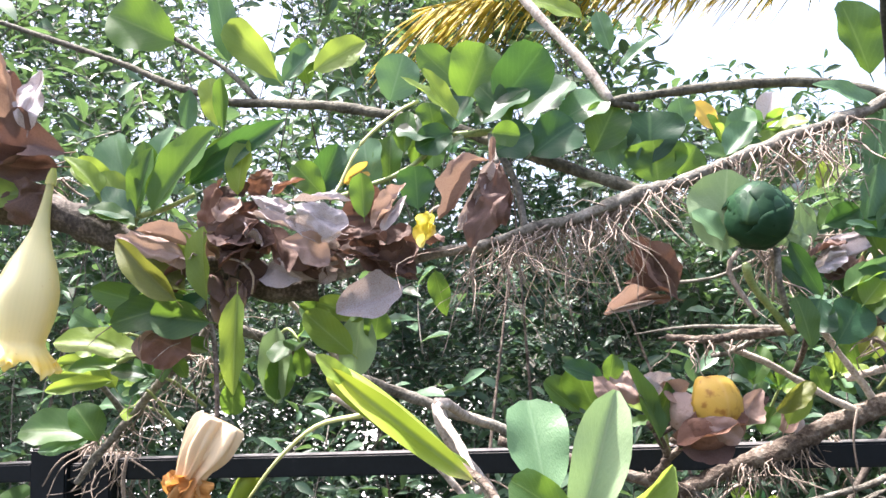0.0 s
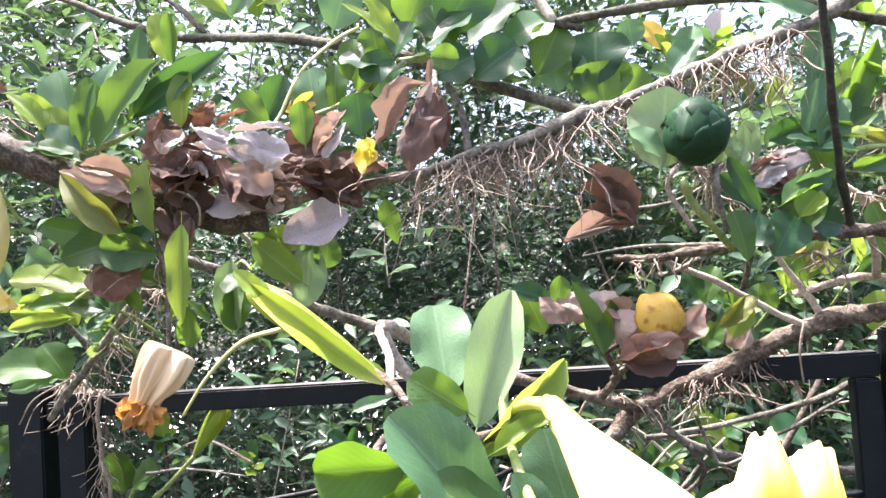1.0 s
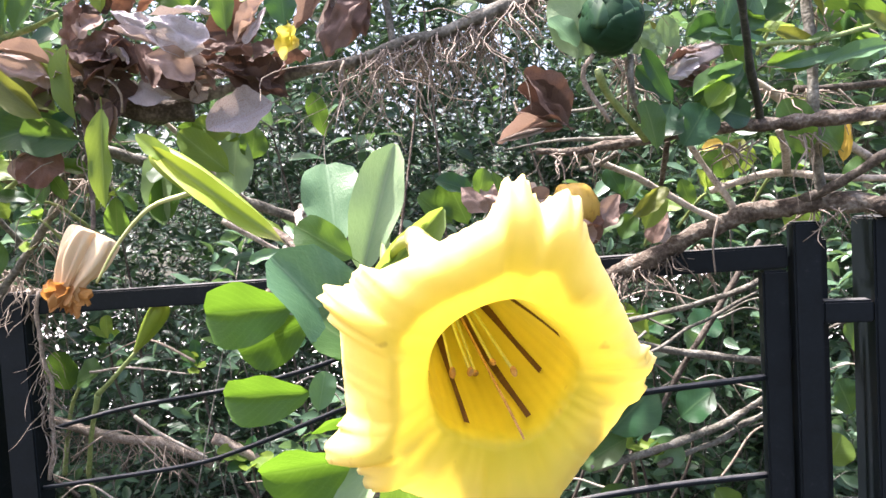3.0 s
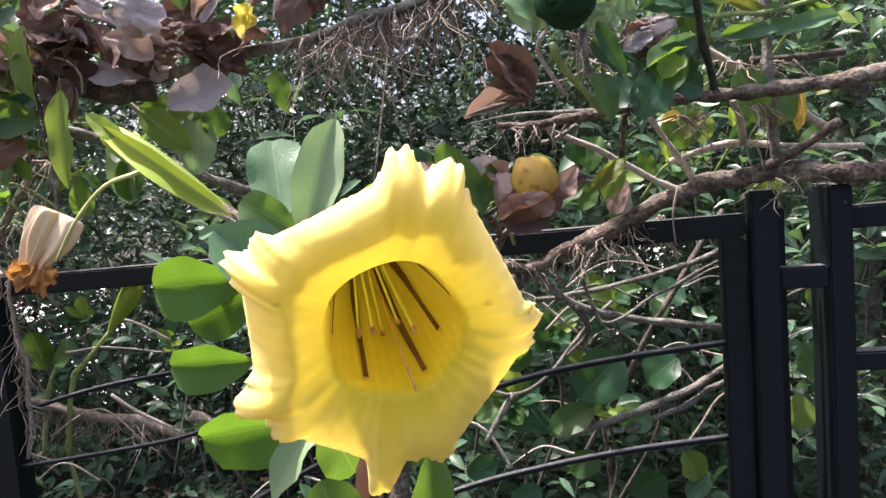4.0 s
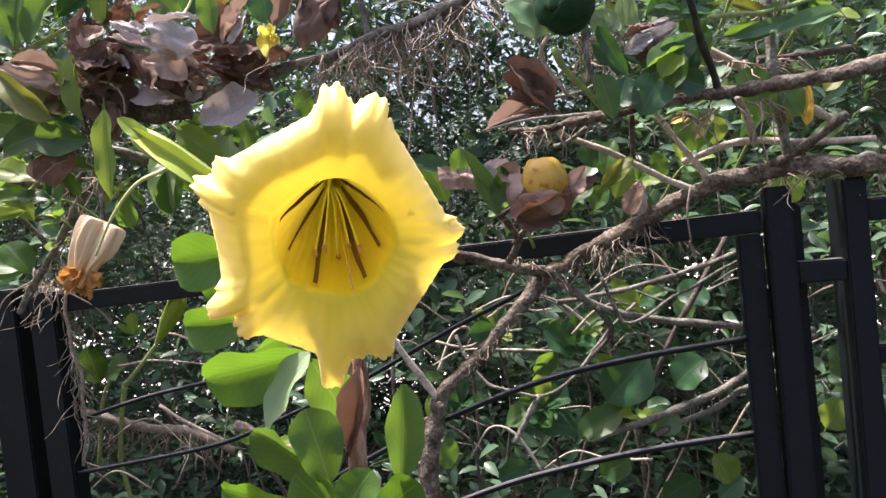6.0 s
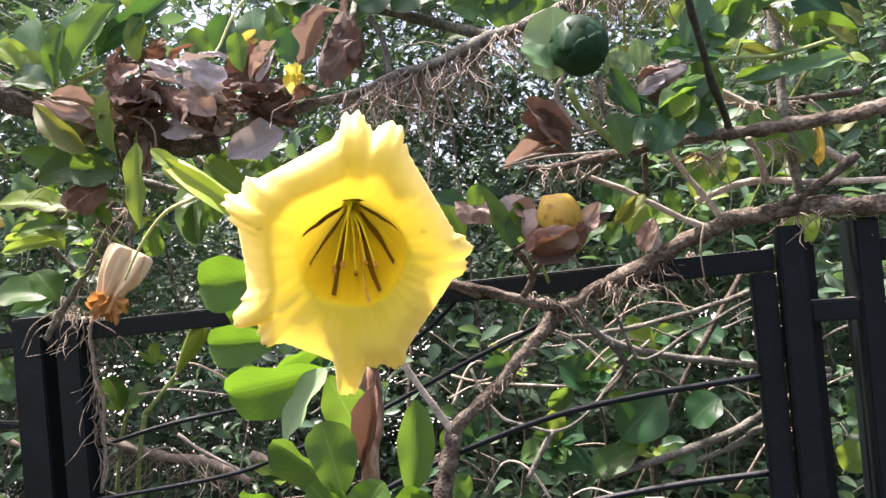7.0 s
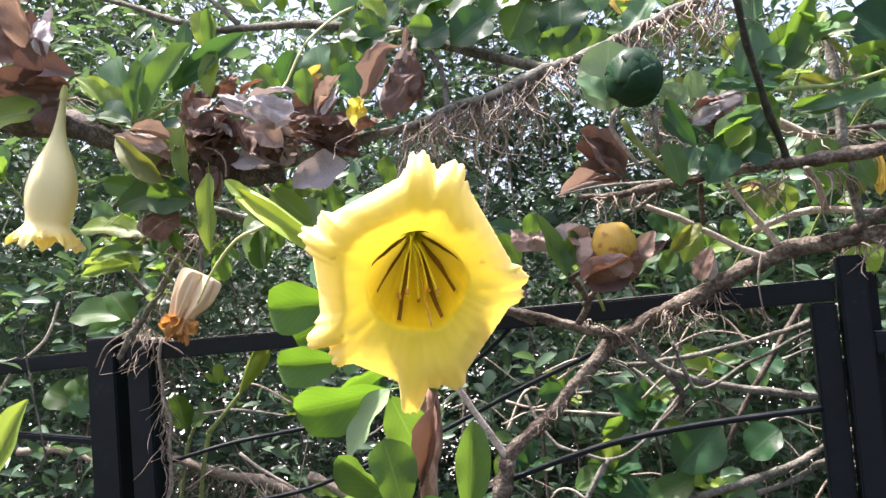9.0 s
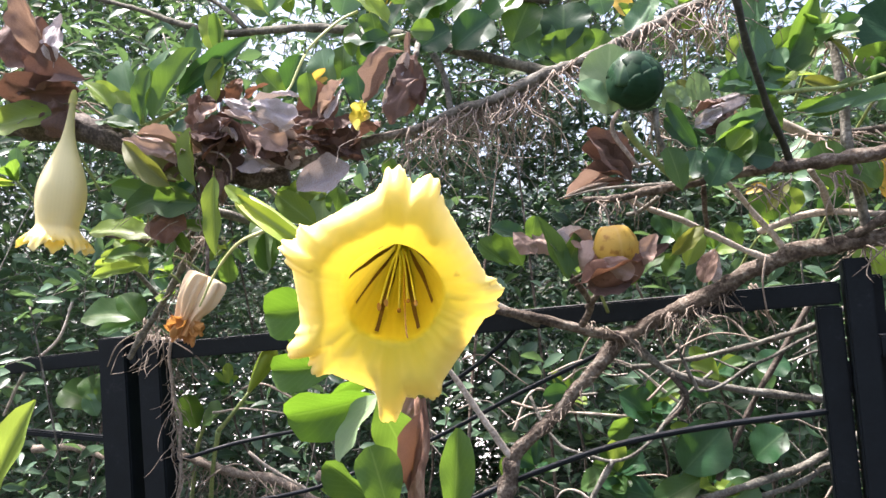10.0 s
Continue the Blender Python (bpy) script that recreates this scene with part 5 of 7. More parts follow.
roots(vine, (0.403, 1.060, 1.803), (0.434, 1.060, 1.791), 14, 0.120, 40, spread=1.1, thick=0.0013, lift=0.1, name="dry_twig")
roots(vine, (0.442, 1.100, 1.816), (0.568, 1.100, 1.828), 26, 0.130, 41, spread=1.1, thick=0.0012, lift=0.5, name="dry_twig")
roots(vine, (0.549, 1.080, 1.681), (0.676, 1.060, 1.690), 22, 0.100, 42, spread=1.1, thick=0.0014, lift=0.1, name="dry_twig")
roots(vine, (0.632, 1.150, 1.761), (0.763, 1.150, 1.756), 20, 0.120, 43, spread=1.1, thick=0.0014, lift=0.5, name="dry_twig")
roots(vine, (0.320, 1.120, 1.682), (0.430, 1.100, 1.686), 18, 0.070, 44, spread=1.1, thick=0.0013, lift=0.1, name="dry_twig")
roots(vine, (0.715, 1.200, 1.589), (0.787, 1.170, 1.590), 26, 0.090, 45, spread=1.1, thick=0.0016, lift=0.5, name="dry_twig")
roots(vine, (0.689, 1.150, 1.916), (0.773, 1.150, 1.852), 18, 0.140, 46, spread=1.1, thick=0.0014, lift=0.1, name="dry_twig")
roots(vine, (0.466, 1.080, 1.921), (0.550, 1.080, 1.945), 26, 0.120, 47, spread=1.1, thick=0.0012, lift=0.5, name="dry_twig")
roots(vine, (-0.427, 1.100, 1.779), (-0.282, 1.070, 1.761), 26, 0.120, 52, spread=0.8, thick=0.0012, name="dry_twig")
roots(vine, (-0.403, 1.140, 1.693), (-0.282, 1.100, 1.680), 22, 0.100, 53, spread=0.9, thick=0.0012, name="dry_twig")
roots(vine, (-0.702, 1.100, 2.018), (-0.522, 1.100, 1.936), 30, 0.100, 54, spread=1.0, thick=0.0014, lift=0.6, name="dry_twig")

# thin dry twigs that arch behind the fence bars
rnd = random.Random(77)
for i in range(26):
    x, z = rnd.uniform(0.12, 0.86), rnd.uniform(1.02, 1.44)
    y = rnd.uniform(1.40, 1.56)
    dx = rnd.choice((-1, 1)) * rnd.uniform(0.10, 0.26)
    lift = rnd.uniform(-0.02, 0.09)
    branch(vine, [(x, y, z), (x + dx * 0.35, y + rnd.uniform(-0.03, 0.03), z + lift + rnd.uniform(-0.015, 0.02)), (x + dx * 0.7, y + rnd.uniform(-0.03, 0.03), z + lift * 1.3 + rnd.uniform(-0.02, 0.02)), (x + dx, y, z + lift * 1.2 - rnd.uniform(0.0, 0.05))], (rnd.uniform(0.0018, 0.0040), 0.0012), rnd.choice((BARK_PALE, BARK_GREY, STRAW)), "twig", knobs=0.2, wave=0.004, sides=5)
for i in range(14):
    x, z, y = rnd.uniform(-0.75, 0.05), rnd.uniform(1.02, 1.40), rnd.uniform(1.50, 1.68)
    dx = rnd.choice((-1, 1)) * rnd.uniform(0.10, 0.24)
    branch(vine, [(x, y, z), (x + dx * 0.5, y, z + rnd.uniform(-0.03, 0.06)), (x + dx, y, z - rnd.uniform(-0.02, 0.06))], (rnd.uniform(0.0018, 0.0034), 0.0012), rnd.choice((BARK_PALE, STRAW)), "twig", knobs=0.2, wave=0.004, sides=5)

# leaves of the old vine: upper left
leaf(vine, (-0.450, 1.330, 2.219), (-0.572, 1.330, 2.281), 0.097, GREEN, "oval", -22, curl=-0.2, fold=0.2)
leaf(vine, (-0.357, 1.330, 2.181), (-0.381, 1.330, 2.324), 0.047, GREY, "long", 15, curl=0.15, fold=0.4)
leaf(vine, (-0.272, 1.320, 2.144), (-0.354, 1.320, 2.245), 0.059, LIME, "round", -24, curl=0.15, fold=0.3)
leaf(vine, (-0.265, 1.330, 2.142), (-0.206, 1.330, 2.204), 0.047, GREY, "round", 3, curl=-0.1, fold=0.3)
leaf(vine, (-0.205, 1.300, 2.149), (-0.119, 1.300, 2.197), 0.057, LIME, "oval", 13, curl=-0.2, fold=0.2)
leaf(vine, (-0.267, 1.340, 2.140), (-0.336, 1.340, 2.194), 0.034, GREY, "long", -23, curl=-0.3, fold=0.2)
leaf(vine, (-0.223, 1.340, 2.138), (-0.237, 1.340, 2.220), 0.043, GREEN, "oval", -7, curl=0.15, fold=0.3)
leaf(vine, (-0.367, 1.300, 2.061), (-0.381, 1.300, 2.146), 0.048, LIME, "oval", 14, curl=-0.2, fold=0.2)
leaf(vine, (-0.348, 1.270, 2.045), (-0.351, 1.270, 2.130), 0.025, GREEN, "oval", -5, curl=0.15, fold=0.4)
leaf(vine, (-0.427, 1.320, 2.062), (-0.422, 1.320, 2.130), 0.032, GREY, "long", 30, curl=0.15, fold=0.2)

left_shoot = thing("vine_shoot", (-0.400, 1.070, 1.862), "upright vine shoot of broad glossy green leaves above dead leaves", "vine shoot", group="leafy vine shoots")
leaf(left_shoot, (-0.412, 1.090, 1.880), (-0.449, 1.090, 1.996), 0.055, GREY, "round", -18, curl=-0.3, fold=0.4)
leaf(left_shoot, (-0.404, 1.080, 1.875), (-0.363, 1.080, 2.006), 0.042, GREY, "oval", -28, curl=-0.3, fold=0.3)
leaf(left_shoot, (-0.399, 1.060, 1.879), (-0.381, 1.060, 1.966), 0.036, GREEN, "oval", -11, curl=-0.2, fold=0.4)
leaf(left_shoot, (-0.373, 1.050, 1.877), (-0.291, 1.050, 1.987), 0.060, GREEN, "oval", -10, curl=-0.1, fold=0.4)
leaf(left_shoot, (-0.385, 1.070, 1.903), (-0.393, 1.070, 1.977), 0.038, GREEN, "long", 2, curl=-0.1, fold=0.3)
leaf(left_shoot, (-0.324, 1.050, 1.912), (-0.200, 1.050, 1.995), 0.039, DEEP, "long", 20, curl=-0.2, fold=0.3)
leaf(left_shoot, (-0.332, 1.060, 1.911), (-0.248, 1.060, 1.988), 0.029, GREEN, "long", -25, curl=0.15, fold=0.3)
leaf(left_shoot, (-0.259, 1.045, 1.894), (-0.250, 1.045, 1.970), 0.036, LIME, "oval", -10, curl=-0.3, fold=0.4)
leaf(left_shoot, (-0.277, 1.080, 1.948), (-0.285, 1.080, 1.987), 0.022, GREEN, "oval", -4, curl=-0.1, fold=0.4)
leaf(left_shoot, (-0.395, 1.050, 1.870), (-0.463, 1.050, 1.895), 0.060, DEEP, "round", 19, curl=-0.3, fold=0.4)
leaf(left_shoot, (-0.411, 1.070, 1.866), (-0.450, 1.070, 1.940), 0.046, LIME, "oval", 8, curl=-0.2, fold=0.2)
leaf(left_shoot, (-0.445, 1.060, 1.904), (-0.496, 1.060, 1.963), 0.031, LIME, "tip", 30, curl=-0.3, fold=0.4)
leaf(left_shoot, (-0.391, 1.040, 1.857), (-0.450, 1.040, 1.878), 0.037, GREEN, "round", 30, curl=0.15, fold=0.4)
leaf(left_shoot, (-0.439, 1.080, 1.919), (-0.494, 1.080, 1.952), 0.039, LIME, "oval", -7, curl=0.15, fold=0.4)
branch(left_shoot, [(-0.404, 1.070, 1.873), (-0.366, 1.070, 1.883), (-0.324, 1.070, 1.901)], (0.0040, 0.0030), GREEN_STEM, "branch")
branch(left_shoot, [(-0.427, 1.080, 1.849), (-0.400, 1.070, 1.873), (-0.404, 1.070, 1.900)], (0.0040, 0.0030), GREEN_STEM, "branch")

mid_shoot = thing("vine_shoot", (-0.104, 1.100, 1.898), "vine shoot with green leaves and one yellow leaf", "vine shoot", group="leafy vine shoots")
branch(mid_shoot, [(-0.129, 1.060, 1.888), (-0.096, 1.100, 1.909), (-0.041, 1.100, 1.931), (0.006, 1.110, 1.971)], (0.0040, 0.0030), GREEN_STEM, "branch")
leaf(mid_shoot, (-0.148, 1.060, 1.889), (-0.188, 1.060, 1.936), 0.040, GREEN, "round", -22, curl=-0.1, fold=0.2)
leaf(mid_shoot, (-0.166, 1.100, 1.900), (-0.134, 1.100, 1.970), 0.043, DEEP, "oval", 27, curl=-0.1, fold=0.4)
leaf(mid_shoot, (-0.091, 1.120, 1.901), (-0.105, 1.120, 1.982), 0.060, GREY, "round", -27, curl=-0.2, fold=0.3)
leaf(mid_shoot, (-0.067, 1.120, 1.920), (-0.065, 1.120, 1.985), 0.045, GREEN, "oval", -13, curl=-0.2, fold=0.4)
leaf(mid_shoot, (-0.130, 1.120, 1.919), (-0.165, 1.120, 1.952), 0.030, GOLD, "round", 22, curl=-0.1, fold=0.4)
leaf(mid_shoot, (-0.130, 1.120, 1.919), (-0.090, 1.120, 1.945), 0.024, GOLD, "oval", 28, curl=-0.3, fold=0.4)
leaf(mid_shoot, (-0.089, 1.000, 1.851), (-0.091, 1.000, 1.906), 0.031, GREEN, "oval", -7, curl=0.15, fold=0.4)
leaf(mid_shoot, (-0.025, 1.050, 1.867), (-0.027, 1.050, 1.923), 0.049, DEEP, "round", -7, curl=0.15, fold=0.3)
leaf(mid_shoot, (-0.044, 1.100, 1.955), (-0.039, 1.100, 2.015), 0.034, GREEN, "oval", -17, curl=-0.3, fold=0.3)
leaf(mid_shoot, (-0.031, 1.120, 1.935), (-0.016, 1.120, 2.011), 0.045, GREEN, "oval", 27, curl=0.15, fold=0.4)
leaf(mid_shoot, (-0.007, 1.130, 1.936), (-0.008, 1.130, 1.989), 0.041, GREY, "oval", 16, curl=-0.1, fold=0.3)

rosette = thing("vine_shoot", (0.061, 1.090, 1.972), "dense rosette of dark glossy leaves round a lime bud", "vine shoot", group="leafy vine shoots")
leaf(rosette, (0.024, 1.060, 1.992), (-0.041, 1.060, 2.053), 0.026, LIME, "tip", 30, curl=-0.2, fold=0.2)
leaf(rosette, (0.027, 1.050, 1.986), (-0.015, 1.050, 2.053), 0.031, LIME, "long", 22, curl=0.15, fold=0.3)
leaf(rosette, (-0.064, 1.120, 2.034), (-0.042, 1.120, 2.103), 0.064, GREY, "oval", 21, curl=-0.1, fold=0.2)
leaf(rosette, (0.033, 1.160, 2.068), (-0.023, 1.160, 2.126), 0.052, GREEN, "oval", -6, curl=0.15, fold=0.2)
leaf(rosette, (0.040, 1.100, 2.023), (0.074, 1.100, 2.105), 0.082, GREEN, "oval", 18, curl=-0.1, fold=0.3)
leaf(rosette, (0.086, 1.090, 2.010), (0.151, 1.090, 2.092), 0.079, DEEP, "oval", 27, curl=0.15, fold=0.2)
leaf(rosette, (0.103, 1.080, 1.987), (0.063, 1.080, 2.040), 0.047, GREEN, "round", -4, curl=-0.2, fold=0.2)
leaf(rosette, (0.053, 1.070, 1.979), (0.127, 1.070, 2.030), 0.068, DEEP, "oval", -30, curl=-0.1, fold=0.2)
leaf(rosette, (0.125, 1.110, 1.995), (0.194, 1.110, 2.044), 0.088, DEEP, "round", -29, curl=0.15, fold=0.4)
leaf(rosette, (0.171, 1.100, 1.990), (0.239, 1.100, 2.027), 0.060, GREY, "oval", -11, curl=-0.2, fold=0.2)
leaf(rosette, (0.126, 1.060, 1.935), (0.187, 1.060, 1.978), 0.065, DEEP, "round", 12, curl=-0.2, fold=0.3)
leaf(rosette, (0.073, 1.040, 1.936), (0.125, 1.040, 1.960), 0.053, DEEP, "round", 16, curl=-0.1, fold=0.2)
leaf(rosette, (0.072, 1.000, 1.951), (0.107, 1.000, 1.946), 0.034, GREEN, "oval", 25, curl=-0.1, fold=0.3)
leaf(rosette, (0.007, 1.090, 1.974), (-0.054, 1.090, 1.988), 0.057, DEEP, "oval", 19, curl=-0.2, fold=0.2)
leaf(rosette, (0.023, 1.080, 1.975), (-0.028, 1.080, 1.957), 0.047, DEEP, "oval", -11, curl=-0.3, fold=0.2)
leaf(rosette, (0.038, 1.080, 1.970), (0.014, 1.080, 1.952), 0.047, DEEP, "round", 29, curl=-0.3, fold=0.3)
leaf(rosette, (0.023, 1.080, 1.979), (0.047, 1.080, 2.025), 0.056, DEEP, "oval", -30, curl=-0.1, fold=0.4)
leaf(rosette, (-0.001, 1.100, 1.977), (-0.007, 1.100, 2.025), 0.057, GREEN, "oval", 27, curl=-0.1, fold=0.3)
leaf(rosette, (0.215, 1.100, 1.945), (0.249, 1.100, 2.011), 0.064, GREEN, "round", 9, curl=-0.2, fold=0.3)
leaf(rosette, (0.245, 1.120, 1.924), (0.229, 1.120, 1.993), 0.055, GREY, "oval", -4, curl=-0.2, fold=0.4)
leaf(rosette, (0.296, 1.120, 1.930), (0.301, 1.120, 2.007), 0.090, DEEP, "round", -14, curl=-0.2, fold=0.3)
leaf(rosette, (0.264, 1.120, 1.923), (0.271, 1.120, 1.979), 0.035, GREY, "oval", -6, curl=-0.2, fold=0.2)
leaf(rosette, (0.306, 1.120, 1.902), (0.302, 1.120, 1.962), 0.085, GREEN, "round", -12, curl=0.15, fold=0.3)
leaf(rosette, (0.334, 1.120, 1.913), (0.364, 1.120, 1.952), 0.051, GREEN, "oval", 26, curl=-0.2, fold=0.3)
leaf(rosette, (0.197, 1.150, 1.908), (0.242, 1.150, 1.918), 0.040, GREEN, "oval", -14, curl=-0.3, fold=0.4)
branch(rosette, [(0.023, 1.090, 1.973), (0.061, 1.090, 1.976), (0.103, 1.090, 1.974), (0.146, 1.100, 1.951)], (0.0050, 0.0050), GREEN_STEM, "branch")
branch(rosette, [(-0.021, 1.060, 2.014), (-0.050, 1.040, 1.993), (-0.093, 1.020, 1.949), (-0.121, 1.010, 1.893), (-0.127, 1.000, 1.881)], (0.0022, 0.0018), FILAMENT, "style", knobs=0.05)
leaf(vine, (0.421, 1.140, 1.950), (0.442, 1.140, 2.011), 0.041, GREY, "oval", -18, curl=-0.1, fold=0.4)
leaf(vine, (0.395, 1.100, 1.934), (0.432, 1.100, 1.975), 0.043, GREY, "oval", -24, curl=0.15, fold=0.4)
leaf(vine, (0.413, 1.100, 1.925), (0.368, 1.100, 1.942), 0.035, GREEN, "oval", 14, curl=-0.2, fold=0.4)
leaf(vine, (0.421, 1.200, 1.995), (0.386, 1.200, 2.040), 0.031, GOLD, "oval", -17, curl=-0.2, fold=0.3)
leaf(vine, (0.489, 1.200, 2.001), (0.510, 1.200, 2.052), 0.038, HUSK, "oval", -6, curl=-0.3, fold=0.4)
leaf(vine, (0.371, 1.200, 2.006), (0.365, 1.200, 2.045), 0.042, GREY, "oval", -9, curl=0.15, fold=0.4)
leaf(vine, (0.529, 1.200, 1.982), (0.478, 1.200, 1.975), 0.035, LIME, "oval", -14, curl=0.15, fold=0.2)
leaf(vine, (0.461, 1.180, 1.954), (0.504, 1.180, 1.982), 0.034, LIME, "oval", -26, curl=-0.2, fold=0.4)
leaf(vine, (0.627, 1.150, 2.056), (0.596, 1.150, 2.168), 0.071, GREEN, "oval", -4, curl=-0.1, fold=0.4)
leaf(vine, (0.306, 1.300, 2.132), (0.370, 1.300, 2.187), 0.028, GREY, "long", -30, curl=-0.1, fold=0.3)
leaf(vine, (0.289, 1.300, 2.162), (0.270, 1.300, 2.231), 0.033, GREY, "oval", -21, curl=-0.2, fold=0.4)
leaf(vine, (0.237, 1.250, 2.201), (0.157, 1.250, 2.238), 0.045, LIME, "oval", curl=-0.2, fold=0.2)
leaf(vine, (0.580, 1.050, 1.971), (0.501, 1.050, 2.019), 0.035, GREY, "long", 10, curl=-0.3, fold=0.3)
leaf(vine, (0.582, 1.050, 1.986), (0.564, 1.050, 1.911), 0.040, GREY, "oval", 29, curl=-0.1, fold=0.3)
leaf(vine, (0.570, 1.050, 1.904), (0.545, 1.050, 1.831), 0.047, GREY, "round", -19, curl=0.15, fold=0.3)
leaf(vine, (0.592, 1.050, 1.873), (0.565, 1.050, 1.809), 0.047, GREY, "round", -21, curl=-0.1, fold=0.4)

ball_shoot = thing("vine_shoot", (0.371, 0.980, 1.777), "curled ball of green leaves, shade painted dark, with one pale leaf", "vine shoot", group="leafy vine shoots")
cup(ball_shoot, (0.384, 0.985, 1.833), 0.0385, (0.25, -1, -0.25), 78, INK_SHADE, 100, seed=1)
cup(ball_shoot, (0.384, 0.985, 1.833), 0.0398, (0.75, -0.75, 0.45), 62, INK_SHADE, 60, seed=2)
cup(ball_shoot, (0.384, 0.985, 1.833), 0.0394, (-0.25, -0.8, 0.75), 60, DEEP, 110, seed=3)
cup(ball_shoot, (0.384, 0.985, 1.833), 0.0401, (0.5, -0.5, -0.8), 60, INK_SHADE, 280, seed=4)
cup(ball_shoot, (0.384, 0.985, 1.833), 0.0391, (-0.5, -0.85, -0.3), 58, INK_SHADE, 250, seed=5)
cup(ball_shoot, (0.384, 0.985, 1.833), 0.0385, (0.9, 0.1, 0.1), 70, INK_SHADE, 0, seed=6)
cup(ball_shoot, (0.384, 0.985, 1.833), 0.0380, (0, 0.3, 0.95), 70, INK_SHADE, 90, seed=7)
leaf(ball_shoot, (0.343, 0.996, 1.793), (0.357, 0.996, 1.892), 0.086, PALE, "oval", -10, curl=0.1, fold=-0.2, label="pale green leaf")
leaf(ball_shoot, (0.342, 0.985, 1.805), (0.310, 0.985, 1.843), 0.041, GREY, "oval", 20, curl=-0.2, fold=0.3)
branch(ball_shoot, [(0.404, 1.000, 1.791), (0.413, 1.020, 1.766), (0.413, 1.030, 1.731)], (0.0020, 0.0016), STRAW, "aerial_root")
branch(ball_shoot, [(0.410, 1.000, 1.790), (0.404, 1.020, 1.763), (0.408, 1.030, 1.728)], (0.0018, 0.0014), STRAW, "aerial_root")
branch(ball_shoot, [(0.365, 0.980, 1.774), (0.377, 1.000, 1.754), (0.403, 1.020, 1.727), (0.441, 1.050, 1.691)], (0.0050, 0.0050), GREEN_STEM, "branch")
branch(ball_shoot, [(0.360, 0.980, 1.794), (0.348, 0.990, 1.768), (0.381, 1.000, 1.713)], (0.0030, 0.0030), STRAW, "branch")
branch(ball_shoot, [(0.411, 1.000, 1.794), (0.411, 1.000, 1.753), (0.435, 1.040, 1.712)], (0.0040, 0.0040), BARK_GREY, "branch")

right_shoot = thing("vine_shoot", (0.520, 1.050, 1.705), "vine shoot of mixed green leaves with withered grey ones", "vine shoot", group="leafy vine shoots")
branch(right_shoot, [(0.440, 1.000, 1.689), (0.485, 1.030, 1.705), (0.539, 1.050, 1.736), (0.584, 1.070, 1.743)], (0.0040, 0.0040), GREEN_STEM, "branch")
leaf(right_shoot, (0.432, 0.975, 1.674), (0.421, 0.975, 1.735), 0.039, GREEN, "round", 14, curl=-0.2, fold=0.2)
leaf(right_shoot, (0.473, 1.000, 1.678), (0.504, 1.000, 1.726), 0.054, DEEP, "round", 3, curl=-0.2, fold=0.2)
leaf(right_shoot, (0.506, 1.020, 1.702), (0.541, 1.020, 1.758), 0.040, GREEN, "oval", -3, curl=0.15, fold=0.4)
leaf(right_shoot, (0.529, 1.050, 1.720), (0.464, 1.050, 1.781), 0.049, DEEP, "oval", 18, curl=-0.2, fold=0.4)
leaf(right_shoot, (0.426, 1.030, 1.785), (0.472, 1.030, 1.739), 0.029, DEEP, "long", 30, curl=0.15, fold=0.2)
leaf(right_shoot, (0.554, 1.050, 1.730), (0.566, 1.050, 1.778), 0.038, DEEP, "oval", -13, curl=-0.2, fold=0.4)
leaf(right_shoot, (0.587, 1.080, 1.744), (0.570, 1.080, 1.822), 0.043, GREEN, "oval", -1, curl=-0.2, fold=0.4)
leaf(right_shoot, (0.531, 1.050, 1.819), (0.594, 1.050, 1.820), 0.030, DEEP, "long", 11, curl=-0.3, fold=0.4)
leaf(right_shoot, (0.519, 1.100, 1.834), (0.570, 1.100, 1.854), 0.035, DEEP, "oval", 16, curl=-0.2, fold=0.3)
leaf(right_shoot, (0.480, 1.050, 1.779), (0.546, 1.050, 1.813), 0.030, HUSK, "dry_drop", 30, crumple=0.2, curl=-0.3, fold=0.4)
leaf(right_shoot, (0.467, 1.040, 1.787), (0.519, 1.040, 1.798), 0.026, DEAD, "dry", -30, crumple=0.2, curl=-0.1, fold=0.2)
leaf(right_shoot, (0.467, 1.030, 1.768), (0.504, 1.030, 1.789), 0.023, HUSK, "dry", 20, crumple=0.2, curl=-0.3, fold=0.3)
leaf(right_shoot, (0.499, 1.030, 1.773), (0.532, 1.030, 1.790), 0.024, TAN, "dry_drop", -40, crumple=0.2, curl=-0.1, fold=0.2)
leaf(right_shoot, (0.484, 1.040, 1.760), (0.524, 1.040, 1.772), 0.023, DEAD, "dry_drop", 4, crumple=0.2, curl=-0.3, fold=0.4)
leaf(right_shoot, (0.427, 1.000, 1.802), (0.461, 1.000, 1.734), 0.022, DEEP, "long", 35, curl=-0.2, fold=0.2)
leaf(right_shoot, (0.488, 1.000, 1.740), (0.540, 1.000, 1.766), 0.035, GREEN, "oval", -40, fold=0.6, curl=-0.2)
leaf(right_shoot, (0.508, 1.010, 1.763), (0.559, 1.010, 1.778), 0.027, GREY, "tip", 40, fold=0.6, curl=-0.2)
leaf(right_shoot, (0.503, 0.990, 1.723), (0.528, 0.990, 1.751), 0.036, LIME, "round", -20, fold=0.5, curl=-0.1)
leaf(right_shoot, (0.463, 1.010, 1.732), (0.447, 1.010, 1.693), 0.055, DEEP, "round", 20, curl=0.15, fold=0.3)
leaf(right_shoot, (0.526, 1.020, 1.723), (0.570, 1.020, 1.711), 0.040, DEEP, "oval", 20, curl=-0.3, fold=0.3)
leaf(right_shoot, (0.465, 1.030, 1.801), (0.432, 1.030, 1.830), 0.038, PALE, "oval", -6, crumple=0.15, curl=-0.2, fold=0.3)
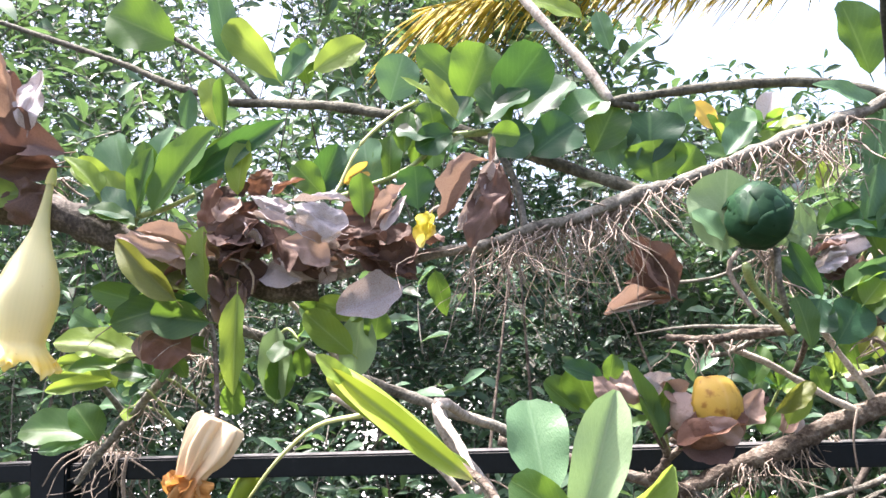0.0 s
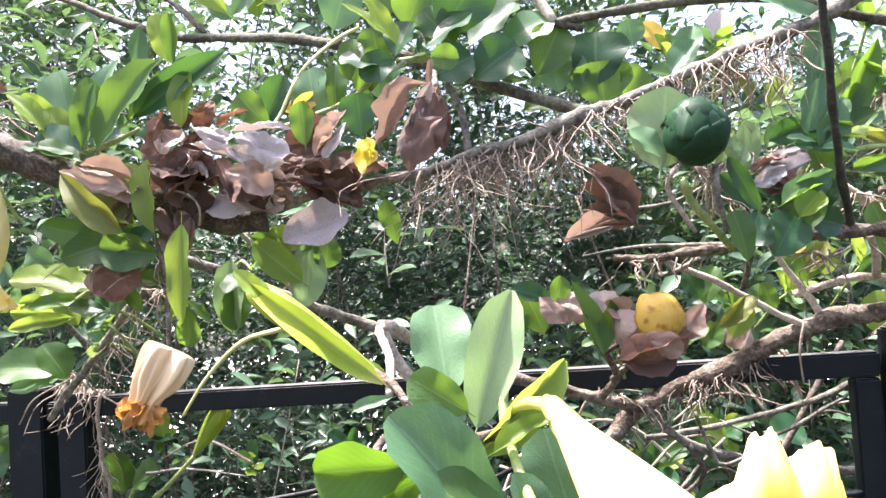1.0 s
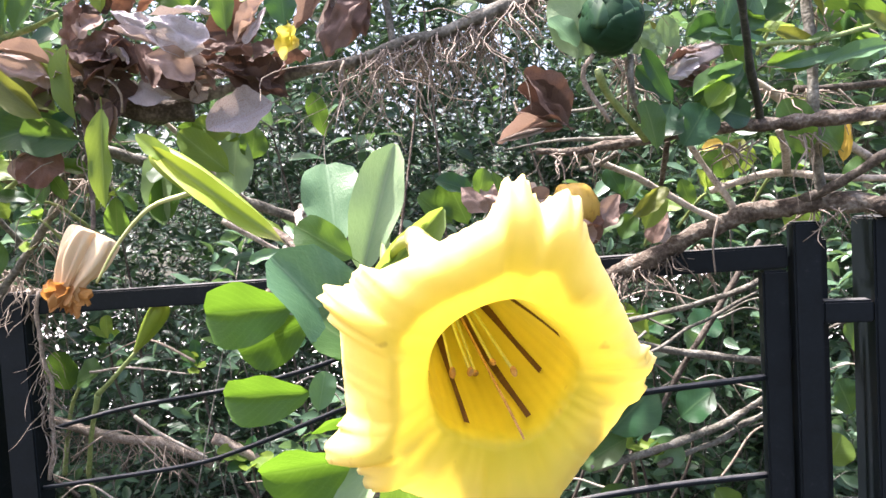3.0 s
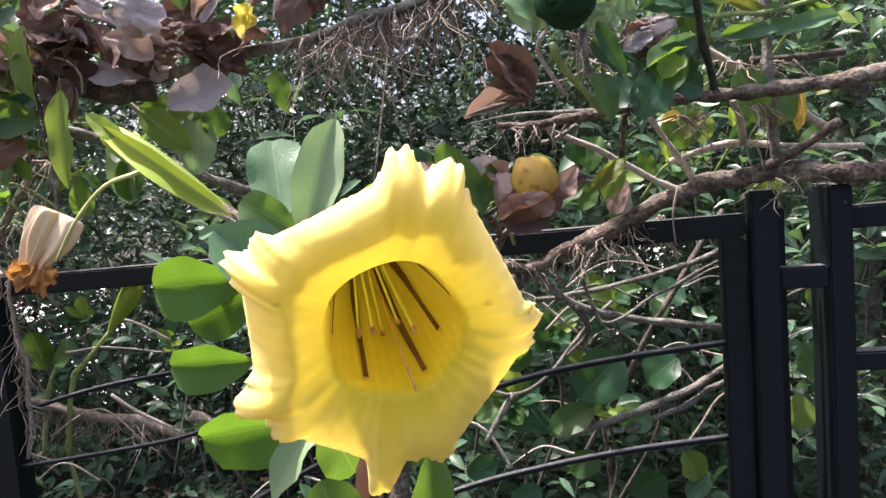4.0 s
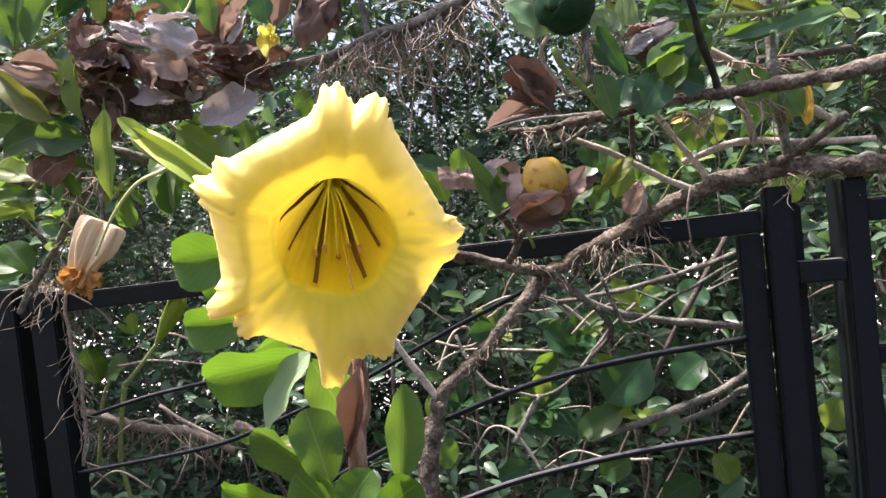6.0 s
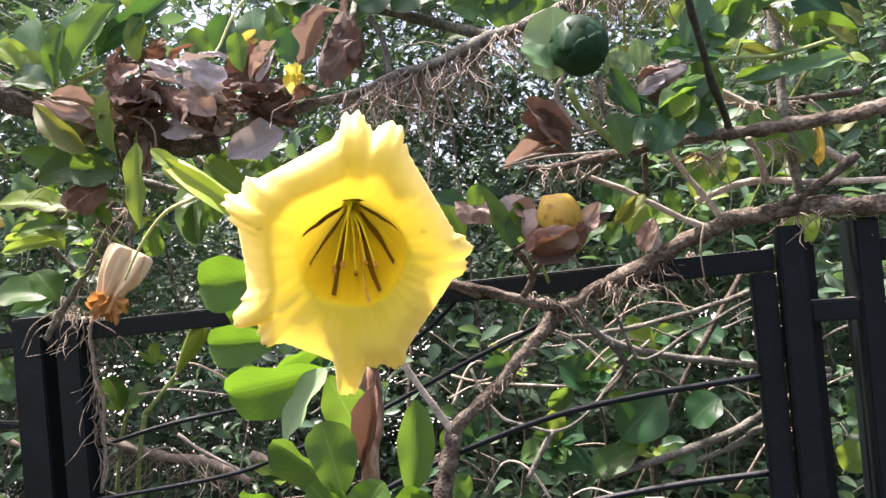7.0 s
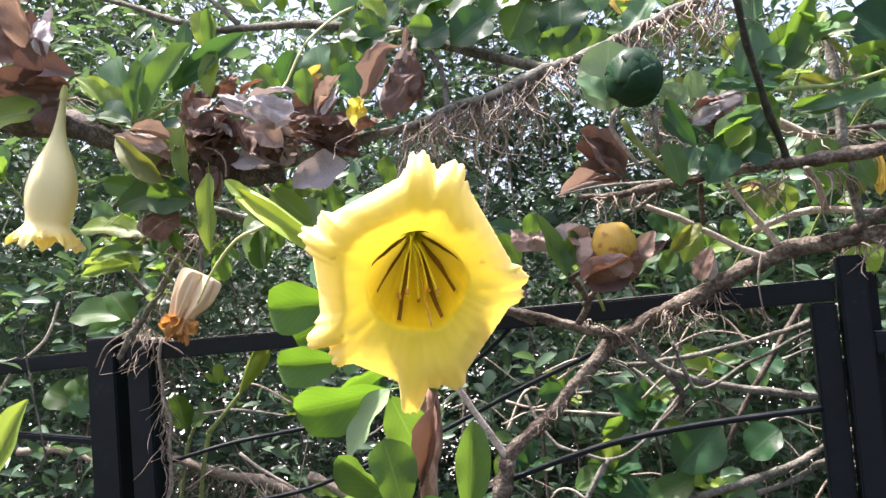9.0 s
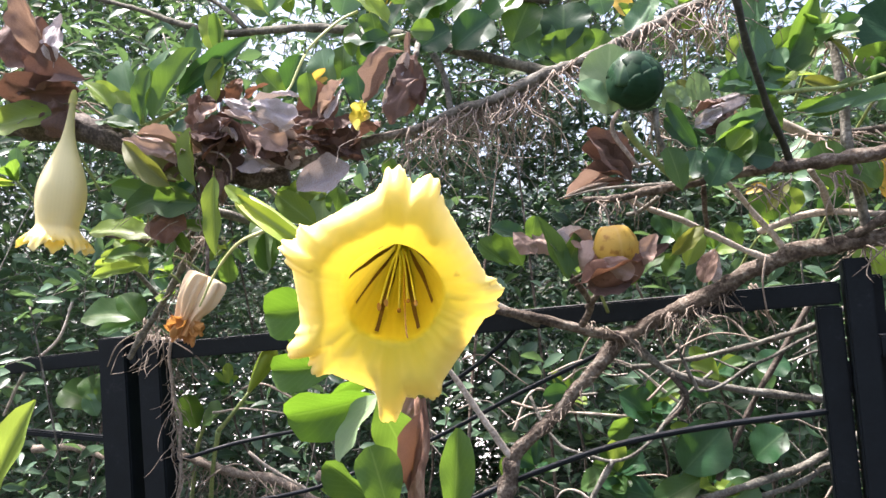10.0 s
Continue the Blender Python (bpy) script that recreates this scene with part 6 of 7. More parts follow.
leaf(vine, (0.700, 1.100, 1.791), (0.629, 1.100, 1.791), 0.030, GREEN, "oval", -26, curl=-0.1, fold=0.4)
leaf(vine, (0.729, 1.090, 1.802), (0.633, 1.090, 1.784), 0.021, GREY, "long", -20, curl=-0.3, fold=0.2)
leaf(vine, (0.696, 1.080, 1.782), (0.787, 1.080, 1.805), 0.027, GREY, "oval", -5, curl=-0.1, fold=0.4)
leaf(vine, (0.581, 1.060, 1.824), (0.568, 1.060, 1.935), 0.036, GREY, "long", -7, curl=-0.3, fold=0.2)
leaf(vine, (0.604, 1.100, 1.824), (0.670, 1.100, 1.962), 0.039, GREEN, "long", 20, curl=0.15, fold=0.3)
leaf(vine, (0.602, 1.100, 1.850), (0.648, 1.100, 1.904), 0.032, GREEN, "oval", 27, curl=-0.1, fold=0.4)
leaf(vine, (0.611, 1.150, 1.890), (0.674, 1.150, 1.927), 0.042, GREEN, "oval", 2, curl=-0.3, fold=0.4)
leaf(vine, (0.693, 1.250, 1.900), (0.746, 1.250, 1.980), 0.061, GREEN, "oval", -4, curl=-0.2, fold=0.4)
leaf(vine, (0.687, 1.120, 1.664), (0.662, 1.120, 1.744), 0.054, GREEN, "oval", -19, curl=-0.2, fold=0.4)
leaf(vine, (0.750, 1.140, 1.669), (0.714, 1.140, 1.707), 0.055, GREEN, "oval", 6, curl=-0.3, fold=0.4)
leaf(vine, (0.622, 1.250, 1.638), (0.611, 1.250, 1.706), 0.068, GREEN, "oval", -9, curl=-0.2, fold=0.4)
leaf(vine, (0.650, 1.250, 1.645), (0.650, 1.250, 1.692), 0.049, LIME, "oval", 9, curl=-0.1, fold=0.2)
leaf(vine, (0.463, 1.250, 1.613), (0.483, 1.250, 1.670), 0.041, GREEN, "oval", -24, curl=-0.3, fold=0.4)
leaf(vine, (0.455, 1.220, 1.627), (0.450, 1.220, 1.670), 0.028, GREY, "oval", 25, curl=-0.1, fold=0.4)
leaf(vine, (0.427, 1.080, 1.591), (0.471, 1.080, 1.629), 0.024, OLIVE, "long", 20, crumple=0.08, curl=0.15, fold=0.3)
leaf(vine, (0.449, 1.100, 1.572), (0.474, 1.100, 1.622), 0.032, LIME, "oval", curl=-0.1, fold=0.4)
leaf(vine, (0.495, 1.230, 1.543), (0.516, 1.230, 1.598), 0.034, TAN, "drop", -23, crumple=0.08, curl=-0.1, fold=0.3)
leaf(vine, (0.514, 1.235, 1.542), (0.517, 1.235, 1.598), 0.022, HUSK, "drop", 1, crumple=0.08, curl=-0.1, fold=0.2)
leaf(vine, (0.759, 1.150, 1.652), (0.764, 1.150, 1.721), 0.018, GOLD, "tip", -21, crumple=0.1, curl=-0.1, fold=0.3)
leaf(vine, (0.862, 1.180, 1.868), (0.760, 1.180, 1.950), 0.105, INK_SHADE, "round", 30, face=(0, -1, -0.3), curl=-0.1, fold=0.2)
leaf(vine, (0.843, 1.160, 1.860), (0.728, 1.160, 1.871), 0.054, GREEN, "oval", 6, face=(0, -1, -0.3), curl=0.15, fold=0.2)

far_right_shoot = thing("vine_shoot", (0.617, 1.100, 1.828), "ragged vine shoot with grey-green and olive leaves", "vine shoot", group="leafy vine shoots")
branch(far_right_shoot, [(0.586, 1.030, 1.804), (0.628, 1.060, 1.811), (0.700, 1.100, 1.819), (0.794, 1.120, 1.840)], (0.0040, 0.0030), GREEN_STEM, "branch")
leaf(far_right_shoot, (0.500, 1.030, 1.735), (0.542, 1.030, 1.759), 0.032, GREEN, "oval", -12, curl=-0.1, fold=0.4)
leaf(far_right_shoot, (0.531, 1.040, 1.742), (0.565, 1.040, 1.784), 0.029, DEEP, "oval", 12, curl=-0.1, fold=0.3)
leaf(far_right_shoot, (0.488, 1.100, 1.798), (0.486, 1.100, 1.864), 0.039, PALE, "oval", 15, curl=0.15, fold=0.3)
leaf(far_right_shoot, (0.472, 1.100, 1.809), (0.464, 1.100, 1.858), 0.026, OLIVE, "oval", -23, curl=-0.2, fold=0.2)
leaf(far_right_shoot, (0.548, 1.030, 1.818), (0.513, 1.030, 1.828), 0.015, GREY, "oval", 22, curl=-0.2, fold=0.2)
leaf(far_right_shoot, (0.536, 0.990, 1.804), (0.579, 0.990, 1.800), 0.021, DEEP, "oval", -28, curl=-0.2, fold=0.4)
leaf(far_right_shoot, (0.536, 1.150, 1.833), (0.576, 1.150, 1.874), 0.036, GREEN, "oval", -28, curl=-0.3, fold=0.3)
leaf(far_right_shoot, (0.591, 1.080, 1.825), (0.607, 1.080, 1.862), 0.026, GREY, "oval", -5, curl=0.15, fold=0.4)
leaf(far_right_shoot, (0.707, 1.120, 1.817), (0.650, 1.120, 1.841), 0.022, OLIVE, "oval", -25, curl=-0.1, fold=0.3)
leaf(far_right_shoot, (0.720, 1.120, 1.857), (0.676, 1.120, 1.924), 0.031, OLIVE, "long", 40, curl=-0.1, fold=0.3)
leaf(far_right_shoot, (0.683, 1.100, 1.812), (0.718, 1.100, 1.830), 0.018, GREEN, "oval", -30, curl=-0.1, fold=0.2)
leaf(far_right_shoot, (0.742, 1.100, 1.780), (0.773, 1.100, 1.802), 0.027, GREY, "tip", 23, curl=0.15, fold=0.3)
leaf(far_right_shoot, (0.779, 1.120, 1.860), (0.818, 1.120, 1.829), 0.024, OLIVE, "oval", 1, curl=-0.1, fold=0.2)
leaf(far_right_shoot, (0.848, 1.150, 1.861), (0.813, 1.150, 1.901), 0.029, OLIVE, "tip", 11, curl=0.15, fold=0.2)
leaf(far_right_shoot, (0.681, 1.150, 1.709), (0.712, 1.150, 1.751), 0.046, OLIVE, "oval", -29, curl=-0.3, fold=0.3)
leaf(far_right_shoot, (0.740, 1.180, 1.658), (0.741, 1.180, 1.713), 0.041, OLIVE, "oval", -28, curl=0.15, fold=0.3)
leaf(far_right_shoot, (0.674, 1.200, 1.644), (0.723, 1.200, 1.681), 0.034, DEEP, "oval", 25, curl=0.15, fold=0.3)
leaf(far_right_shoot, (0.603, 1.200, 1.651), (0.634, 1.200, 1.694), 0.028, OLIVE, "oval", -26, curl=0.15, fold=0.3)
leaf(far_right_shoot, (0.569, 1.200, 1.682), (0.602, 1.200, 1.693), 0.020, GOLD, "oval", -14, curl=-0.2, fold=0.3)
leaf(far_right_shoot, (0.444, 1.200, 1.624), (0.424, 1.200, 1.663), 0.032, DEEP, "round", -27, curl=-0.3, fold=0.2)
leaf(far_right_shoot, (0.556, 1.220, 1.596), (0.542, 1.220, 1.640), 0.028, GREEN, "oval", -8, curl=-0.1, fold=0.3)
leaf(far_right_shoot, (0.854, 1.200, 1.737), (0.815, 1.200, 1.704), 0.029, OLIVE, "oval", 28, curl=0.15, fold=0.3)
leaf(far_right_shoot, (0.797, 1.220, 1.625), (0.846, 1.220, 1.657), 0.035, GREEN, "oval", -27, curl=0.15, fold=0.2)
leaf(far_right_shoot, (0.537, 1.200, 1.913), (0.514, 1.200, 1.963), 0.034, OLIVE, "oval", 19, curl=-0.3, fold=0.4)
leaf(far_right_shoot, (0.563, 1.200, 1.900), (0.595, 1.200, 1.944), 0.034, LIME, "oval", -7, curl=0.15, fold=0.3)
leaf(far_right_shoot, (0.473, 1.200, 1.929), (0.440, 1.200, 1.971), 0.032, GREEN, "oval", 12, curl=-0.2, fold=0.2)
leaf(far_right_shoot, (0.682, 1.200, 1.896), (0.658, 1.200, 1.937), 0.025, LIME, "oval", -7, curl=0.15, fold=0.2)

yellow_shoot = thing("vine_shoot", (0.300, 1.100, 1.559), "vine shoot with a round yellowed leaf and brown husks", "vine shoot", group="leafy vine shoots")
cup(yellow_shoot, (0.343, 1.066, 1.606), 0.035, (0.15, -0.90, 0.30), 74, GOLD, 80, 0.12, seed=21, label="rounded yellow withered leaf")
cup(yellow_shoot, (0.322, 1.082, 1.598), 0.036, (-0.60, -0.75, -0.10), 46, TAN, 200, 0.5, seed=25)
cup(yellow_shoot, (0.331, 1.078, 1.582), 0.040, (-0.15, -0.66, -0.62), 54, RUSSET, 320, 0.5, seed=22, label="brown hood")
cup(yellow_shoot, (0.348, 1.080, 1.584), 0.037, (0.60, -0.55, -0.50), 46, RUSSET, 20, 0.6, seed=23)
leaf(yellow_shoot, (0.289, 1.050, 1.559), (0.383, 1.050, 1.588), 0.047, RUSSET, "dry", -12, crumple=0.06, curl=-0.3, fold=0.5)
leaf(yellow_shoot, (0.298, 1.060, 1.550), (0.367, 1.060, 1.560), 0.045, DEAD, "dry", 15, crumple=0.06, curl=-0.3, fold=0.5)
leaf(yellow_shoot, (0.364, 1.035, 1.565), (0.320, 1.035, 1.590), 0.031, TAN, "dry_drop", -20, crumple=0.06, curl=-0.2, fold=0.5)
leaf(yellow_shoot, (0.225, 1.070, 1.607), (0.197, 1.070, 1.645), 0.027, TAN, "dry", 20, crumple=0.1, curl=0.2, fold=0.5)
leaf(yellow_shoot, (0.273, 1.070, 1.611), (0.239, 1.070, 1.629), 0.027, HUSK, "dry_drop", 20, crumple=0.1, curl=0.2, fold=0.5)
leaf(yellow_shoot, (0.311, 1.080, 1.615), (0.276, 1.080, 1.631), 0.029, TAN, "dry", -20, crumple=0.1, curl=0.2, fold=0.5)
leaf(yellow_shoot, (0.375, 1.070, 1.578), (0.404, 1.070, 1.622), 0.030, TAN, "dry_drop", 5, crumple=0.12, curl=0.15, fold=0.4)
leaf(yellow_shoot, (0.368, 1.100, 1.562), (0.414, 1.100, 1.601), 0.041, GREEN, "round", -24, curl=-0.3, fold=0.3)
leaf(yellow_shoot, (0.307, 1.080, 1.549), (0.375, 1.080, 1.561), 0.024, LIME, "oval", -2, curl=-0.3, fold=0.2)
leaf(yellow_shoot, (0.270, 1.060, 1.565), (0.232, 1.060, 1.662), 0.033, GREEN, "tip", 20, curl=0.15, fold=0.4)
leaf(yellow_shoot, (0.267, 1.070, 1.578), (0.297, 1.070, 1.636), 0.035, GREEN, "oval", 30, curl=-0.2, fold=0.3)
leaf(yellow_shoot, (0.276, 1.080, 1.586), (0.259, 1.080, 1.631), 0.026, HUSK, "dry", 20, crumple=0.15, curl=0.15, fold=0.4)
leaf(yellow_shoot, (0.270, 1.100, 1.614), (0.212, 1.100, 1.645), 0.044, TAN, "dry", 7, crumple=0.15, curl=-0.1, fold=0.2)
leaf(yellow_shoot, (0.304, 1.090, 1.610), (0.254, 1.090, 1.632), 0.035, HUSK, "dry", 16, crumple=0.15, curl=-0.2, fold=0.4)
leaf(yellow_shoot, (0.180, 1.120, 1.595), (0.133, 1.120, 1.635), 0.042, GREEN, "round", 14, curl=0.15, fold=0.4)
leaf(yellow_shoot, (0.202, 1.120, 1.593), (0.176, 1.120, 1.659), 0.050, GREEN, "round", -26, curl=0.15, fold=0.4)
leaf(yellow_shoot, (0.213, 1.110, 1.610), (0.231, 1.110, 1.669), 0.033, GREEN, "round", 30, curl=-0.2, fold=0.2)
leaf(yellow_shoot, (0.211, 1.100, 1.636), (0.160, 1.100, 1.659), 0.030, DEEP, "oval", 5, curl=-0.3, fold=0.4)
leaf(yellow_shoot, (0.421, 1.120, 1.558), (0.441, 1.120, 1.591), 0.034, GREEN, "oval", -25, curl=0.15, fold=0.4)
leaf(yellow_shoot, (0.396, 1.100, 1.590), (0.427, 1.100, 1.609), 0.017, DEAD, "dry_drop", -8, curl=-0.2, fold=0.2)
branch(yellow_shoot, [(0.274, 1.100, 1.561), (0.319, 1.090, 1.583), (0.388, 1.100, 1.595)], (0.0040, 0.0030), BARK, "branch")

husk = thing("dead_leaf", (-0.044, 1.040, 1.787), "pale silvery pink dead leaf hanging under the branch", "dead leaf", group="single dead leaves")
leaf(husk, (-0.046, 1.040, 1.766), (-0.130, 1.040, 1.733), 0.050, HUSK, "dry", 2, crumple=0.06, curl=0.15, fold=0.2)
leaf(husk, (-0.029, 1.050, 1.783), (-0.100, 1.050, 1.808), 0.036, DEAD, "dry", 21, crumple=0.1, curl=-0.3, fold=0.3)

brown_leaf = thing("dead_leaf", (0.413, 1.470, 1.778), "crumpled reddish brown dead leaf on a thin twig", "dead leaf", group="single dead leaves")
leaf(brown_leaf, (0.416, 1.470, 1.757), (0.332, 1.470, 1.850), 0.066, DEAD, "oval", 12, crumple=0.09, curl=0.15, fold=0.25)
leaf(brown_leaf, (0.421, 1.480, 1.755), (0.318, 1.480, 1.812), 0.040, DEAD, "oval", 22, crumple=0.07, curl=0.2, fold=0.3)
leaf(brown_leaf, (0.418, 1.455, 1.752), (0.318, 1.455, 1.779), 0.026, DEAD, "dry", 30, crumple=0.07, curl=-0.2, fold=0.5)
leaf(brown_leaf, (0.405, 1.450, 1.752), (0.300, 1.450, 1.757), 0.022, RUSSET, "dry", -20, crumple=0.07, curl=-0.2, fold=0.5)
leaf(brown_leaf, (0.385, 1.445, 1.757), (0.282, 1.445, 1.735), 0.015, TAN, "dry", 25, crumple=0.07, curl=-0.2, fold=0.5)
leaf(brown_leaf, (0.372, 1.440, 1.750), (0.279, 1.440, 1.731), 0.012, HUSK, "dry", -25, crumple=0.07, curl=0.1, fold=0.5)
branch(brown_leaf, [(0.403, 1.480, 1.781), (0.489, 1.450, 1.790), (0.539, 1.300, 1.821), (0.554, 1.150, 1.824)], (0.0030, 0.0030), BARK_GREY, "branch")

hang_leaf = thing("dead_leaf", (0.072, 0.970, 1.909), "folded brown and cream dead leaf hanging from the vine", "dead leaf", group="single dead leaves")
leaf(hang_leaf, (0.067, 0.962, 1.908), (0.013, 0.962, 1.834), 0.012, TAN, "dry", 40, crumple=0.16, curl=0.25, fold=0.8)
leaf(hang_leaf, (0.070, 0.965, 1.907), (0.027, 0.965, 1.823), 0.020, HUSK, "dry_drop", -30, crumple=0.11, curl=-0.2, fold=0.5)
leaf(hang_leaf, (0.076, 0.980, 1.900), (0.044, 0.980, 1.811), 0.046, DEAD, "dry", -15, crumple=0.11, curl=0.2, fold=0.4)
leaf(hang_leaf, (0.084, 0.960, 1.865), (0.041, 0.960, 1.806), 0.030, DEAD, "dry_drop", 25, crumple=0.11, curl=-0.2, fold=0.5)
leaf(hang_leaf, (0.070, 0.990, 1.910), (0.087, 0.990, 1.833), 0.034, DEAD, "dry_drop", 20, crumple=0.11, curl=-0.3, fold=0.4)
leaf(hang_leaf, (0.072, 0.975, 1.940), (0.068, 0.975, 1.900), 0.009, TAN, "dry_drop", 0, crumple=0.11, curl=0.0, fold=0.4)

low_shoot = thing("vine_shoot", (-0.321, 1.050, 1.763), "drooping vine shoot with long green and yellowish leaves", "vine shoot", group="leafy vine shoots")
branch(low_shoot, [(-0.290, 1.050, 1.787), (-0.326, 1.060, 1.760), (-0.390, 1.100, 1.709), (-0.492, 1.200, 1.673)], (0.0040, 0.0040), GREEN_STEM, "branch")
leaf(low_shoot, (-0.323, 1.000, 1.757), (-0.403, 1.000, 1.836), 0.036, OLIVE, "long", -25, curl=-0.3, fold=0.4)
leaf(low_shoot, (-0.330, 1.050, 1.773), (-0.415, 1.050, 1.828), 0.049, OLIVE, "oval", 15, curl=0.15, fold=0.2)
leaf(low_shoot, (-0.291, 1.020, 1.756), (-0.300, 1.020, 1.851), 0.037, LIME, "oval", -29, curl=-0.2, fold=0.4)
leaf(low_shoot, (-0.327, 1.030, 1.797), (-0.334, 1.030, 1.848), 0.038, TAN, "oval", 26, crumple=0.1, curl=0.15, fold=0.2)
leaf(low_shoot, (-0.321, 1.020, 1.813), (-0.405, 1.020, 1.836), 0.026, TAN, "dry", 5, crumple=0.1, curl=0.15, fold=0.5)
leaf(low_shoot, (-0.288, 1.020, 1.729), (-0.364, 1.020, 1.741), 0.049, GREEN, "oval", -28, curl=-0.1, fold=0.4)
leaf(low_shoot, (-0.311, 1.030, 1.755), (-0.423, 1.030, 1.734), 0.048, GREEN, "oval", -12, curl=-0.3, fold=0.2)
leaf(low_shoot, (-0.361, 1.070, 1.750), (-0.460, 1.070, 1.779), 0.037, GREEN, "oval", -19, curl=0.15, fold=0.2)
leaf(low_shoot, (-0.402, 1.100, 1.691), (-0.529, 1.100, 1.721), 0.052, LIME, "oval", 22, curl=-0.3, fold=0.2)
leaf(low_shoot, (-0.497, 1.150, 1.722), (-0.523, 1.150, 1.750), 0.037, GREY, "round", 8, curl=-0.2, fold=0.3)
leaf(low_shoot, (-0.346, 1.100, 1.771), (-0.405, 1.100, 1.801), 0.034, GREEN, "oval", -13, curl=-0.3, fold=0.2)
leaf(low_shoot, (-0.237, 1.150, 1.621), (-0.221, 1.150, 1.697), 0.042, GREEN, "tip", 10, curl=-0.3, fold=0.4)
leaf(low_shoot, (-0.119, 1.080, 1.683), (-0.181, 1.080, 1.739), 0.043, LIME, "oval", -8, curl=0.15, fold=0.3)
leaf(low_shoot, (-0.091, 1.100, 1.700), (-0.083, 1.100, 1.746), 0.040, GREEN, "tip", 20, curl=-0.3, fold=0.2)
leaf(low_shoot, (-0.103, 1.100, 1.729), (-0.169, 1.100, 1.754), 0.035, LIME, "oval", -10, curl=-0.1, fold=0.3)
leaf(low_shoot, (-0.315, 1.030, 1.692), (-0.376, 1.030, 1.716), 0.053, RUSSET, "oval", 12, crumple=0.13, curl=-0.3, fold=0.4)
leaf(low_shoot, (-0.355, 1.050, 1.679), (-0.389, 1.050, 1.723), 0.043, TAN, "oval", 3, crumple=0.15, curl=-0.3, fold=0.2)
leaf(low_shoot, (-0.526, 1.250, 1.689), (-0.571, 1.250, 1.709), 0.037, LIME, "oval", curl=0.15, fold=0.4)
leaf(low_shoot, (-0.528, 1.260, 1.657), (-0.621, 1.260, 1.665), 0.033, LIME, "oval", -30, curl=0.15, fold=0.3)
leaf(low_shoot, (-0.515, 1.250, 1.677), (-0.608, 1.250, 1.680), 0.028, LIME, "oval", -14, curl=-0.2, fold=0.2)
leaf(low_shoot, (-0.511, 1.250, 1.639), (-0.548, 1.250, 1.702), 0.039, LIME, "oval", 8, curl=-0.2, fold=0.4)
leaf(low_shoot, (-0.592, 1.340, 1.561), (-0.716, 1.340, 1.576), 0.070, GREEN, "oval", 16, curl=-0.3, fold=0.3)
leaf(low_shoot, (-0.575, 1.330, 1.549), (-0.614, 1.330, 1.609), 0.057, GREEN, "oval", 30, curl=-0.2, fold=0.4)
leaf(low_shoot, (-0.599, 1.350, 1.550), (-0.687, 1.350, 1.533), 0.035, GREY, "long", curl=-0.1, fold=0.3)
leaf(low_shoot, (-0.475, 1.120, 1.730), (-0.513, 1.120, 1.750), 0.034, GREY, "round", -20, curl=-0.1, fold=0.2)
leaf(low_shoot, (-0.433, 1.100, 1.723), (-0.439, 1.100, 1.778), 0.031, GREEN, "oval", 20, curl=-0.2, fold=0.5)
leaf(low_shoot, (-0.294, 1.030, 1.765), (-0.332, 1.030, 1.738), 0.029, DEEP, "oval", -10, curl=-0.2, fold=0.3)
leaf(low_shoot, (-0.303, 1.040, 1.730), (-0.366, 1.040, 1.733), 0.040, DEEP, "round", 14, curl=-0.2, fold=0.3)
leaf(low_shoot, (-0.475, 1.180, 1.677), (-0.551, 1.180, 1.673), 0.028, VIVID, "long", 10, curl=-0.2, fold=0.3)
leaf(low_shoot, (-0.494, 1.200, 1.652), (-0.597, 1.200, 1.641), 0.025, LIME, "long", -10, curl=-0.2, fold=0.3)
leaf(low_shoot, (-0.502, 1.200, 1.678), (-0.518, 1.200, 1.712), 0.025, LIME, "oval", 10, curl=-0.2, fold=0.3)
leaf(low_shoot, (-0.361, 1.060, 1.793), (-0.412, 1.060, 1.744), 0.025, GREEN, "long", 30, curl=-0.3, fold=0.6)
branch(low_shoot, [(-0.569, 1.200, 1.725), (-0.517, 1.180, 1.748), (-0.465, 1.140, 1.777)], (0.0040, 0.0030), BARK, "branch")
branch(low_shoot, [(-0.497, 1.260, 1.678), (-0.524, 1.250, 1.714), (-0.555, 1.260, 1.680)], (0.0030, 0.0030), GREEN_STEM, "branch")
leaf(vine, (-0.241, 0.980, 1.761), (-0.248, 0.980, 1.641), 0.034, LIME, "long", 15, curl=-0.1, fold=0.2)
leaf(vine, (-0.235, 1.150, 1.721), (-0.236, 1.150, 1.615), 0.046, PALE, "long", 10, curl=-0.1, fold=0.4)
leaf(vine, (-0.108, 1.100, 1.740), (-0.121, 1.100, 1.650), 0.050, PALE, "oval", -10, curl=-0.2, fold=0.3)
leaf(vine, (-0.009, 1.150, 1.794), (0.005, 1.150, 1.729), 0.030, GREEN, "tip", 14, curl=-0.2, fold=0.2)
leaf(vine, (-0.196, 1.120, 1.751), (-0.142, 1.120, 1.718), 0.041, GREEN, "oval", 12, curl=0.15, fold=0.4)
leaf(vine, (-0.283, 1.060, 1.785), (-0.279, 1.060, 1.723), 0.026, TAN, "drop", 11, crumple=0.12, curl=-0.1, fold=0.3)
leaf(vine, (-0.302, 1.030, 1.795), (-0.328, 1.030, 1.850), 0.031, LIME, "oval", 29, curl=-0.1, fold=0.2)

